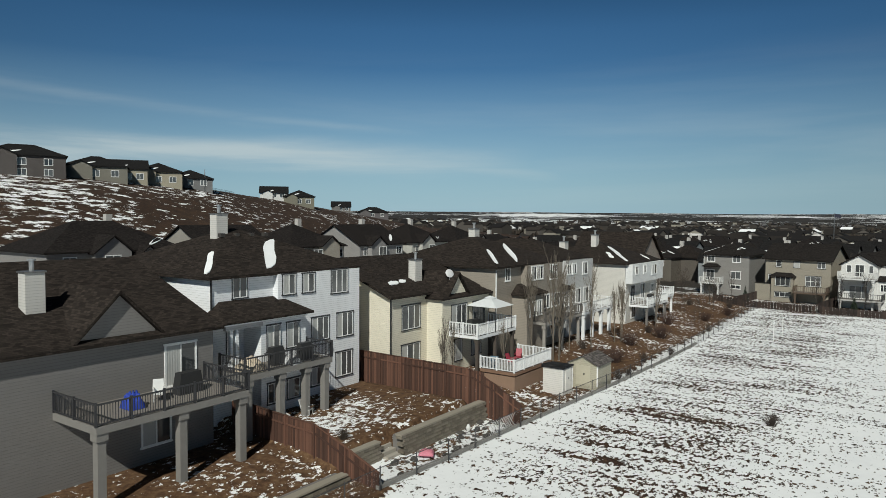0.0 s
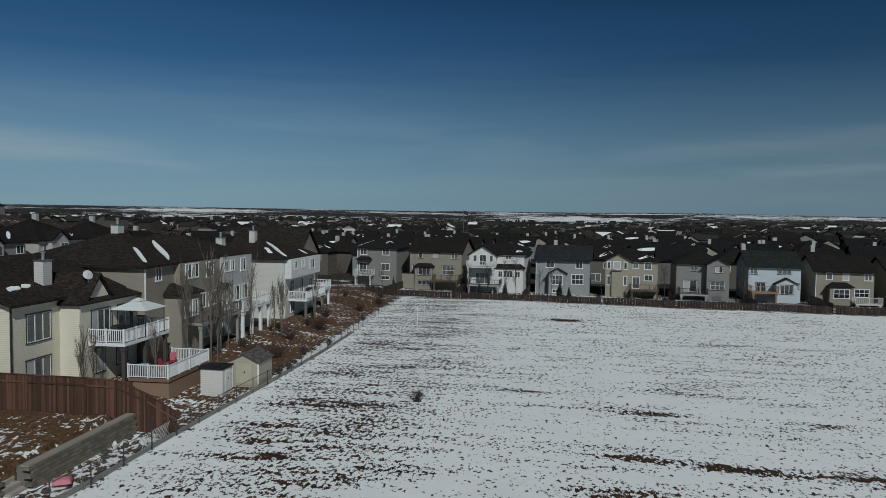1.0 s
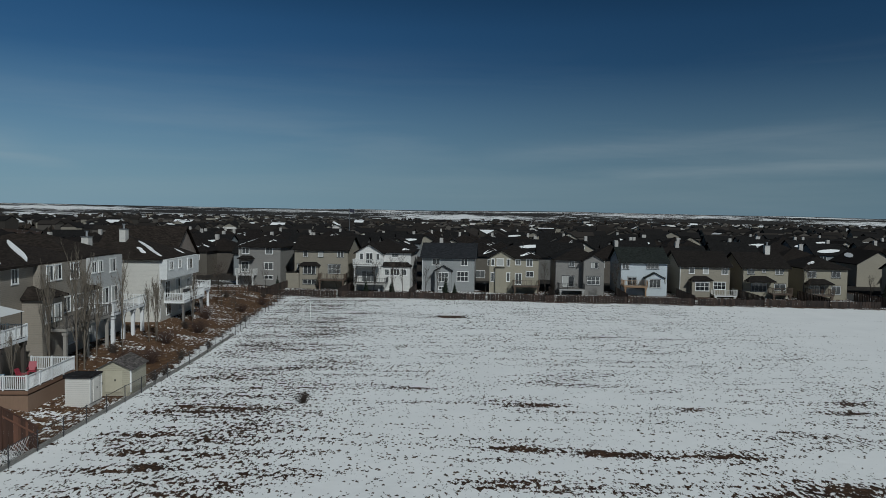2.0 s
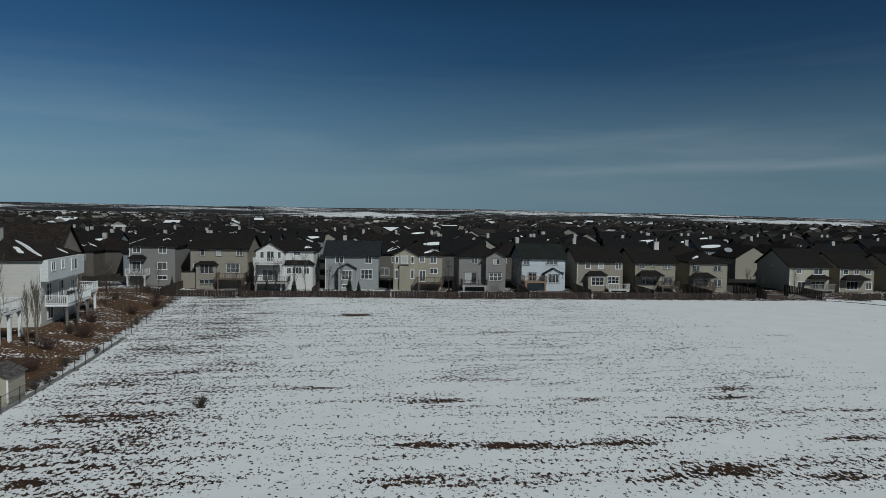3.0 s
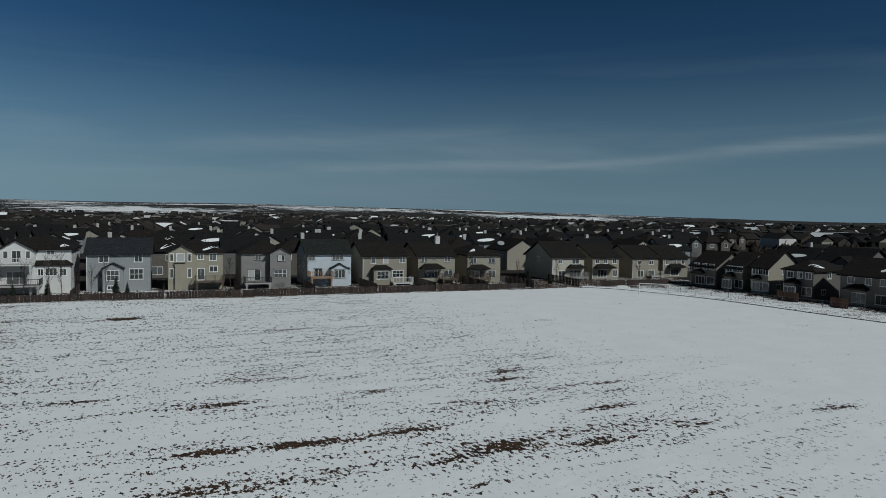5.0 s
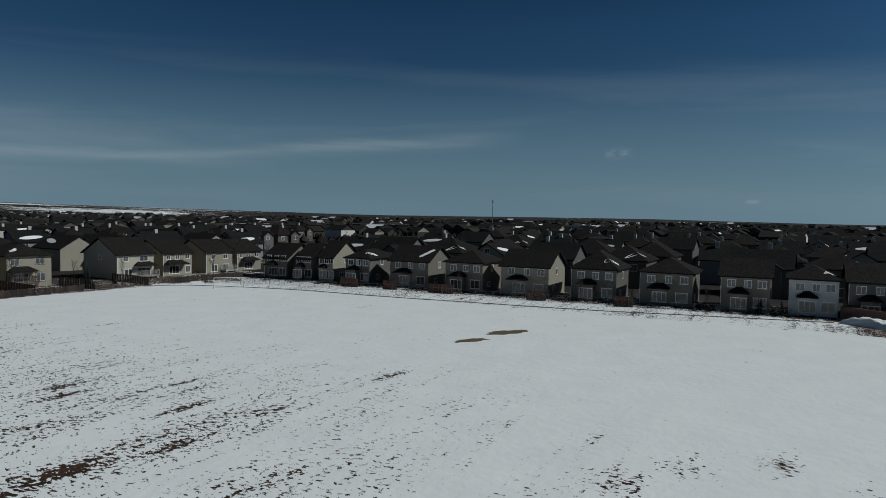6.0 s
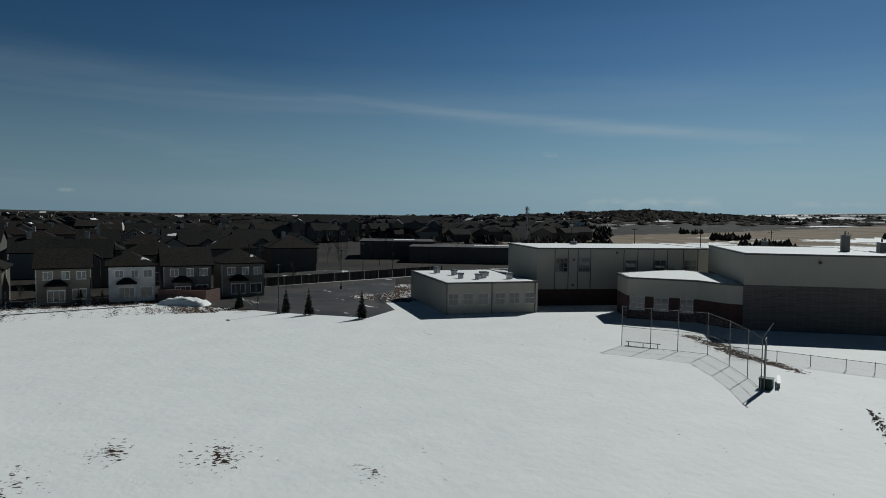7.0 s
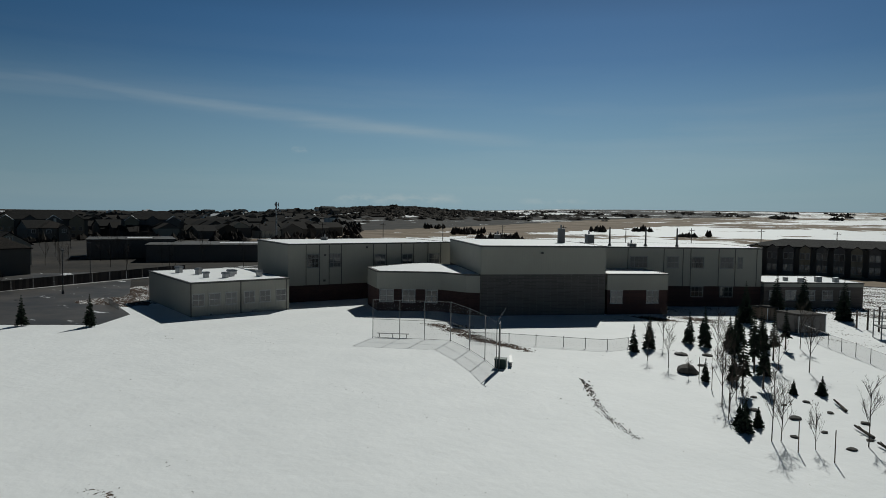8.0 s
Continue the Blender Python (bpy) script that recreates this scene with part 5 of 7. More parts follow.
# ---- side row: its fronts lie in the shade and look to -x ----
# wall colours set darker than the cream siding, to deepen the shade on the fronts
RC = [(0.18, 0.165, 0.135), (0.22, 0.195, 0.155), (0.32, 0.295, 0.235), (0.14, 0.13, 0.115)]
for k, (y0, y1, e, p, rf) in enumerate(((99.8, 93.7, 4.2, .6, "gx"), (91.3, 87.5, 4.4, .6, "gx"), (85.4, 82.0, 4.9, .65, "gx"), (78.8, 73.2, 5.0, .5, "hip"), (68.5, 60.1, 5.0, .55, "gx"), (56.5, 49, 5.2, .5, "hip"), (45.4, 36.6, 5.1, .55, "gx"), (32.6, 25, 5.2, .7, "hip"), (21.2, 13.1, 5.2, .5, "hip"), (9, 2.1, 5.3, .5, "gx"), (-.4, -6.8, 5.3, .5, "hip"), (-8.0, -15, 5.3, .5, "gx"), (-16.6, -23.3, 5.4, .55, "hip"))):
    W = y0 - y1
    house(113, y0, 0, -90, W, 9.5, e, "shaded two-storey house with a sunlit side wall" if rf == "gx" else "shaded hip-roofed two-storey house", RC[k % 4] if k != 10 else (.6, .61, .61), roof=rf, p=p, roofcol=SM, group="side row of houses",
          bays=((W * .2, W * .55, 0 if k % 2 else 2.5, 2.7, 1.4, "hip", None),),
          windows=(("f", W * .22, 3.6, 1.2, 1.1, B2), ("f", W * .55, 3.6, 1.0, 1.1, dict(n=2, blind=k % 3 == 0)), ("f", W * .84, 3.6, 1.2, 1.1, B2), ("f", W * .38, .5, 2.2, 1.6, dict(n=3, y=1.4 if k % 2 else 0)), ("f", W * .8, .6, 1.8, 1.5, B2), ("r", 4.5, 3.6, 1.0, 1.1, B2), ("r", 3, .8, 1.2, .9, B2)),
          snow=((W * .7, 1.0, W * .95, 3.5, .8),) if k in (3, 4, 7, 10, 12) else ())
chain_fence([(99, 97), (104.5, 66), (107, 25), (109, -4)], 1.2, "grey chain-link fence along the side gardens", 3.2, (.2, .2, .2))
for y0, W in ((76, 4), (66.5, 3), (57, 5), (38.5, 3.5), (24, 3)):
    f = thing("garden_fence", turned(107.4, y0, 0, -90), "reddish brown board fence panel behind a garden", "fence", "side garden fences")
    for j in range(int(W / .2)):
        part("board", Geo().box(-.09, -.02, -.2, .09, .02, 1.6 + .03 * math.sin(j)), wood((0.12, 0.055, 0.035)), f, "", turned(j * .2, 0, 0))
# asphalt path round the field's edge
path_mat = Nodes("asphalt", .9)
path_mat.color(path_mat.mix(path_mat.noise(1.5, 6), (.02, .02, .021), (.06, .058, .055)))


def strip(pts, w, name, label, mat, lift=.02, thick=.15):
    g = Geo()
    rows = []
    for i, (x, y) in enumerate(pts):
        a, b = pts[max(0, i - 1)], pts[min(len(pts) - 1, i + 1)]
        d = Vector((b[0] - a[0], b[1] - a[1], 0)).normalized()
        n = Vector((-d.y, d.x, 0)) * (w / 2)
        rows.append(((x - n.x, y - n.y), (x + n.x, y + n.y)))
    for (a, b), (c, d) in zip(rows, rows[1:]):
        q = [a, c, d, b]
        g.prism([(*k, float(land(*k)) - thick) for k in q][::1], [(*k, float(land(*k)) + lift) for k in q])
    m = g.mesh(name)
    bmf = bmesh.new()
    bmf.from_mesh(m)
    bmesh.ops.recalc_face_normals(bmf, faces=bmf.faces)
    bmf.to_mesh(m)
    bmf.free()
    m.materials.append(mat)
    return tagged(new(name, m), label, name.replace("_", " "), "", "structure")


def smooth_line(pts, n=8):
    out = []
    for i in range(len(pts) - 1):
        p0, p1, p2, p3 = pts[max(0, i - 1)], pts[i], pts[i + 1], pts[min(len(pts) - 1, i + 2)]
        for j in range(n):
            t = j / n
            out.append(tuple(.5 * (2 * b + (c - a) * t + (2 * a - 5 * b + 4 * c - d) * t * t + (3 * b - a - 3 * c + d) * t ** 3) for a, b, c, d in zip(p0, p1, p2, p3)))
    return out + [pts[-1]]


strip(smooth_line([(88, 104), (93, 97), (97.2, 80), (97.4, 60), (98.6, 46), (101.1, 23.7), (106.5, -2), (107.5, -6)]), .75, "footpath", "narrow bare asphalt footpath beside the snowy field", path_mat.m)
strip(smooth_line([(79, 108), (80, 116), (84, 130), (92, 160)]), 3.4, "lane", "wet asphalt lane between the houses", path_mat.m)


# ---- goals ----
def goal(x, y, a, w, h, d, label):
    g = thing("soccer_goal", turned(x, y, 0, a), label, "goal", "soccer goals")
    pm = paint((.75, .75, .74), .4, "goal")
    for s in (-w / 2, w / 2):
        part("post", Geo().tube((s, 0, -.05), (s, 0, h), .06, .06, 8), pm, g)
        part("stay", Geo().tube((s, 0, h), (s, d, 0), .035, .035, 6), pm, g)
        part("ground_bar", Geo().tube((s, 0, .05), (s, d, .05), .035, .035, 6), pm, g)
    part("crossbar", Geo().tube((-w / 2, 0, h), (w / 2, 0, h), .06, .06, 8), pm, g)
    part("back_bar", Geo().tube((-w / 2, d, .05), (w / 2, d, .05), .035, .035, 6), pm, g)


goal(-13.5, 88.5, 87, 4.6, 2.45, 1.6, "white steel soccer goal frame standing in snow")
goal(92.5, 90.0, -42, 5.2, 1.9, 1.6, "white steel soccer goal frame by the path")


# ---- school ----
school = thing("school", turned(0, 0), "pale metal-clad school with dark brick base and flat snowy roofs", "school")


def clad(col, dark):
    """Upright ribbed metal sheet over a brick base."""
    n = Nodes("school_cladding", .55)
    dirt = n.noise(.25, 6)
    sep = n.add("ShaderNodeSeparateXYZ")
    n.put(sep, "Vector", n.co)
    along = n.math("ADD", n.math("MULTIPLY", sep.outputs["X"], .7), n.math("MULTIPLY", sep.outputs["Y"], .71))
    rib = n.math("FRACT", n.math("MULTIPLY", along, 3.0))
    n.color(n.mix(dirt, tint(col, .85), tint(col, 1.1)))
    n.bump(n.ramp(rib, (0, 0), (.12, 1), (.88, 1), (1, 0)), .5, .02)
    return n.m


def brickwork(col):
    n = Nodes("school_brick", .9)
    br = n.add("ShaderNodeTexBrick", Scale=1.0)
    br.inputs["Color1"].default_value, br.inputs["Color2"].default_value = (*tint(col, .8), 1), (*tint(col, 1.2), 1)
    br.inputs["Mortar"].default_value = (*tint(col, 1.6), 1)
    br.inputs["Brick Width"].default_value, br.inputs["Row Height"].default_value, br.inputs["Mortar Size"].default_value = .4, .2, .012
    sep = n.add("ShaderNodeSeparateXYZ")
    n.put(sep, "Vector", n.co)
    co = n.add("ShaderNodeCombineXYZ")
    n.put(co, "X", n.math("SUBTRACT", sep.outputs["Y"], sep.outputs["X"]))
    n.put(co, "Y", sep.outputs["Z"])
    n.put(br, "Vector", co.outputs[0])
    n.color(n.mix(n.math("MULTIPLY", n.noise(.4, 5), .5), br.outputs["Color"], tint(col, .8)))
    n.bump(br.outputs["Fac"], .4, -.01)
    return n.m


CLAD, BRICK, BRICK2 = clad((.33, .315, .265), 0), brickwork((.055, .026, .022)), brickwork((.105, .094, .086))
TRIMD = paint((.06, .055, .05), .5, "flashing")


def ccw(pts):
    area = sum(a[0] * b[1] - b[0] * a[1] for a, b in zip(pts, pts[1:] + pts[:1]))
    return pts if area > 0 else pts[::-1]


def block(name, pts, h, base=0.0, basemat=None, par=.25):
    pts = ccw(pts)
    z0 = -.4
    if base:
        low = Geo().prism([(x, y, z0) for x, y in pts], [(x, y, base) for x, y in pts])
        part("brick_base", low, basemat or BRICK, school)
    c = Vector((sum(q[0] for q in pts) / len(pts), sum(q[1] for q in pts) / len(pts)))
    out = [(x + (x - c.x) / (Vector((x, y)) - c).length * .04, y + (y - c.y) / (Vector((x, y)) - c).length * .04) for x, y in pts]
    w = part(name, Geo().prism([(x, y, base if base else z0) for x, y in out], [(x, y, h) for x, y in out]), CLAD, school)
    cap = Geo()
    wid = [(x + (x - c.x) / (Vector((x, y)) - c).length * .12, y + (y - c.y) / (Vector((x, y)) - c).length * .12) for x, y in pts]
    ins = [(x - (x - c.x) / (Vector((x, y)) - c).length * .35, y - (y - c.y) / (Vector((x, y)) - c).length * .35) for x, y in pts]
    k = len(pts)
    for j in range(k):
        a, b = j, (j + 1) % k
        cap.prism([(*wid[a], h - .12), (*wid[b], h - .12), (*ins[b], h - .12), (*ins[a], h - .12)], [(*wid[a], h + .1), (*wid[b], h + .1), (*ins[b], h + .1), (*ins[a], h + .1)])
    part("roof_edge", cap, TRIMD, w)
    sn = Geo().prism([(*q, h - .02) for q in ins], [(*q, h + .07) for q in ins])
    part("roof_snow", sn, snow_mat(), w, "white snow lying on the flat roof")
    return w


def frame_of(A, B):
    """Pose of a face that runs from A to B, left to right as seen from the field."""
    A, B = Vector(A), Vector(B)
    d = (B - A).normalized()
    return turned(A.x, A.y, 0, math.degrees(math.atan2(d.y, d.x)))


def away(A, B, depth):
    A, B = Vector(A), Vector(B)
    d = (B - A).normalized()
    n = Vector((-d.y, d.x)) * depth
    return [tuple(A), tuple(B), tuple(B + n), tuple(A + n)]


def face_windows(A, B, items, out=.05, col=(.4, .4, .385)):
    m = frame_of(A, B)
    for u, z, w, h, n, bars in items:
        window(school, m @ turned(u, -out, z), w, h, n, bars, col, sashcol=col)


def face_battens(A, B, us, z0, z1):
    m = frame_of(A, B)
    for u in us:
        part("batten", Geo().box(-.05, -.06, z0, .05, -.0, z1), TRIMD, school, "", m @ turned(u, -.035, 0))


gymA, gymB = (58.4, -70.2), (47.8, -84.4)
mainA, mainB = (86.3, -58.7), (78.4, -86.0)
wingA, wingB = (82.8, -41.6), (80.5, -54.9)
block("wing_wall", away(wingA, wingB, 20), 4.35)
block("main_wall", away(mainA, mainB, 16), 8.75, 2.5)
block("gym_wall", away(gymA, gymB, 22), 9.43, 5.64, BRICK2)
entrance = [(77.4, -66.7), (71.5, -63.4), (64.8, -69.2), (60.4, -69.4), (58.6, -70.5), (66, -80), (79, -80)]
block("entrance_wall", entrance, 5.5, 3.1)
lowA, lowB = (47.6, -84.7), (42.05, -91.6)
block("low_wall", away(lowA, lowB, 9), 5.6, 3.4)
rmA, rmB = (52.4, -92.5), (35.6, -110.2)
block("east_wall", away(rmA, rmB, 15), 8.95, 3.1)
rwA, rwB = (34.9, -109.6), (24.0, -121.0)
# clad like the other blocks; the dark brick puts its face's shade into the colour
block("east_wing_wall", away(rwA, rwB, 11), 3.8, 3.2, brickwork((.12, .1, .085)))
face_windows(wingA, wingB, [(u, 1.35, 1.5, 1.55, 2, 2) for u in (1.0, 3.1, 5.3, 7.8, 10.0, 12.3)])
face_windows(wingA, wingB, [(2.6, .05, .4, .25, 1, 1), (8.2, .05, .4, .25, 1, 1)])
face_windows(mainA, mainB, [(3.9, 5.2, 1.8, 2.0, 3, 3), (7.5, 5.2, 1.8, 2.0, 3, 3), (15.2, 5.3, 1.9, 1.6, 2, 2), (20.1, 5.3, 1.9, 1.6, 2, 2), (25.2, 5.3, 1.9, 1.6, 2, 2)], col=(.2, .2, .19))
face_battens(mainA, mainB, (2.8, 4.95, 6.5, 8.55, 14.0, 16.3, 19.0, 21.3, 24.0, 26.5), 2.5, 8.6)
face_windows((71.5, -63.4), (64.8, -69.2), [(1.3, 1.3, 1.9, 1.7, 2, 2), (4.4, 1.3, 1.8, 1.7, 2, 2), (7.6, 1.3, 1.6, 1.7, 2, 2)])
face_windows(lowA, lowB, [(1.3, 1.6, 1.7, 1.7, 2, 2), (6.6, 1.6, 1.7, 1.7, 2, 2)])
face_windows(rmA, rmB, [(5.1, 5.9, 2.6, 1.65, 4, 2), (10.4, 5.9, 1.8, 1.65, 3, 2), (14.3, 5.9, 1.9, 1.65, 3, 2), (18.9, 5.9, 2.0, 1.65, 3, 2), (21.0, 5.9, .7, 1.65, 1, 2), (14.3, 1.5, 1.9, 1.5, 3, 2), (18.9, 1.5, 2.0, 1.5, 3, 2)], col=(.2, .2, .19))
face_battens(rmA, rmB, (3.4, 9.0, 12.0, 13.2, 17.6, 20.2, 23.6), 3.1, 8.8)
face_windows(rwA, rwB, [(u, 1.2, 1.6, 1.4, 2, 2) for u in (1.6, 4.2, 7.2, 10.0, 12.8)])
for A, B, u in ((wingA, wingB, 6.6), (wingA, wingB, 13.1), (wingA, wingB, .05)):
    part("downpipe", Geo().box(-.06, -.14, 0, .06, -.045, 4.3), TRIMD, school, "", frame_of(A, B) @ turned(u, 0, 0))
for A, B, u, z in ((gymA, gymB, 8.5, 8.4), (gymA, gymB, 4.0, 4.4), (mainA, mainB, 12.8, 8.0), (mainA, mainB, 5.7, 3.0), (mainA, mainB, 5.8, 6.9)):
    part("wall_light", Geo().box(-.14, -.3, 0, .14, -.05, .3), TRIMD, school, "", frame_of(A, B) @ turned(u, 0, z))
# main block: end gable window-less wall has a drainpipe; roof plant
for x, y, z, s, k in ((88, -46.5, 4.4, .5, 0), (93, -48, 4.4, .55, 1), (87.5, -50, 4.4, .6, 0), (86, -48.3, 4.4, .5, 1), (85, -53, 4.4, .55, 0), (97, -47, 4.4, .6, 1), (90, -52, 4.4, .4, 0)):
    v = thing("roof_ventilator", turned(x, y, z, 20 * k), "grey metal ventilator on the flat school roof", "roof vent", "roof ventilators")
    part("shaft", Geo().box(-s * .6, -s * .6, -.05, s * .6, s * .6, s * 1.2), metal((.4, .4, .4), .5), v)
    part("hood", Geo().prism([(-s * .8, -s * .8, s * 1.2), (s * .8, -s * .8, s * 1.2), (s * .8, s * .8, s * 1.2), (-s * .8, s * .8, s * 1.2)], [(-s * .7, -s * .7, s * 1.7), (s * .7, -s * .7, s * 1.7), (s * .7, s * .7, s * 1.7), (-s * .7, s * .7, s * 1.7)]), metal((.3, .3, .3), .5), v)
for x, y, z, s in ((31, -114, 3.85, .6), (29.5, -117.5, 3.85, .7), (33.5, -115, 3.85, .5), (27.5, -119.5, 3.85, .6)):
    v = thing("roof_ventilator", turned(x, y, z, 40), "grey metal ventilator on the flat school roof", "roof vent", "roof ventilators")
    part("shaft", Geo().box(-s * .6, -s * .6, -.05, s * .6, s * .6, s * 1.2), metal((.3, .3, .3), .5), v)
for x, y, z, w, h in ((55, -92, 9.5, 1.4, 1.3), (50.5, -97, 9.0, .9, .5), (57.5, -88, 9.5, .6, 2.2), (95, -72, 8.8, .6, .5), (73, -92, 9.4, .9, .8)):
    v = thing("roof_plant", turned(x, y, z, -50), "dark metal ventilation plant on the school roof", "roof plant", "roof plant")
    part("casing", Geo().box(-w, -.5, -.05, w, .5, h), metal((.16, .16, .16), .6), v)
    part("vent_pipe", Geo().tube((w * .5, 0, h), (w * .5, 0, h + .5), .12, .12, 8), metal((.3, .3, .3), .5), v)
for x, y in ((53.5, -95.5), (49.5, -99.5), (46, -103)):
    v = thing("flue_stack", turned(x, y, 9.0), "tall black flue pipe on the school roof", "flue", "roof flues")
    part("pipe", Geo().tube((0, 0, -.05), (0, 0, 2.9), .16, .1, 8), paint(BLACK, .5, "iron"), v)
    part("collar", Geo().tube((0, 0, 0), (0, 0, .3), .3, .25, 8), paint(BLACK, .5, "iron"), v)

# ---- ball backstop, benches, low fence ----
NET = metal((.22, .22, .22), .5)
bs = thing("backstop", turned(0, 0), "tall chain-link baseball backstop with angled wings", "backstop")
bp = [(56.4, -49.4), (53.8, -51.0), (51.6, -52.6), (49.2, -54.2), (44.6, -52.0), (40.6, -49.6), (37.3, -47.2)]
for j, (x, y) in enumerate(bp):
    part("post", Geo().tube((x, y, -.2), (x, y, 4.3), .04, .04, 8), NET, bs)
    if j:
        xa, ya = bp[j - 1]
        for z in (.1, 2.1, 4.25):
            part("rail", Geo().tube((xa, ya, z), (x, y, z), .02, .02, 6), NET, bs)
        part("netting", Geo().poly((xa, ya, .05), (x, y, .05), (x, y, 4.25), (xa, ya, 4.25)), mesh_mat(), bs)
part("hood_bar", Geo().tube((37.3, -47.2, 4.3), (36.9, -47.9, 5.5), .05, .04, 6), NET, bs)
part("wing_panel", Geo().box(-.03, -.9, .05, .03, .9, 4.2), paint((.03, .035, .035), .6, "windscreen"), bs, "dark windscreen panel", turned(37.3, -47.6, 0, 35))


def bench(x, y, a, L, label):
    b = thing("bench", turned(x, y, 0, a), label, "bench", "field benches")
    part("seat", Geo().box(-L / 2, -.15, .42, L / 2, .15, .48), metal((.35, .35, .35), .5), b)
    for s in (-L * .42, 0, L * .42):
        part("leg", Geo().box(s - .03, -.1, -.1, s + .03, .1, .42), metal((.25, .25, .25), .5), b)


bench(55.0, -51.1, 37, 3.6, "long metal bench along the backstop")
bench(38.0, -50.2, -52, 3.2, "metal bench beside the backstop")
bx = thing("equipment_box", turned(37.6, -48.2, 0, 30), "dark green metal equipment box in the snow", "box")
part("body", Geo().box(-.5, -.4, -.05, .5, .4, .8), paint((.015, .05, .04), .5, "green"), bx)
part("lid", Geo().box(-.54, -.44, .8, .54, .44, .88), paint((.02, .06, .05), .5, "green"), bx)
chain_fence([(47.5, -55.5), (44.1, -57.9), (39, -60.6), (35.1, -62.8), (34.2, -65.5)], 1.05, "low grey chain-link fence behind the backstop", 2.9, (.2, .2, .2))
chain_fence([(24.5, -88.3), (19.2, -81.5), (15.8, -77.7), (12.4, -73.4), (6, -66)], 1.4, "chain-link fence round the play yard", 2.6, (.12, .12, .12))
ks = shed(24.0, -88.2, 0, -118, 4.2, 3.4, 2.1, (.11, .1, .095), (.06, .055, .05), "dark grey storage shed in the play yard", True)
for j, (x, y, h) in enumerate(((30, -96, 1.7), (31.4, -97.5, 1.4))):
    shed(x, y, 0, -120, 1.8, 1.6, h, (.1, .07, .05), (.03, .03, .03), "small brown play hut by the school", True)
pl = thing("play_tower", turned(15.5, -92, 0, 30), "metal climbing frame with a raised platform", "play equipment")
for px in (-1.2, 1.2):
    for py in (-1.2, 1.2):
        part("post", Geo().tube((px, py, -.1), (px, py, 3.3), .07, .07, 8), paint((.1, .11, .12), .5, "steel"), pl)
part("platform", Geo().box(-1.2, -1.2, 1.4, 1.2, 1.2, 1.52), paint((.06, .06, .06), .6, "deck"), pl)
for z in (1.9, 2.3, 3.1):
    part("rail", Geo().tube((-1.2, -1.2, z), (1.2, -1.2, z), .03, .03, 6), paint((.1, .11, .12), .5, "steel"), pl)
for j in range(7):
    x, y = 20 - j * 1.3, -98 + j * .5
    b = thing("climbing_post", turned(x, y), "dark upright timber post in the play yard", "post", "play yard posts")
    part("pole", Geo().tube((0, 0, -.2), (0, 0, 2.2 + (j % 3) * .4), .12, .1, 7), wood((.07, .05, .04)), b)
    part("cap", Geo().tube((0, 0, 2.2 + (j % 3) * .4), (0, 0, 2.3 + (j % 3) * .4), .15, .12, 7), wood((.07, .05, .04)), b)


def patch(x, y, rx, ry, a, name, label, mat, lift=.03, seed=0):
    """An uneven low sheet on the ground."""
    random.seed(seed)
    n = 22
    c, s = math.cos(radians(a)), math.sin(radians(a))
    rim = []
    for j in range(n):
        t = 2 * math.pi * j / n
        k = random.uniform(.65, 1.15)
        u, v = rx * k * math.cos(t), ry * k * math.sin(t)
        rim.append((x + u * c - v * s, y + u * s + v * c))
    g = Geo().prism([(*q, float(land(*q)) - .2) for q in rim], [(*q, float(land(*q)) + lift) for q in rim])
    m = g.mesh(name)
    m.materials.append(mat)
    return tagged(new(name, m), label, name.replace("_", " "), "", "structure")


mud = Nodes("bare_earth", .9)
mud.color(mud.mix(mud.noise(1.5, 7, .7), (.025, .02, .016), (.1, .08, .06)))
mud.bump(mud.noise(4, 6), .6, .06)
dry = Nodes("bare_turf", .95)
dry.color(dry.mix(dry.noise(3, 7, .7), (.05, .038, .02), (.16, .12, .06)))
dry.bump(dry.noise(7, 6), .7, .05)
patch(76.0, 29.6, 3.0, 1.3, -30, "bare_ground", "patch of bare brown turf in the snow", dry.m, seed=6)
patch(68.8, 31.2, 2.6, .9, -30, "bare_ground", "patch of bare brown turf in the snow", dry.m, seed=7)

# ---- car park ----
lot_mat = Nodes("parking_asphalt", .7)
slush = lot_mat.ramp(lot_mat.noise(1.0, 6, .65, co=lot_mat.scaled(.1, .32, 1, 35)), (.61, 0.0), (.65, 1.0))
lot_mat.color(lot_mat.mix(slush, lot_mat.mix(lot_mat.ramp(lot_mat.noise(.12, 7, .65), (.42, 0.0), (.62, 1.0)), (.014, .014, .015), (.06, .052, .045)), (.7, .71, .72)))
lot_mat.b.inputs["Roughness"].default_value = .6
g = Geo()
LOT = [(103, -13.5), (92.5, -22.5), (84.5, -31), (90, -37), (104, -40), (112, -46), (150, -62), (160, -40), (121, -17)]
g.prism([(*q, -.2) for q in ccw(LOT)], [(*q, .03) for q in ccw(LOT)])
mm = g.mesh("car_park")
mm.materials.append(lot_mat.m)
tagged(new("car_park", mm), "wet brown-grey asphalt car park with melting slush", "car park", "", "structure")
strip(smooth_line([(118, -14), (124, -22), (131, -45), (136, -62), (150, -100)]), 1.2, "kerb_line", "pale concrete pavement beyond the car park", stucco((.3, .29, .28)), .12)
for k in range(14):
    x, y = np.interp(k, (0, 13), (121.5, 138)), np.interp(k, (0, 13), (-19, -66))
    f = thing("garden_fence", turned(x + 1.4, y, 0, -70), "dark board fence panel behind the car park", "fence", "car park fences")
    for j in range(6):
        part("board", Geo().box(j * .62, -.03, -.2, j * .62 + .6, .03, 1.75), wood((.045, .035, .03)), f)
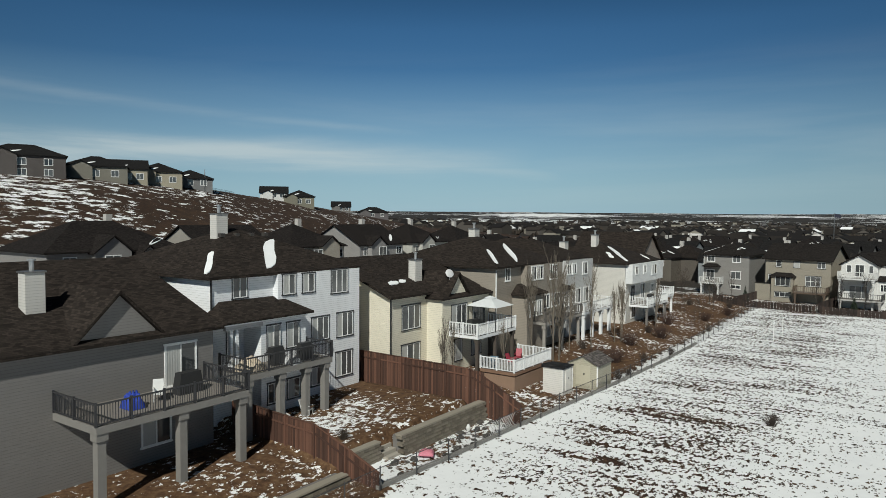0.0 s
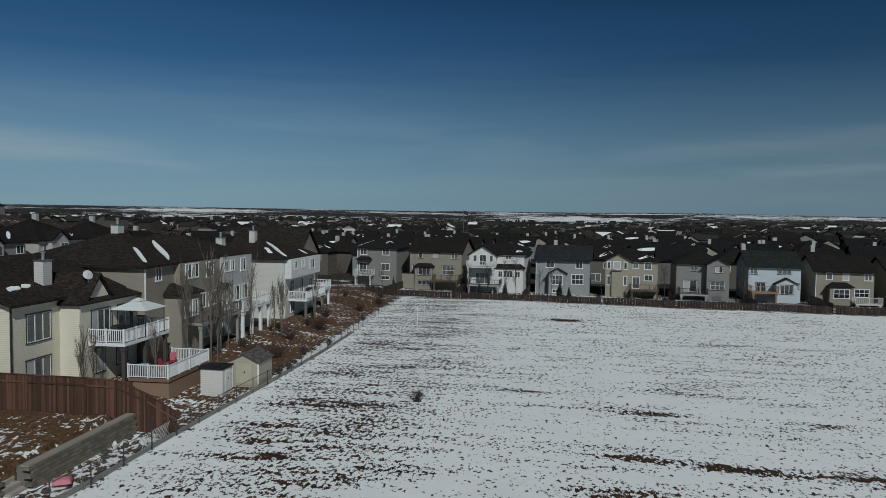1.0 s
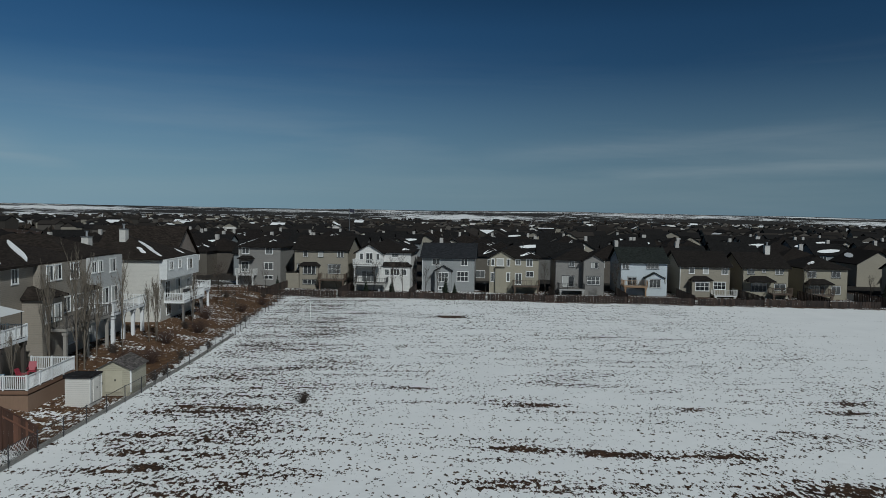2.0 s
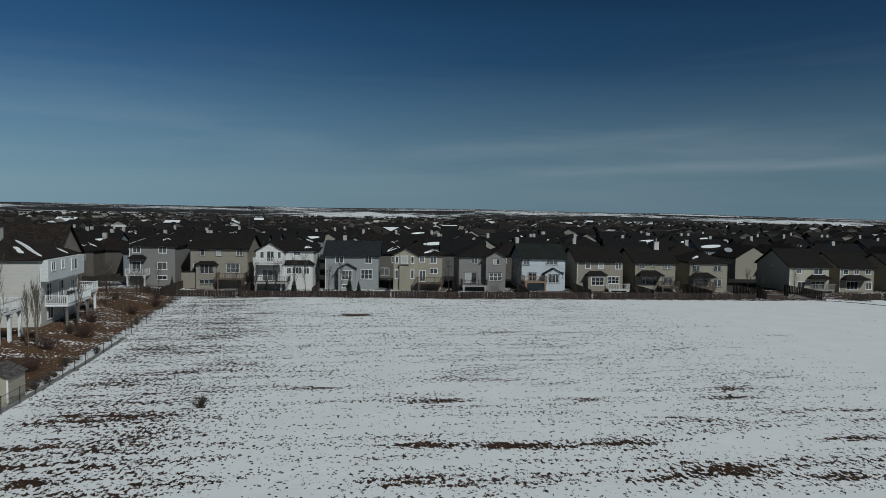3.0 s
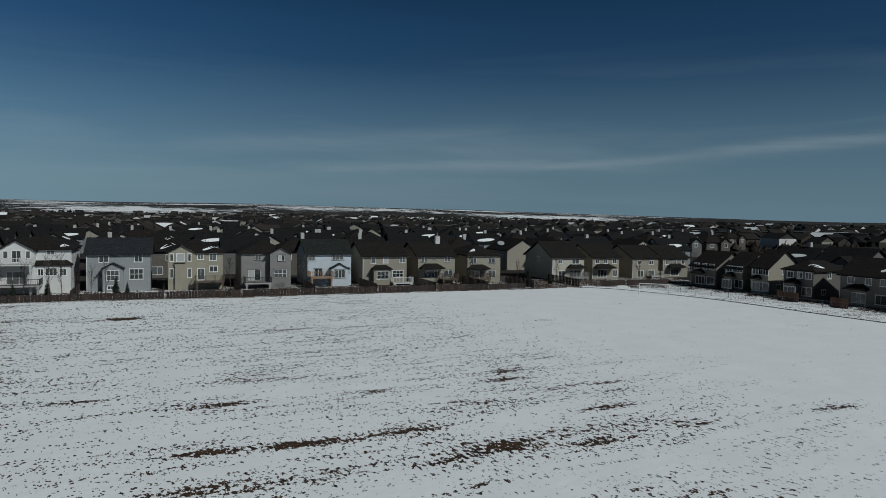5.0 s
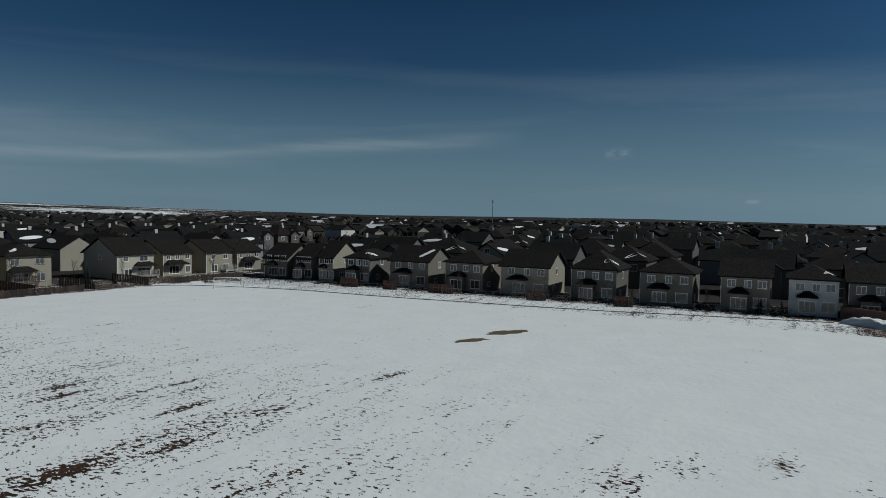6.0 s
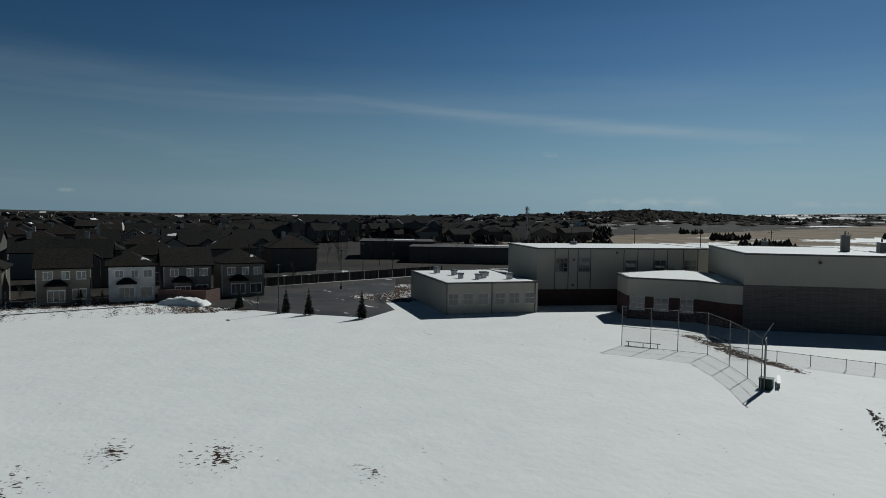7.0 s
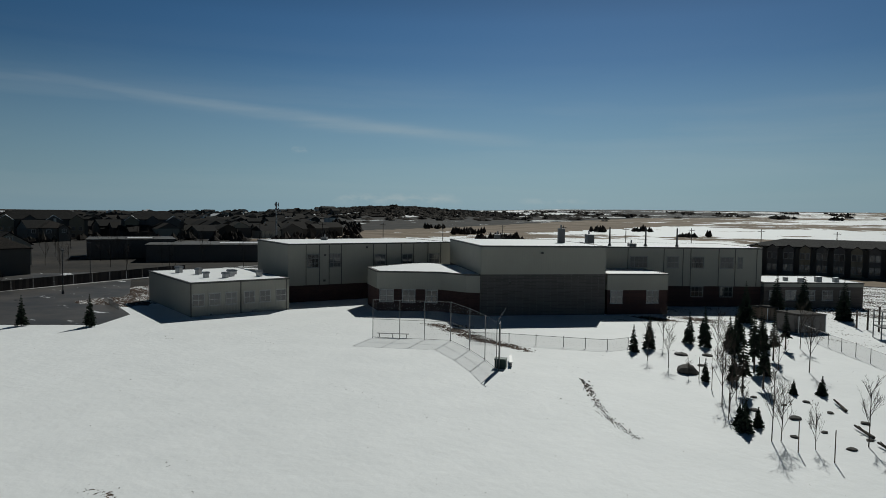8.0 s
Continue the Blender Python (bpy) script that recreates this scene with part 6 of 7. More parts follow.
en = thing("bin_enclosure", turned(111.8, -7.0, 0, -129), "dark brick refuse enclosure with open top", "enclosure")
for x0, y0, x1, y1 in ((0, 0, 8.2, .3), (0, .3, .3, 4), (7.9, .3, 8.2, 4), (.3, 3.7, 7.9, 4)):
    part("wall", Geo().box(x0, y0, -.2, x1, y1, 1.85), brickwork((.12, .07, .06)), en)
sn = draped(106.3, -10.3, -.05, -125, 7.5, 2.6, 1.3, (.8, .82, .85), "ploughed heap of lumpy snow by the enclosure", "snow_heap", 9)
sn.data.materials.clear()
sn.data.materials.append(snow_mat())
for x, y, h in ((92.6, -21.0, 6.6), (118, -38, 7), (140, -50, 7)):
    lp = thing("street_lamp", turned(x, y), "slim dark car park lamp post", "street lamp", "car park lamps")
    part("post", Geo().tube((0, 0, -.2), (0, 0, h), .09, .06, 8).tube((0, 0, -.1), (0, 0, .6), .2, .2, 8), paint((.05, .05, .05), .5, "steel"), lp)
    for s in (-1, 1):
        part("lamp_head", Geo().box(s * .25 - .3, -.14, h - .08, s * .25 + .3, .14, h + .08), paint((.05, .05, .05), .5, "steel"), lp)
for k in range(2):
    rk = thing("bike_rack", turned(95 + 5 * k, -37.5 - 1.2 * k, 0, -8), "grey looped bicycle rack in the snow", "bike rack", "bike racks")
    for j in range(9):
        part("loop", Geo().tube((j * .6, 0, -.05), (j * .6, 0, .8), .025, .025, 5).tube((j * .6, 0, .8), (j * .6 + .3, 0, .8), .025, .025, 5).tube((j * .6 + .3, 0, .8), (j * .6 + .3, 0, -.05), .025, .025, 5), metal((.3, .3, .3)), rk)


# ---- trees ----
BARK = Nodes("bark", .95)
BARK.color(BARK.mix(BARK.noise(4, 6), (.022, .018, .015), (.075, .062, .05)))
PALEBARK = Nodes("poplar_bark", .9)
PALEBARK.color(PALEBARK.mix(PALEBARK.noise(3, 6), (.075, .062, .048), (.19, .16, .125)))
TWIG = Nodes("twigs", .95)
TWIG.color(TWIG.mix(TWIG.random(), (.04, .03, .024), (.085, .065, .05)))
REDTWIG = Nodes("red_twigs", .95)
REDTWIG.color(REDTWIG.mix(REDTWIG.noise(2, 3), (.035, .02, .016), (.085, .05, .038)))
NEEDLE = Nodes("spruce_needles", .95)
NEEDLE.color(NEEDLE.mix(NEEDLE.noise(2, 5), (.008, .014, .008), (.03, .045, .024)))


def bare_tree(seed, h, spread, upright, label, bark, category="tree", twigs=3):
    """Tapered trunk, limbs and fine twigs without leaves."""
    random.seed(seed)
    t = thing("tree", turned(0, 0), label, category)
    trunk, crown = Geo(), Geo()

    def grow(a, d, ln, r, depth):
        b = a + d * ln
        (trunk if depth < 2 else crown).tube(a, b, r, r * .62, 6 if depth < 1 else 4 if depth < 2 else 3)
        if depth >= twigs:
            return
        for _ in range(5 if depth else 13):
            f = random.uniform(.25, 1.0)
            az = random.uniform(0, 2 * math.pi)
            side = Vector((math.cos(az), math.sin(az), 0))
            nd = (d * upright + side * spread + Vector((0, 0, .25))).normalized()
            grow(a + d * ln * f, nd, ln * random.uniform(.32, .5) * (1.25 - .6 * f if depth == 0 else 1), max(r * .42, .005), depth + 1)

    a, d = Vector((0, 0, -.2)), Vector((0, 0, 1))
    grow(a, (d + Vector((random.uniform(-.05, .05), random.uniform(-.05, .05), 0))).normalized(), h * .8, h * .006 + .012, 0)
    part("trunk", trunk, bark.m, t)
    part("crown", crown, bark.m if bark is PALEBARK else TWIG.m, t)
    return t


def spruce(seed, h, label, low=.25, wide=.23):
    random.seed(seed)
    t = thing("spruce", turned(0, 0), label, "conifer")
    part("trunk", Geo().tube((0, 0, -.2), (0, 0, h * .97), .03 * h ** .5 + .03, .01, 7), BARK.m, t)
    g = Geo()
    z = low
    while z < h:
        k = (1 - z / h)
        R = max(.08, h * wide * k ** .85)
        for _ in range(int(9 + 10 * k)):
            az = random.uniform(0, 2 * math.pi)
            r = R * random.uniform(.55, 1.12)
            o = Vector((math.cos(az), math.sin(az), 0))
            s = Vector((-o.y, o.x, 0))
            wd = r * random.uniform(.16, .28)
            base, tip = Vector((0, 0, z + .1 * random.random())), o * r + Vector((0, 0, z - r * random.uniform(.05, .35)))
            midp = o * r * .6 + Vector((0, 0, z - r * .08))
            g.poly(base, midp - s * wd, tip, midp + s * wd + Vector((0, 0, .04)))
            g.poly(base + Vector((0, 0, .05)), midp + Vector((0, 0, wd * .8)), tip, midp - Vector((0, 0, wd)))
            for _ in range(3):
                q = base.lerp(tip, random.uniform(.4, .95))
                e = s * random.choice((-1, 1)) * wd * 1.6 + o * wd * .8
                g.poly(q, q + e * .6 + Vector((0, 0, .05)), q + e - Vector((0, 0, .06)))
        z += h * .035 + .05
    part("crown", g, NEEDLE.m, t)
    return t


def shrub(seed, h, r, n, label, mat):
    random.seed(seed)
    t = thing("shrub", turned(0, 0), label, "shrub")
    g = Geo()
    for _ in range(n):
        az, k = random.uniform(0, 2 * math.pi), random.uniform(.1, 1)
        o = Vector((math.cos(az) * r * k, math.sin(az) * r * k, h * random.uniform(.55, 1) * (1.1 - .4 * k)))
        a = Vector((math.cos(az) * r * .2 * k, math.sin(az) * r * .2 * k, -.1))
        midp = a.lerp(o, .5) + Vector((random.uniform(-.1, .1), random.uniform(-.1, .1), .1 * h))
        g.tube(a, midp, .018, .012, 3).tube(midp, o, .012, .005, 3)
        for _ in range(3):
            e = midp.lerp(o, random.random())
            g.tube(e, e + Vector((random.uniform(-.25, .25) * r, random.uniform(-.25, .25) * r, random.uniform(0, .3) * h)), .008, .004, 3)
    part("crown", g, mat.m, t)
    return t


def put_copies(proto, spots):
    """Copies of a thing at spots of x, y, size, the first one takes the thing itself."""
    for j, (x, y, s) in enumerate(spots):
        m = turned(x, y, float(land(x, y)), (j * 77) % 360)
        if j == 0:
            proto.matrix_basis = m @ Matrix.Diagonal((s, s, s, 1))
            tagged(proto, group=proto["category"] + "s")
        else:
            o = copy_thing(proto, m)
            o.scale = (s, s, s)


# columnar poplars by the near houses
put_copies(bare_tree(11, 7.5, .28, 1.0, "tall narrow leafless poplar beside a house", PALEBARK), [(-30.6, 44.0, .72), (-30.9, 45.6, .66), (-27.2, 56.5, 1.4), (-28.4, 60.5, 1.3), (-27.5, 66.0, 1.2)])
put_copies(bare_tree(12, 7.5, .22, 1.0, "tall narrow leafless poplar beside a house", PALEBARK), [(-30.3, 43.3, .7), (-28.6, 50.0, .7), (-28.8, 55.4, 1.4), (-27.6, 58.6, 1.3), (-28.8, 63.5, 1.15), (-26.6, 72.1, 1.05), (-27.0, 71.3, .95), (-26.8, 73.0, 1.0), (-26.6, 84, .9)])
put_copies(bare_tree(13, 5.5, .75, .8, "spreading leafless garden tree with dark twigs", BARK), [(-27.5, 100, 1.2), (-29, 104, 1.1), (-25.5, 108, .9), (-31, 98.5, 1.2), (-24.5, 96, .8), (-27, 112, 1.0), (-33, 118, 1.1), (-23.8, 91, .6)])
q0 = FN * 120
far_trees = [(s, o) for s, o in ((-40.2, 119), (-27.0, 118), (-24, 118.5), (-20.5, 117.5), (-17.2, 118), (-15.5, 119), (-13.6, 121), (-11.5, 118), (-9.5, 119), (9.5, 121), (22, 121), (54.5, 122), (66, 124), (73, 120), (92, 118), (99, 120), (107, 119), (112, 118))]
put_copies(bare_tree(14, 6.5, .45, .95, "leafless garden tree behind the far houses", BARK), [((FU * s + FN * o).x, (FU * s + FN * o).y, .75 + .08 * (j % 6)) for j, (s, o) in enumerate(far_trees)])
put_copies(spruce(21, 3.0, "small dark spruce in a back garden"), [((FU * s + FN * o).x, (FU * s + FN * o).y, k) for s, o, k in ((-22.0, 118.5, 1.0), (-17.5, 119, 1.05), (-8.2, 122, 1.1), (-6.5, 121, .8), (-39, 122, .9), (67.5, 122, 1.2), (72, 121, .8))])
put_copies(shrub(31, 1.7, 1.5, 130, "reddish leafless bush in a garden", REDTWIG), [(-24.8, 61.0, 1.1), (-24.0, 63.5, .9), (-25.6, 72.0, .9), (-24.5, 79.5, 1.0), (-26.4, 88.5, 1.0), (-24.0, 97.5, .8), (-23, 106, .8)])
put_copies(shrub(32, 1.0, .7, 80, "low leafless brown bush in a garden bed", TWIG), [(-24.8, 33.5, .6), (-24.9, 36.0, .6), (-26.6, 28.2, .7), (-21.4, 57.5, .9), (-21.0, 59, .8), (-22, 66, .9), (-28, 65, 1.0), (-20.8, 71, .8), (-26.3, 80.5, 1.0), (-21.5, 89, 1.0), (-24.5, 114, 1.2), (-29, 108, 1.2)])
# a dark leafless clump out on the field
put_copies(shrub(33, .9, .75, 75, "dark flattened tuft of brush standing in the snow", TWIG), [(-7.9, 50.6, 1.0)])
# by the car park
put_copies(spruce(22, 3.3, "dark young spruce at the edge of the car park"), [(100.0, -17.1, 1.0), (93.3, -22.2, 1.05), (89.7, -24.4, 1.1), (83.8, -29.8, 1.15), (110.5, 3.5, .75), (111, .5, .7)])
put_copies(bare_tree(15, 4.2, .4, .9, "thin leafless sapling at the field's edge", BARK), [(97, -19.0, .8), (110, 10.5, .9), (109.8, 52, 1.0), (109.5, 30, 1.0), (110, 22, .8), (121, -30, 1.2), (126, -26, 1.2)])
# school garden
put_copies(spruce(23, 3.4, "dark young spruce in the school's tree garden"), [(32.7, -63.8, .85), (32.2, -66.2, 1.05), (30.6, -72.4, 1.05), (30.5, -76.4, 1.1), (22.5, -56.8, .6), (28.5, -71.5, 1.0), (26.3, -72.5, 1.05), (24.8, -70.0, .95), (23.6, -74.5, 1.1), (27.2, -77.5, 1.2), (19.6, -62.5, .9), (20.8, -58.5, .8)])
put_copies(spruce(24, 1.9, "low bushy dark pine in the school's tree garden", .12, .34), [(15.9, -57.8, .62), (14.2, -59.1, .8), (15.3, -45.4, 1.1), (16.0, -46.4, .8), (15.0, -47.0, .7)])
put_copies(spruce(26, 5.6, "dark young pine with a bare lower trunk in snow", 1.7, .17), [(23.7, -66.7, .85), (18.9, -55.2, .95), (20.7, -63.2, .95), (18.2, -57.9, .9), (21.2, -70.0, .9), (23.3, -72.8, .85), (22.4, -68.0, 1.0), (22.0, -76.5, .85)])
put_copies(spruce(25, 6.5, "tall dark spruce by the school's east wing"), [(29.5, -98, 1.0), (27.5, -103, .95), (22.8, -104, .9), (31.5, -92, .85)])
put_copies(bare_tree(16, 5.2, .55, .9, "leafless young ash with fine twigs in the snow", BARK), [(13.4, -44.6, .95), (8.8, -47.8, .85), (18.7, -50.5, .95), (20.0, -54.0, .9), (22.6, -61.5, .9), (29.8, -61.0, .75), (27.0, -59.5, .8), (25.2, -66.5, .95), (7.0, -56, .8), (17.2, -67.0, 1.1), (21, -78, 1.0), (31.5, -68.0, .9)])
put_copies(bare_tree(17, 4.0, .5, .9, "leafless young ash with fine twigs in the snow", BARK), [(11.0, -44.9, .75), (13.0, -45.1, .95), (17.6, -49.0, .9), (18.4, -52.5, 1.1), (24.0, -57.0, .5), (19.5, -66.0, 1.1), (5.5, -51, .8), (16.4, -48.0, .7)])
random.seed(8)
rock(24.9, -58.8, .95, "large dark boulder half buried in snow", k=1, flat=1.2)
rock(28.6, -66.0, .7, "long flat dark boulder in snow", k=0, flat=.5)
rock(26.6, -67.5, .6, "long flat dark boulder in snow", k=2, flat=.5)
for j, (x, y) in enumerate(((12.6, -46.5), (9.0, -49.2), (11.5, -48.9), (13.8, -50.8), (16.5, -50.8), (10.0, -53), (12.4, -54.1), (8.2, -56.5), (15.4, -53.9), (6.2, -51.5), (9.4, -46.5), (14.5, -56), (19.5, -57), (21.5, -60), (23.0, -64), (25.2, -62.5), (7.4, -52.6), (17.8, -54.5))):
    rock(x, y, random.uniform(.24, .46), "dark flat boulder showing through the snow", k=j, a=random.uniform(0, 360), flat=.7)
for j, (x, y, a, ln) in enumerate(((9.6, -50.5, -50, 2.2), (12.3, -56.3, -60, 2.6), (7.9, -47.9, -45, 1.5))):
    lg = thing("log", turned(x, y, .12, a), "fallen grey log lying in the snow", "log", "logs")
    part("trunk", Geo().tube((-ln / 2, 0, 0), (ln / 2, 0, .1), .11, .07, 8), BARK.m, lg)
    part("stub", Geo().tube((0, 0, .05), (.2, .25, .35), .05, .03, 5), BARK.m, lg)
for j, (x, y) in enumerate(((11.6, -43.6), (9.6, -43.3), (17.0, -47.2), (23.2, -57.2), (21.0, -54.4))):
    sk = thing("stake", turned(x, y, 0), "thin wooden tree stake standing in snow", "stake", "tree stakes")
    part("pole", Geo().tube((0, 0, -.2), (0, 0, 1.9), .035, .03, 5), wood((.12, .09, .07)), sk)
# trampled track in the snow
random.seed(12)
tr = Geo()
for j in range(260):
    f = random.random()
    x, y = np.interp(f, (0, .6, 1), (30.1, 23.6, 19.4)) + random.gauss(0, .16), np.interp(f, (0, .6, 1), (-49.8, -42.0, -38.8)) + random.gauss(0, .16)
    s = random.uniform(.02, .055) * (1.2 - .6 * f)
    tr.prism([(x - s, y - s * .5, -.05), (x + s, y - s * .6, -.05), (x + s * .7, y + s * .6, -.05), (x - s * .8, y + s * .5, -.05)], [(x - s, y - s * .5, .075), (x + s, y - s * .6, .07), (x + s * .7, y + s * .6, .075), (x - s * .8, y + s * .5, .07)])
m = tr.mesh("trampled_track")
m.materials.append(mud.m)
tagged(new("trampled_track", m), "line of muddy footprints across the snow", "footprints", "", "stuff")


# ---- the town behind ----
def plain_house(x, y, z, a, W, D, e, label, col, roof, p, roofcol, wins, group, gables=(), snow=(), chim=False):
    """A house seen from far: walls, roof and windows with panes."""
    h = thing("house", turned(x, y, z, a), label, "house", group)
    wall, top = Geo(), Geo()
    kind = {"hip": "", "gx": "x", "gy": "y"}[roof]
    body(wall, 0, 0, W, D, -1.5, e, kind, p)
    if roof == "hip":
        hip_roof(top, 0, 0, W, D, e + .1, p, .45)
    else:
        gable_roof(top, 0, 0, W, D, e, p, .4, kind)
    for u0, u1, z0, fwd, gp in gables:
        part("gable_wall", body(Geo(), u0, -fwd, u1, 4, -1.5, z0, "y", gp), siding(col), h)
        gr = Geo()
        gable_roof(gr, u0, -fwd, u1, 4, z0, gp, .35, "y")
        gm = gr.mesh("gable_roof")
        roof_uv(gm)
        part("gable_roof", gm, shingle(roofcol), h)
    part("wall", wall, siding(col), h)
    rm = top.mesh("roof")
    roof_uv(rm)
    r = part("roof", rm, shingle(roofcol), h)
    for face, u, zz, w, hh, yy in wins:
        key = (w, hh)
        if key not in _plain:
            b = .1
            g = Geo().box(-w / 2 - b, -.06, -b, w / 2 + b, 0, 0).box(-w / 2 - b, -.06, hh, w / 2 + b, 0, hh + b).box(-w / 2 - b, -.06, 0, -w / 2, 0, hh).box(w / 2, -.06, 0, w / 2 + b, 0, hh).box(-.04, -.055, 0, .04, 0, hh)
            _plain[key] = (g.mesh("window_frame"), Geo().box(-w / 2, -.03, 0, w / 2, -.004, hh).mesh("pane"))
        f = part("window", _plain[key][0], paint(WHITE, .45, "trim"), h, "", on_face(face, u, zz, W, -yy if face == "f" else D if face == "b" else 0))
        part("pane", _plain[key][1], glass_dark(), f)
    for x0, y0, x1, y1, wd in snow:
        ax = Vector((x1 - x0, y1 - y0, 0)).normalized()
        ol = []
        for j in range(10):
            t = 2 * math.pi * j / 10
            q = Vector(((x0 + x1) / 2, (y0 + y1) / 2, 0)) + ax * math.cos(t) * math.hypot(x1 - x0, y1 - y0) / 2 + Vector((-ax.y, ax.x, 0)) * math.sin(t) * wd / 2
            zq = e + .12 + p * (min(q.x + .45, W + .45 - q.x, q.y + .45, D + .45 - q.y)) if roof == "hip" else e + .22 + p * (min(q.y, D - q.y) if roof == "gx" else min(q.x, W - q.x))
            ol.append((q.x, q.y, zq))
        part("snow_patch", Geo().prism([(a0, b0, c0 - .08) for a0, b0, c0 in ol], [(a0, b0, c0 + .05) for a0, b0, c0 in ol]), snow_mat(), r)
    if chim:
        part("chimney", Geo().box(W * .6, D * .5, e, W * .6 + .8, D * .5 + .8, e + p * D * .5 + 1.2), siding((.5, .48, .45)), h)
    return h


_plain = {}
R1, R2, R3 = (.015, .0125, .0115), (.0125, .012, .012), (.018, .0145, .0125)
PROTO = [
    plain_house(0, 0, 0, 0, 9.5, 11, 5.6, "brown-roofed two-storey house in the estate", (.13, .115, .095), "hip", .55, R1, (("f", 2.4, 3.7, 1.4, 1.2, 0), ("f", 7.0, 3.7, 1.4, 1.2, 0), ("f", 4.6, .9, 2.0, 1.5, 0)), "estate houses", snow=((5.2, .2, 8.8, 3.2, .8),)),
    plain_house(0, 0, 0, 0, 10, 10, 5.4, "grey gabled two-storey house in the estate", (.14, .135, .125), "gx", .6, R2, (("f", 2.2, 3.6, 1.4, 1.2, 0), ("f", 6.0, 3.9, 1.4, 1.2, 1.2), ("r", 5, 3.6, 1.4, 1.2, 0)), "estate houses", gables=((4.2, 8.4, 5.4, 1.2, .65),)),
    plain_house(0, 0, 0, 0, 9, 11, 5.2, "cream gabled house in the estate", (.34, .31, .25), "gy", .6, R1, (("f", 2.6, 3.6, 1.4, 1.2, 0), ("f", 6.4, 3.6, 1.4, 1.2, 0), ("f", 4.5, 6.0, 1.0, .9, 0)), "estate houses", snow=((6.4, 1.0, 7.4, 6.0, 1.2),)),
    plain_house(0, 0, 0, 0, 10.5, 10, 5.5, "taupe hip-roofed house in the estate", (.11, .095, .08), "hip", .5, R3, (("f", 2.4, 3.6, 1.6, 1.2, 0), ("f", 7.6, 3.8, 1.4, 1.2, 1.0)), "estate houses", gables=((5.6, 9.6, 5.5, 1.0, .7),), chim=True),
    plain_house(0, 0, 0, 0, 9, 10, 5.3, "pale blue-grey house with snow on its roof", (.24, .255, .26), "gx", .55, R2, (("f", 2.2, 3.6, 1.4, 1.2, 0), ("f", 6.6, 3.6, 1.4, 1.2, 0)), "estate houses", snow=((1.0, 1.0, 7.5, 1.8, 1.4),), chim=True),
]
rng = random.Random(77)
used = set()
spots = []
for o in (150, 165, 192, 207, 236, 251, 282, 297, 330):
    for k in range(60):
        s = -125 + k * 13.2 + rng.uniform(-1.5, 1.5)
        if s > 60 + (o - 150) * 1.3 + 70 or rng.random() < .1 or 64 < s < 76:
            continue
        q = FU * s + FN * o
        if q.x < -60 and q.y < 150:
            continue
        spots.append((q.x, q.y, FA + (0 if (o in (150, 192, 236, 282, 330)) else 180) + rng.uniform(-3, 3)))
for x in (136, 166, 180, 212, 226, 262, 300):
    for k in range(12):
        y = 100 - k * 13 + rng.uniform(-1.5, 1.5)
        if rng.random() < .1 or (x < 150 and y < -12):
            continue
        spots.append((x, y, -90 + (0 if x in (136, 180, 226) else 180) + rng.uniform(-4, 4)))
for k in range(26):
    spots.append((rng.uniform(-66, -125), rng.uniform(175, 400), rng.uniform(0, 360)))
for k in range(26):
    spots.append((290 + rng.uniform(0, 150), -40 - rng.uniform(0, 150), rng.uniform(-100, -80)))
spots.sort(key=lambda q: math.hypot(q[0], q[1]))
for j, (x, y, a) in enumerate(spots[:255]):
    pr = PROTO[rng.randrange(5)]
    m = turned(x, y, float(land(x, y)) - .2 - max(0, (y - 160)) * .006, a)
    if id(pr) not in used:
        used.add(id(pr))
        pr.matrix_basis = m
    else:
        copy_thing(pr, m)

# the street behind the near row, and the houses on the hill
for y, W, roof, col, gab in ((37, 17, "hip", (.24, .23, .22), ((5, 9.5, 5.2, 1.0, .8), (9.8, 13.2, 4.4, 1.6, .8))), (58, 12, "gx", (.3, .28, .25), ()), (73, 12, "hip", (.4, .36, .3), ((6, 10, 5.4, 1, .7),)), (89, 12, "gx", (.28, .27, .26), ((2, 6, 5.2, 1, .7),)), (104, 12, "hip", (.45, .44, .4), ((2, 6, 5.4, 1, .7),)), (120, 12, "hip", (.5, .48, .42), ((6, 10, 5.2, 1, .8),)), (136, 11, "gx", (.3, .28, .25), ())):
    plain_house(-80, y, float(land(-80, y)) + .3, 90, W, 12, 5.2, "dark-roofed house across the street with front gables", col, roof, .55, R1,
                tuple(("f", u, zz, 1.4, 1.2, 0) for u in (W * .15, W * .9) for zz in (1.0, 3.4)) + (("f", W * .42, 3.3, 1.8, 1.4, gab[0][3] if gab else 0),), "houses across the street", gab, snow=((W * .75, .5, W * .95, 2.5, .6),), chim=True)
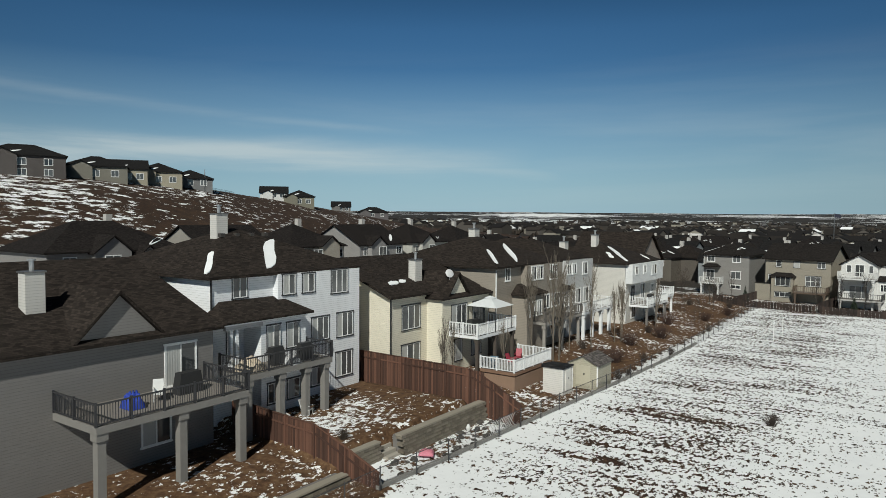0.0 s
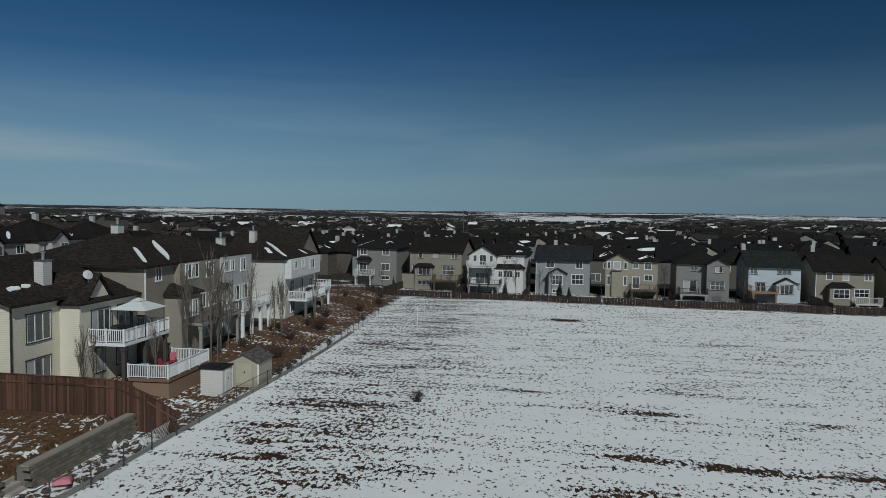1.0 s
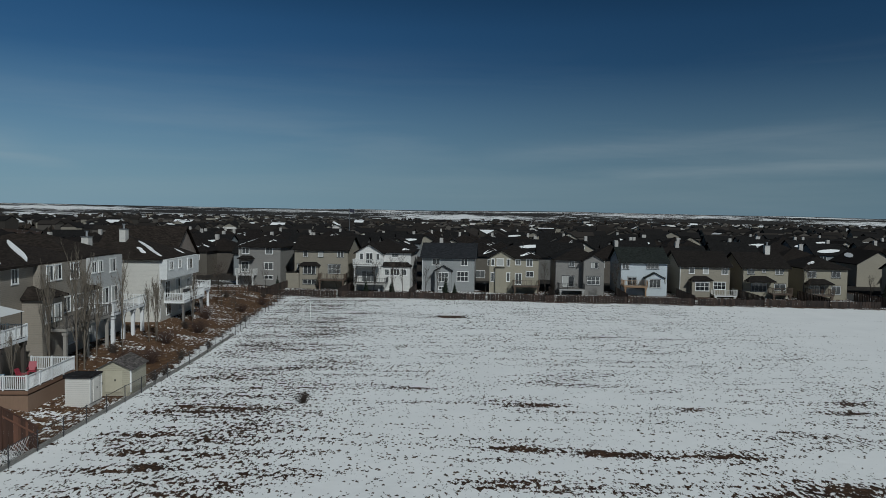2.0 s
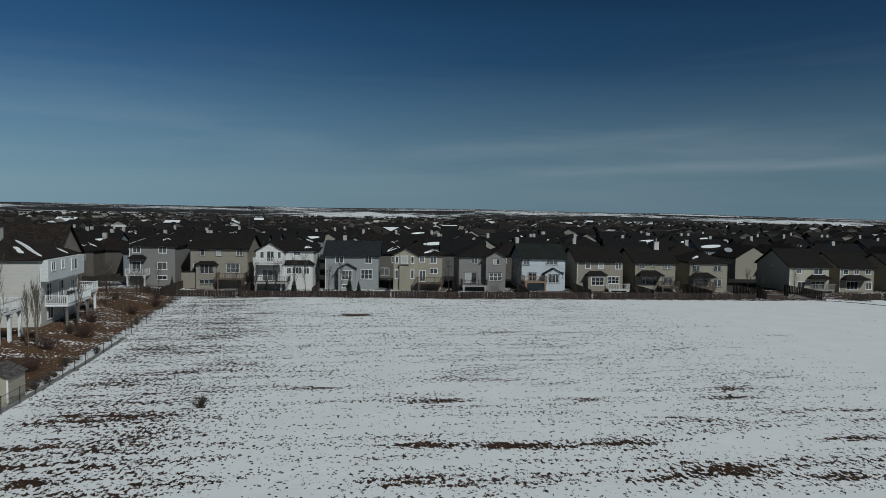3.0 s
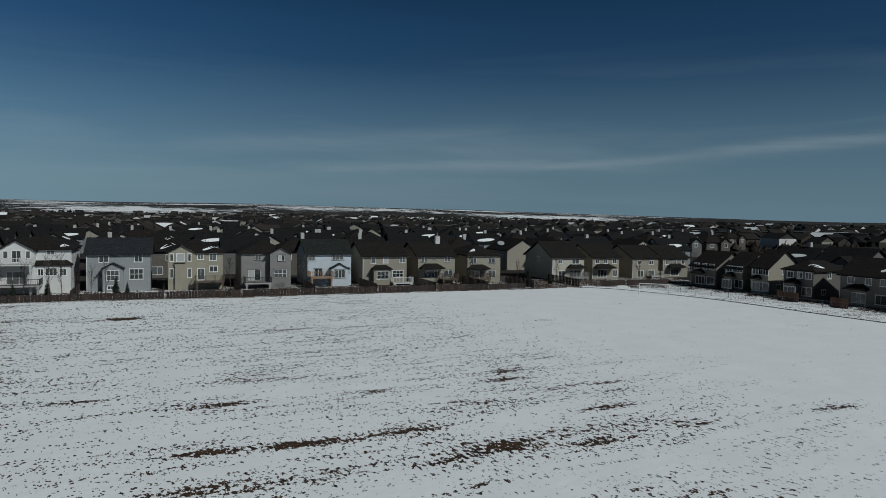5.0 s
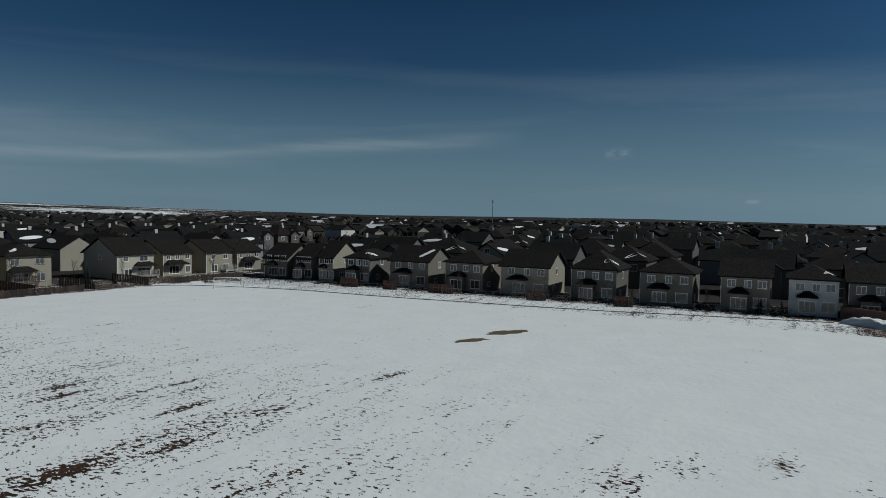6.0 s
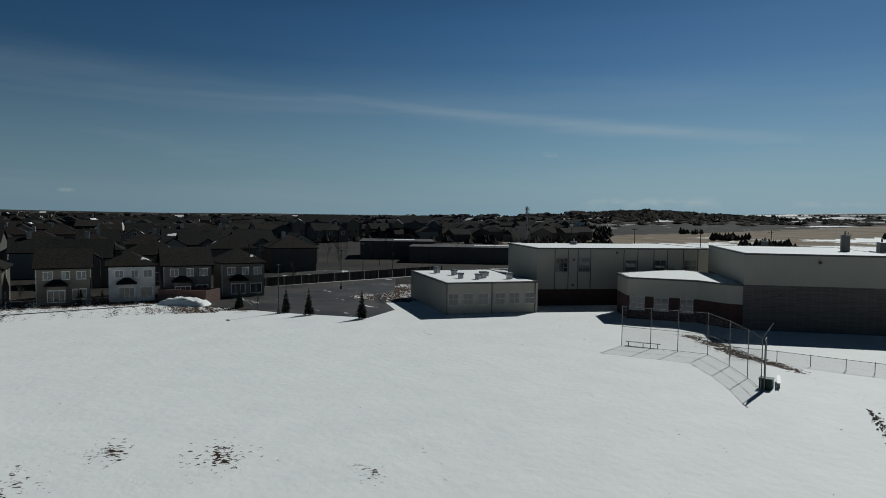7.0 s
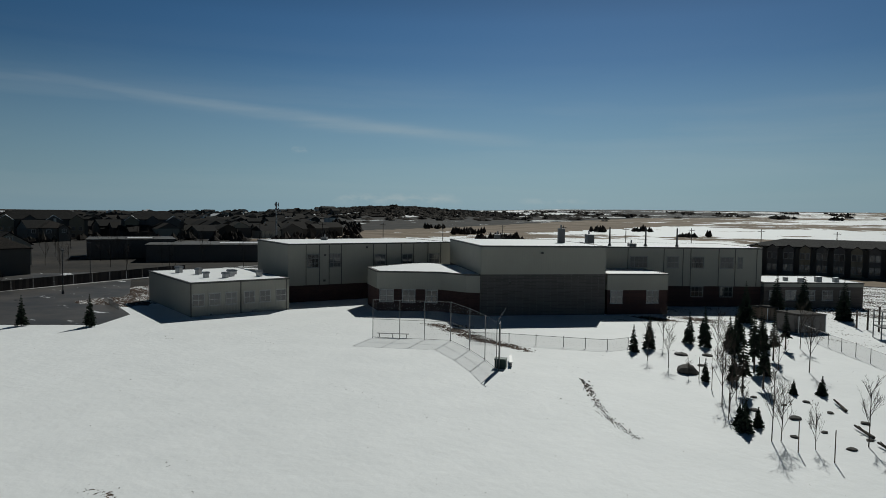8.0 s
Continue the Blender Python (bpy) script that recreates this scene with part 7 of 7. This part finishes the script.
for px_az, r, W, e, col, roof in ((-66.6, 176, 17, 4.8, (.06, .05, .045), "hip"), (-61.9, 186, 14, 3.6, (.16, .15, .12), "hip"), (-59.7, 192, 9, 3.8, (.3, .27, .2), "gx"), (-57.6, 198, 12, 3.9, (.3, .27, .2), "hip"), (-55.3, 205, 12, 3.0, (.14, .14, .14), "hip"), (-48.9, 262, 10, 2.8, (.6, .6, .58), "gx"), (-46.9, 258, 11, 3.6, (.16, .15, .11), "hip"), (-40.9, 350, 16, 3.2, (.1, .09, .09), "hip"), (-43.5, 330, 9, 3, (.14, .13, .12), "gx")):
    a = radians(px_az)
    x, y = r * math.sin(a), r * math.cos(a)
    hh = plain_house(x, y, float(land(x, y)), 0, W, 12, e, "dark-roofed house on the crest of the hill", col, roof, .42, R2, tuple(("f", W * f, z, 1.6, 1.4, 0) for f in (.2, .5, .8) for z in ((.4, 2.7) if e > 4.2 else (1.2,))), "hilltop houses", ((W * .1, W * .45, e, .8, .5),), snow=((W * .3, .5, W * .5, 2.2, .6),))
    hh.matrix_basis = turned(x, y, float(land(x, y)) - .3, -px_az) @ turned(-W / 2, 0)
rail_pts = [(r * math.sin(radians(a)), r * math.cos(radians(a))) for a, r in ((-54.2, 205), (-53, 212), (-52, 218))]
chain_fence(rail_pts, 1.3, "dark fence on the crest of the hill", 2.5)
mast = thing("radio_mast", turned(rail_pts[0][0], rail_pts[0][1], float(land(*rail_pts[0]))), "thin lattice radio mast on the hill", "mast")
for j in range(3):
    part("leg", Geo().tube((.25 * math.cos(j * 2.1), .25 * math.sin(j * 2.1), -.2), (.15 * math.cos(j * 2.1), .15 * math.sin(j * 2.1), 5.5), .035, .03, 5), metal((.3, .3, .3)), mast)
part("antenna", Geo().tube((0, 0, 4.6), (0, 0, 6.2), .1, .1, 6), metal((.4, .4, .4)), mast)

# ---- landmarks ----
fp = thing("flagpole", turned(-32.5, 355, 0), "tall flagpole with a dark flag over the estate", "flagpole")
part("pole", Geo().tube((0, 0, -.3), (0, 0, 17.5), .22, .12, 8), metal((.25, .25, .25)), fp)
part("flag", Geo().prism([(0, -.03, 15.6), (2.6, -.03, 15.2), (2.6, .03, 15.2), (0, .03, 15.6)], [(0, -.03, 17.4), (2.6, -.03, 16.8), (2.6, .03, 16.8), (0, .03, 17.4)]), paint((.03, .03, .05), .8, "flag"), fp)


def cell_tower(az, r, h, label):
    x, y = r * math.sin(radians(az)), r * math.cos(radians(az))
    t = thing("cell_tower", turned(x, y, float(land(x, y))), label, "cell tower", "cell towers")
    part("mast", Geo().tube((0, 0, -.5), (0, 0, h), .5, .3, 8), metal((.3, .3, .3), .6), t)
    for z in (h - 1.2, h - 3.6):
        for j in range(3):
            a = j * 2.094
            part("antenna", Geo().tube((.9 * math.cos(a), .9 * math.sin(a), z - 1), (.9 * math.cos(a), .9 * math.sin(a), z + .8), .22, .22, 6), metal((.35, .35, .35), .6), t)
        part("ring", Geo().tube((0, 0, z - .1), (0, 0, z + .1), .95, .95, 10), metal((.25, .25, .25), .6), t)


cell_tower(123.3, 330, 17.4, "grey monopole cell tower behind the school")
cell_tower(67.3, 900, 34, "thin dark tower on the horizon")


def apartments(az, r, W, h, label, units, pitch=.5):
    x, y = r * math.sin(radians(az)), r * math.cos(radians(az))
    b = thing("apartment_building", turned(x, y, float(land(x, y)), -az) @ turned(-W / 2, 0), label, "apartments", "apartment blocks")
    part("wall", Geo().box(0, 0, -2, W, 14, h), siding((.06, .055, .05)), b)
    g = Geo()
    hip_roof(g, 0, 0, W, 14, h + .1, pitch, .5)
    rm = g.mesh("roof")
    roof_uv(rm)
    part("roof", rm, shingle(R2), b)
    for k in range(units):
        u = W * (k + .5) / units
        g = Geo()
        w2 = W / units * .33
        gable_roof(g, u - w2, -1.2, u + w2, 7, h - .4, .7, .3, "y")
        gm = g.mesh("gable_roof")
        roof_uv(gm)
        part("gable_roof", gm, snow_mat() if k % 2 == 0 and pitch > .3 else shingle(R2), b, "snow-covered gable" if k % 2 == 0 and pitch > .3 else "")
        part("projection", body(Geo(), u - w2, -1.2, u + w2, 1, -2, h - .4, "y", .7), siding((.08, .075, .07) if k % 3 else (.2, .165, .11)), b)
        for fl in range(int(h // 2.9)):
            for s in (-.5, .5):
                f = part("window", Geo().box(-min(.7, w2 * .42), -.06, -.1, min(.7, w2 * .42), 0, 1.5), paint((.3, .29, .27), .45, "trim"), b, "", turned(u + s * w2, -1.2, .9 + fl * 2.9))
                part("pane", Geo().box(-min(.6, w2 * .36), -.08, 0, min(.6, w2 * .36), -.061, 1.4), glass_dark(), f)
    return b


apartments(106.6, 330, 34, 8.5, "dark apartment block with snowy gables", 4)
apartments(114.0, 335, 26, 8.5, "dark apartment block with snowy gables", 3)
apartments(168.3, 185, 46, 6.6, "row of dark gabled townhouses behind the school", 13, .22)
apartments(181, 205, 30, 6.6, "row of dark gabled townhouses behind the school", 8, .22)
# low shops and halls beyond the car park
for az, r, W, h in ((119.5, 190, 40, 4.2), (112.5, 205, 22, 5.0), (47.0, 430, 60, 6.0), (52, 520, 45, 5), (58, 480, 40, 6)):
    x, y = r * math.sin(radians(az)), r * math.cos(radians(az))
    b = thing("low_hall", turned(x, y, float(land(x, y)), -az) @ turned(-W / 2, 0), "long dark flat-roofed hall with patches of snow", "hall", "low halls")
    part("wall", Geo().box(0, 0, -1, W, 18, h), siding((.09, .075, .065)), b)
    part("roof", Geo().box(-.3, -.3, h, W + .3, 18.3, h + .25), paint((.05, .048, .046), .8, "roofing"), b)
    part("roof_snow", Geo().box(W * .45, 9, h + .25, W * .75, 13, h + .3), snow_mat(), b)

# ---- far estate, woods and poles: too small to pick apart ----
def island_mat(name, *stops):
    n = Nodes(name, .9)
    r = n.t.nodes.new("ShaderNodeNewGeometry").outputs["Random Per Island"]
    n.color(n.ramp(r, *stops))
    n.t.nodes[-1].color_ramp.interpolation = "CONSTANT"
    n.b.inputs["Specular IOR Level"].default_value = 0.1
    return n.m


def scatter_houses():
    w, t = Geo(), Geo()
    rg = random.Random(5)
    for _ in range(2100):
        az = rg.uniform(-48, 128)
        r = 330 * (4.5 ** rg.random())
        x, y = r * math.sin(radians(az)), r * math.cos(radians(az))
        if x < -100 and y < 420 or (r < 350 and az < 100):
            continue
        z = float(land(x, y)) - .3
        W, D, e = rg.uniform(8, 13), rg.uniform(8, 11), rg.uniform(3.6, 5.4)
        a = FA + rg.choice((0, 90)) + rg.uniform(-10, 10)
        m = turned(x, y, z, a)
        h = e + D * .27
        c = [(-W / 2, -D / 2), (W / 2, -D / 2), (W / 2, D / 2), (-W / 2, D / 2)]
        w.prism([m @ Vector((*q, -1)) for q in c], [m @ Vector((*q, e)) for q in c])
        o = .4
        t.poly(*[m @ Vector(q) for q in ((-W / 2 - o, -D / 2 - o, e), (W / 2 + o, -D / 2 - o, e), (W / 2 + o, 0, h), (-W / 2 - o, 0, h))])
        t.poly(*[m @ Vector(q) for q in ((W / 2 + o, D / 2 + o, e), (-W / 2 - o, D / 2 + o, e), (-W / 2 - o, 0, h), (W / 2 + o, 0, h))])
        w.poly(*[m @ Vector(q) for q in ((-W / 2, -D / 2, e), (-W / 2, 0, h), (-W / 2, D / 2, e))])
        w.poly(*[m @ Vector(q) for q in ((W / 2, -D / 2, e), (W / 2, D / 2, e), (W / 2, 0, h))])
    for g, name, label, mat in ((w, "distant_houses", "far rooftop estate stretching to the horizon", island_mat("far_walls", (0, (.05, .045, .04)), (.45, (.1, .09, .08)), (.8, (.26, .24, .2)), (.94, (.6, .58, .55)))), (t, "distant_roofs", "far dark roofs with patches of snow", island_mat("far_roofs", (0, (.016, .015, .015)), (.45, (.024, .021, .019)), (.8, (.036, .031, .028)), (.95, (.75, .76, .77))))):
        m = g.mesh(name)
        m.materials.append(mat)
        tagged(new(name, m), label, "houses", "", "stuff")


scatter_houses()


def scatter_trees():
    g = Geo()
    rg = random.Random(9)

    def clump(x, y, h, w):
        z = float(land(x, y)) - .3
        n = 5
        a0 = rg.uniform(0, 6)
        for k in range(3):
            ox, oy, hh = rg.uniform(-w, w) * .5, rg.uniform(-w, w) * .5, h * rg.uniform(.6, 1.0)
            low = [(x + ox + w * .45 * math.cos(a0 + 6.28 * j / n) * rg.uniform(.6, 1.2), y + oy + w * .45 * math.sin(a0 + 6.28 * j / n) * rg.uniform(.6, 1.2), z + hh * rg.uniform(.2, .4)) for j in range(n)]
            tip = (x + ox, y + oy, z + hh)
            for j in range(n):
                g.poly(low[j], low[(j + 1) % n], tip)
                g.poly(low[(j + 1) % n], low[j], (x + ox, y + oy, z))

    for _ in range(8500):
        az = rg.uniform(-50, 130)
        r = 145 * (11.0 ** rg.random())
        x, y = r * math.sin(radians(az)), r * math.cos(radians(az))
        if x < -80 and y < 420 or (x < 122 and y < 150) or r < 300:
            continue
        k = 1 + r / 900
        clump(x, y, rg.uniform(2.6, 5.8), rg.uniform(2, 4.5) * k)
    for _ in range(1500):
        x, y = rg.gauss(760, 120), rg.gauss(-690, 70)
        clump(x, y, rg.uniform(2.5, 5), rg.uniform(6, 14))
    for _ in range(700):
        az, r = rg.uniform(126, 178), rg.uniform(900, 2300)
        k = math.sin(az * 1.7) + math.sin(az * .6 + r * .004)
        if k < .35:
            continue
        clump(r * math.sin(radians(az)), r * math.cos(radians(az)), rg.uniform(3.5, 7), rg.uniform(8, 16))
    for az, r in ((138.5, 420), (139.6, 425), (141.3, 330), (142.2, 332), (143, 335), (136.5, 520), (150, 480), (153, 500), (157, 420)):
        for _ in range(6):
            clump(r * math.sin(radians(az)) + rg.gauss(0, 4), r * math.cos(radians(az)) + rg.gauss(0, 4), rg.uniform(3, 6), 4)
    m = g.mesh("distant_woods")
    n = Nodes("far_woods", .95)
    rr = n.t.nodes.new("ShaderNodeNewGeometry").outputs["Random Per Island"]
    n.color(n.mix(rr, (.016, .014, .012), (.055, .044, .036)))
    n.b.inputs["Specular IOR Level"].default_value = 0.1
    m.materials.append(n.m)
    tagged(new("distant_woods", m), "far bare woods and garden trees", "woods", "", "stuff")


scatter_trees()
rt = random.Random(31)
yard = []
while len(yard) < 120:
    az, r = rt.uniform(-30, 122), rt.uniform(138, 300)
    x, y = r * math.sin(radians(az)), r * math.cos(radians(az))
    if (y > 146 - .118 * x or x > 124) and not (x > 118 and y < -10 and x < 140):
        yard.append((x, y, rt.uniform(.9, 1.35)))
while len(yard) < 175:
    az, r = rt.uniform(94, 123), rt.uniform(150, 290)
    yard.append((r * math.sin(radians(az)), r * math.cos(radians(az)), rt.uniform(.8, 1.25)))
put_copies(bare_tree(18, 6.5, .5, .9, "leafless street tree among the estate houses", BARK, twigs=2), yard)
# power poles along the road beyond the school
for k in range(12):
    az, r = 122 + k * 5.0, 240 + 6 * (k % 3)
    x, y = r * math.sin(radians(az)), r * math.cos(radians(az))
    pp = thing("power_pole", turned(x, y, float(land(x, y)), -az), "thin wooden power pole beside a road", "power pole", "power poles")
    part("pole", Geo().tube((0, 0, -.3), (0, 0, 9.5), .16, .11, 6), wood((.07, .055, .045)), pp)
    part("crossarm", Geo().box(-1.1, -.06, 8.7, 1.1, .06, 8.85), wood((.07, .055, .045)), pp)
road_pts = [(r * math.sin(radians(az)), r * math.cos(radians(az))) for az, r in ((112, 262), (120, 245), (130, 236), (140, 232), (150, 232), (160, 236), (170, 245), (180, 262))]
strip(smooth_line(road_pts, 6), 9, "road", "dark wet road beyond the school", path_mat.m, .06)
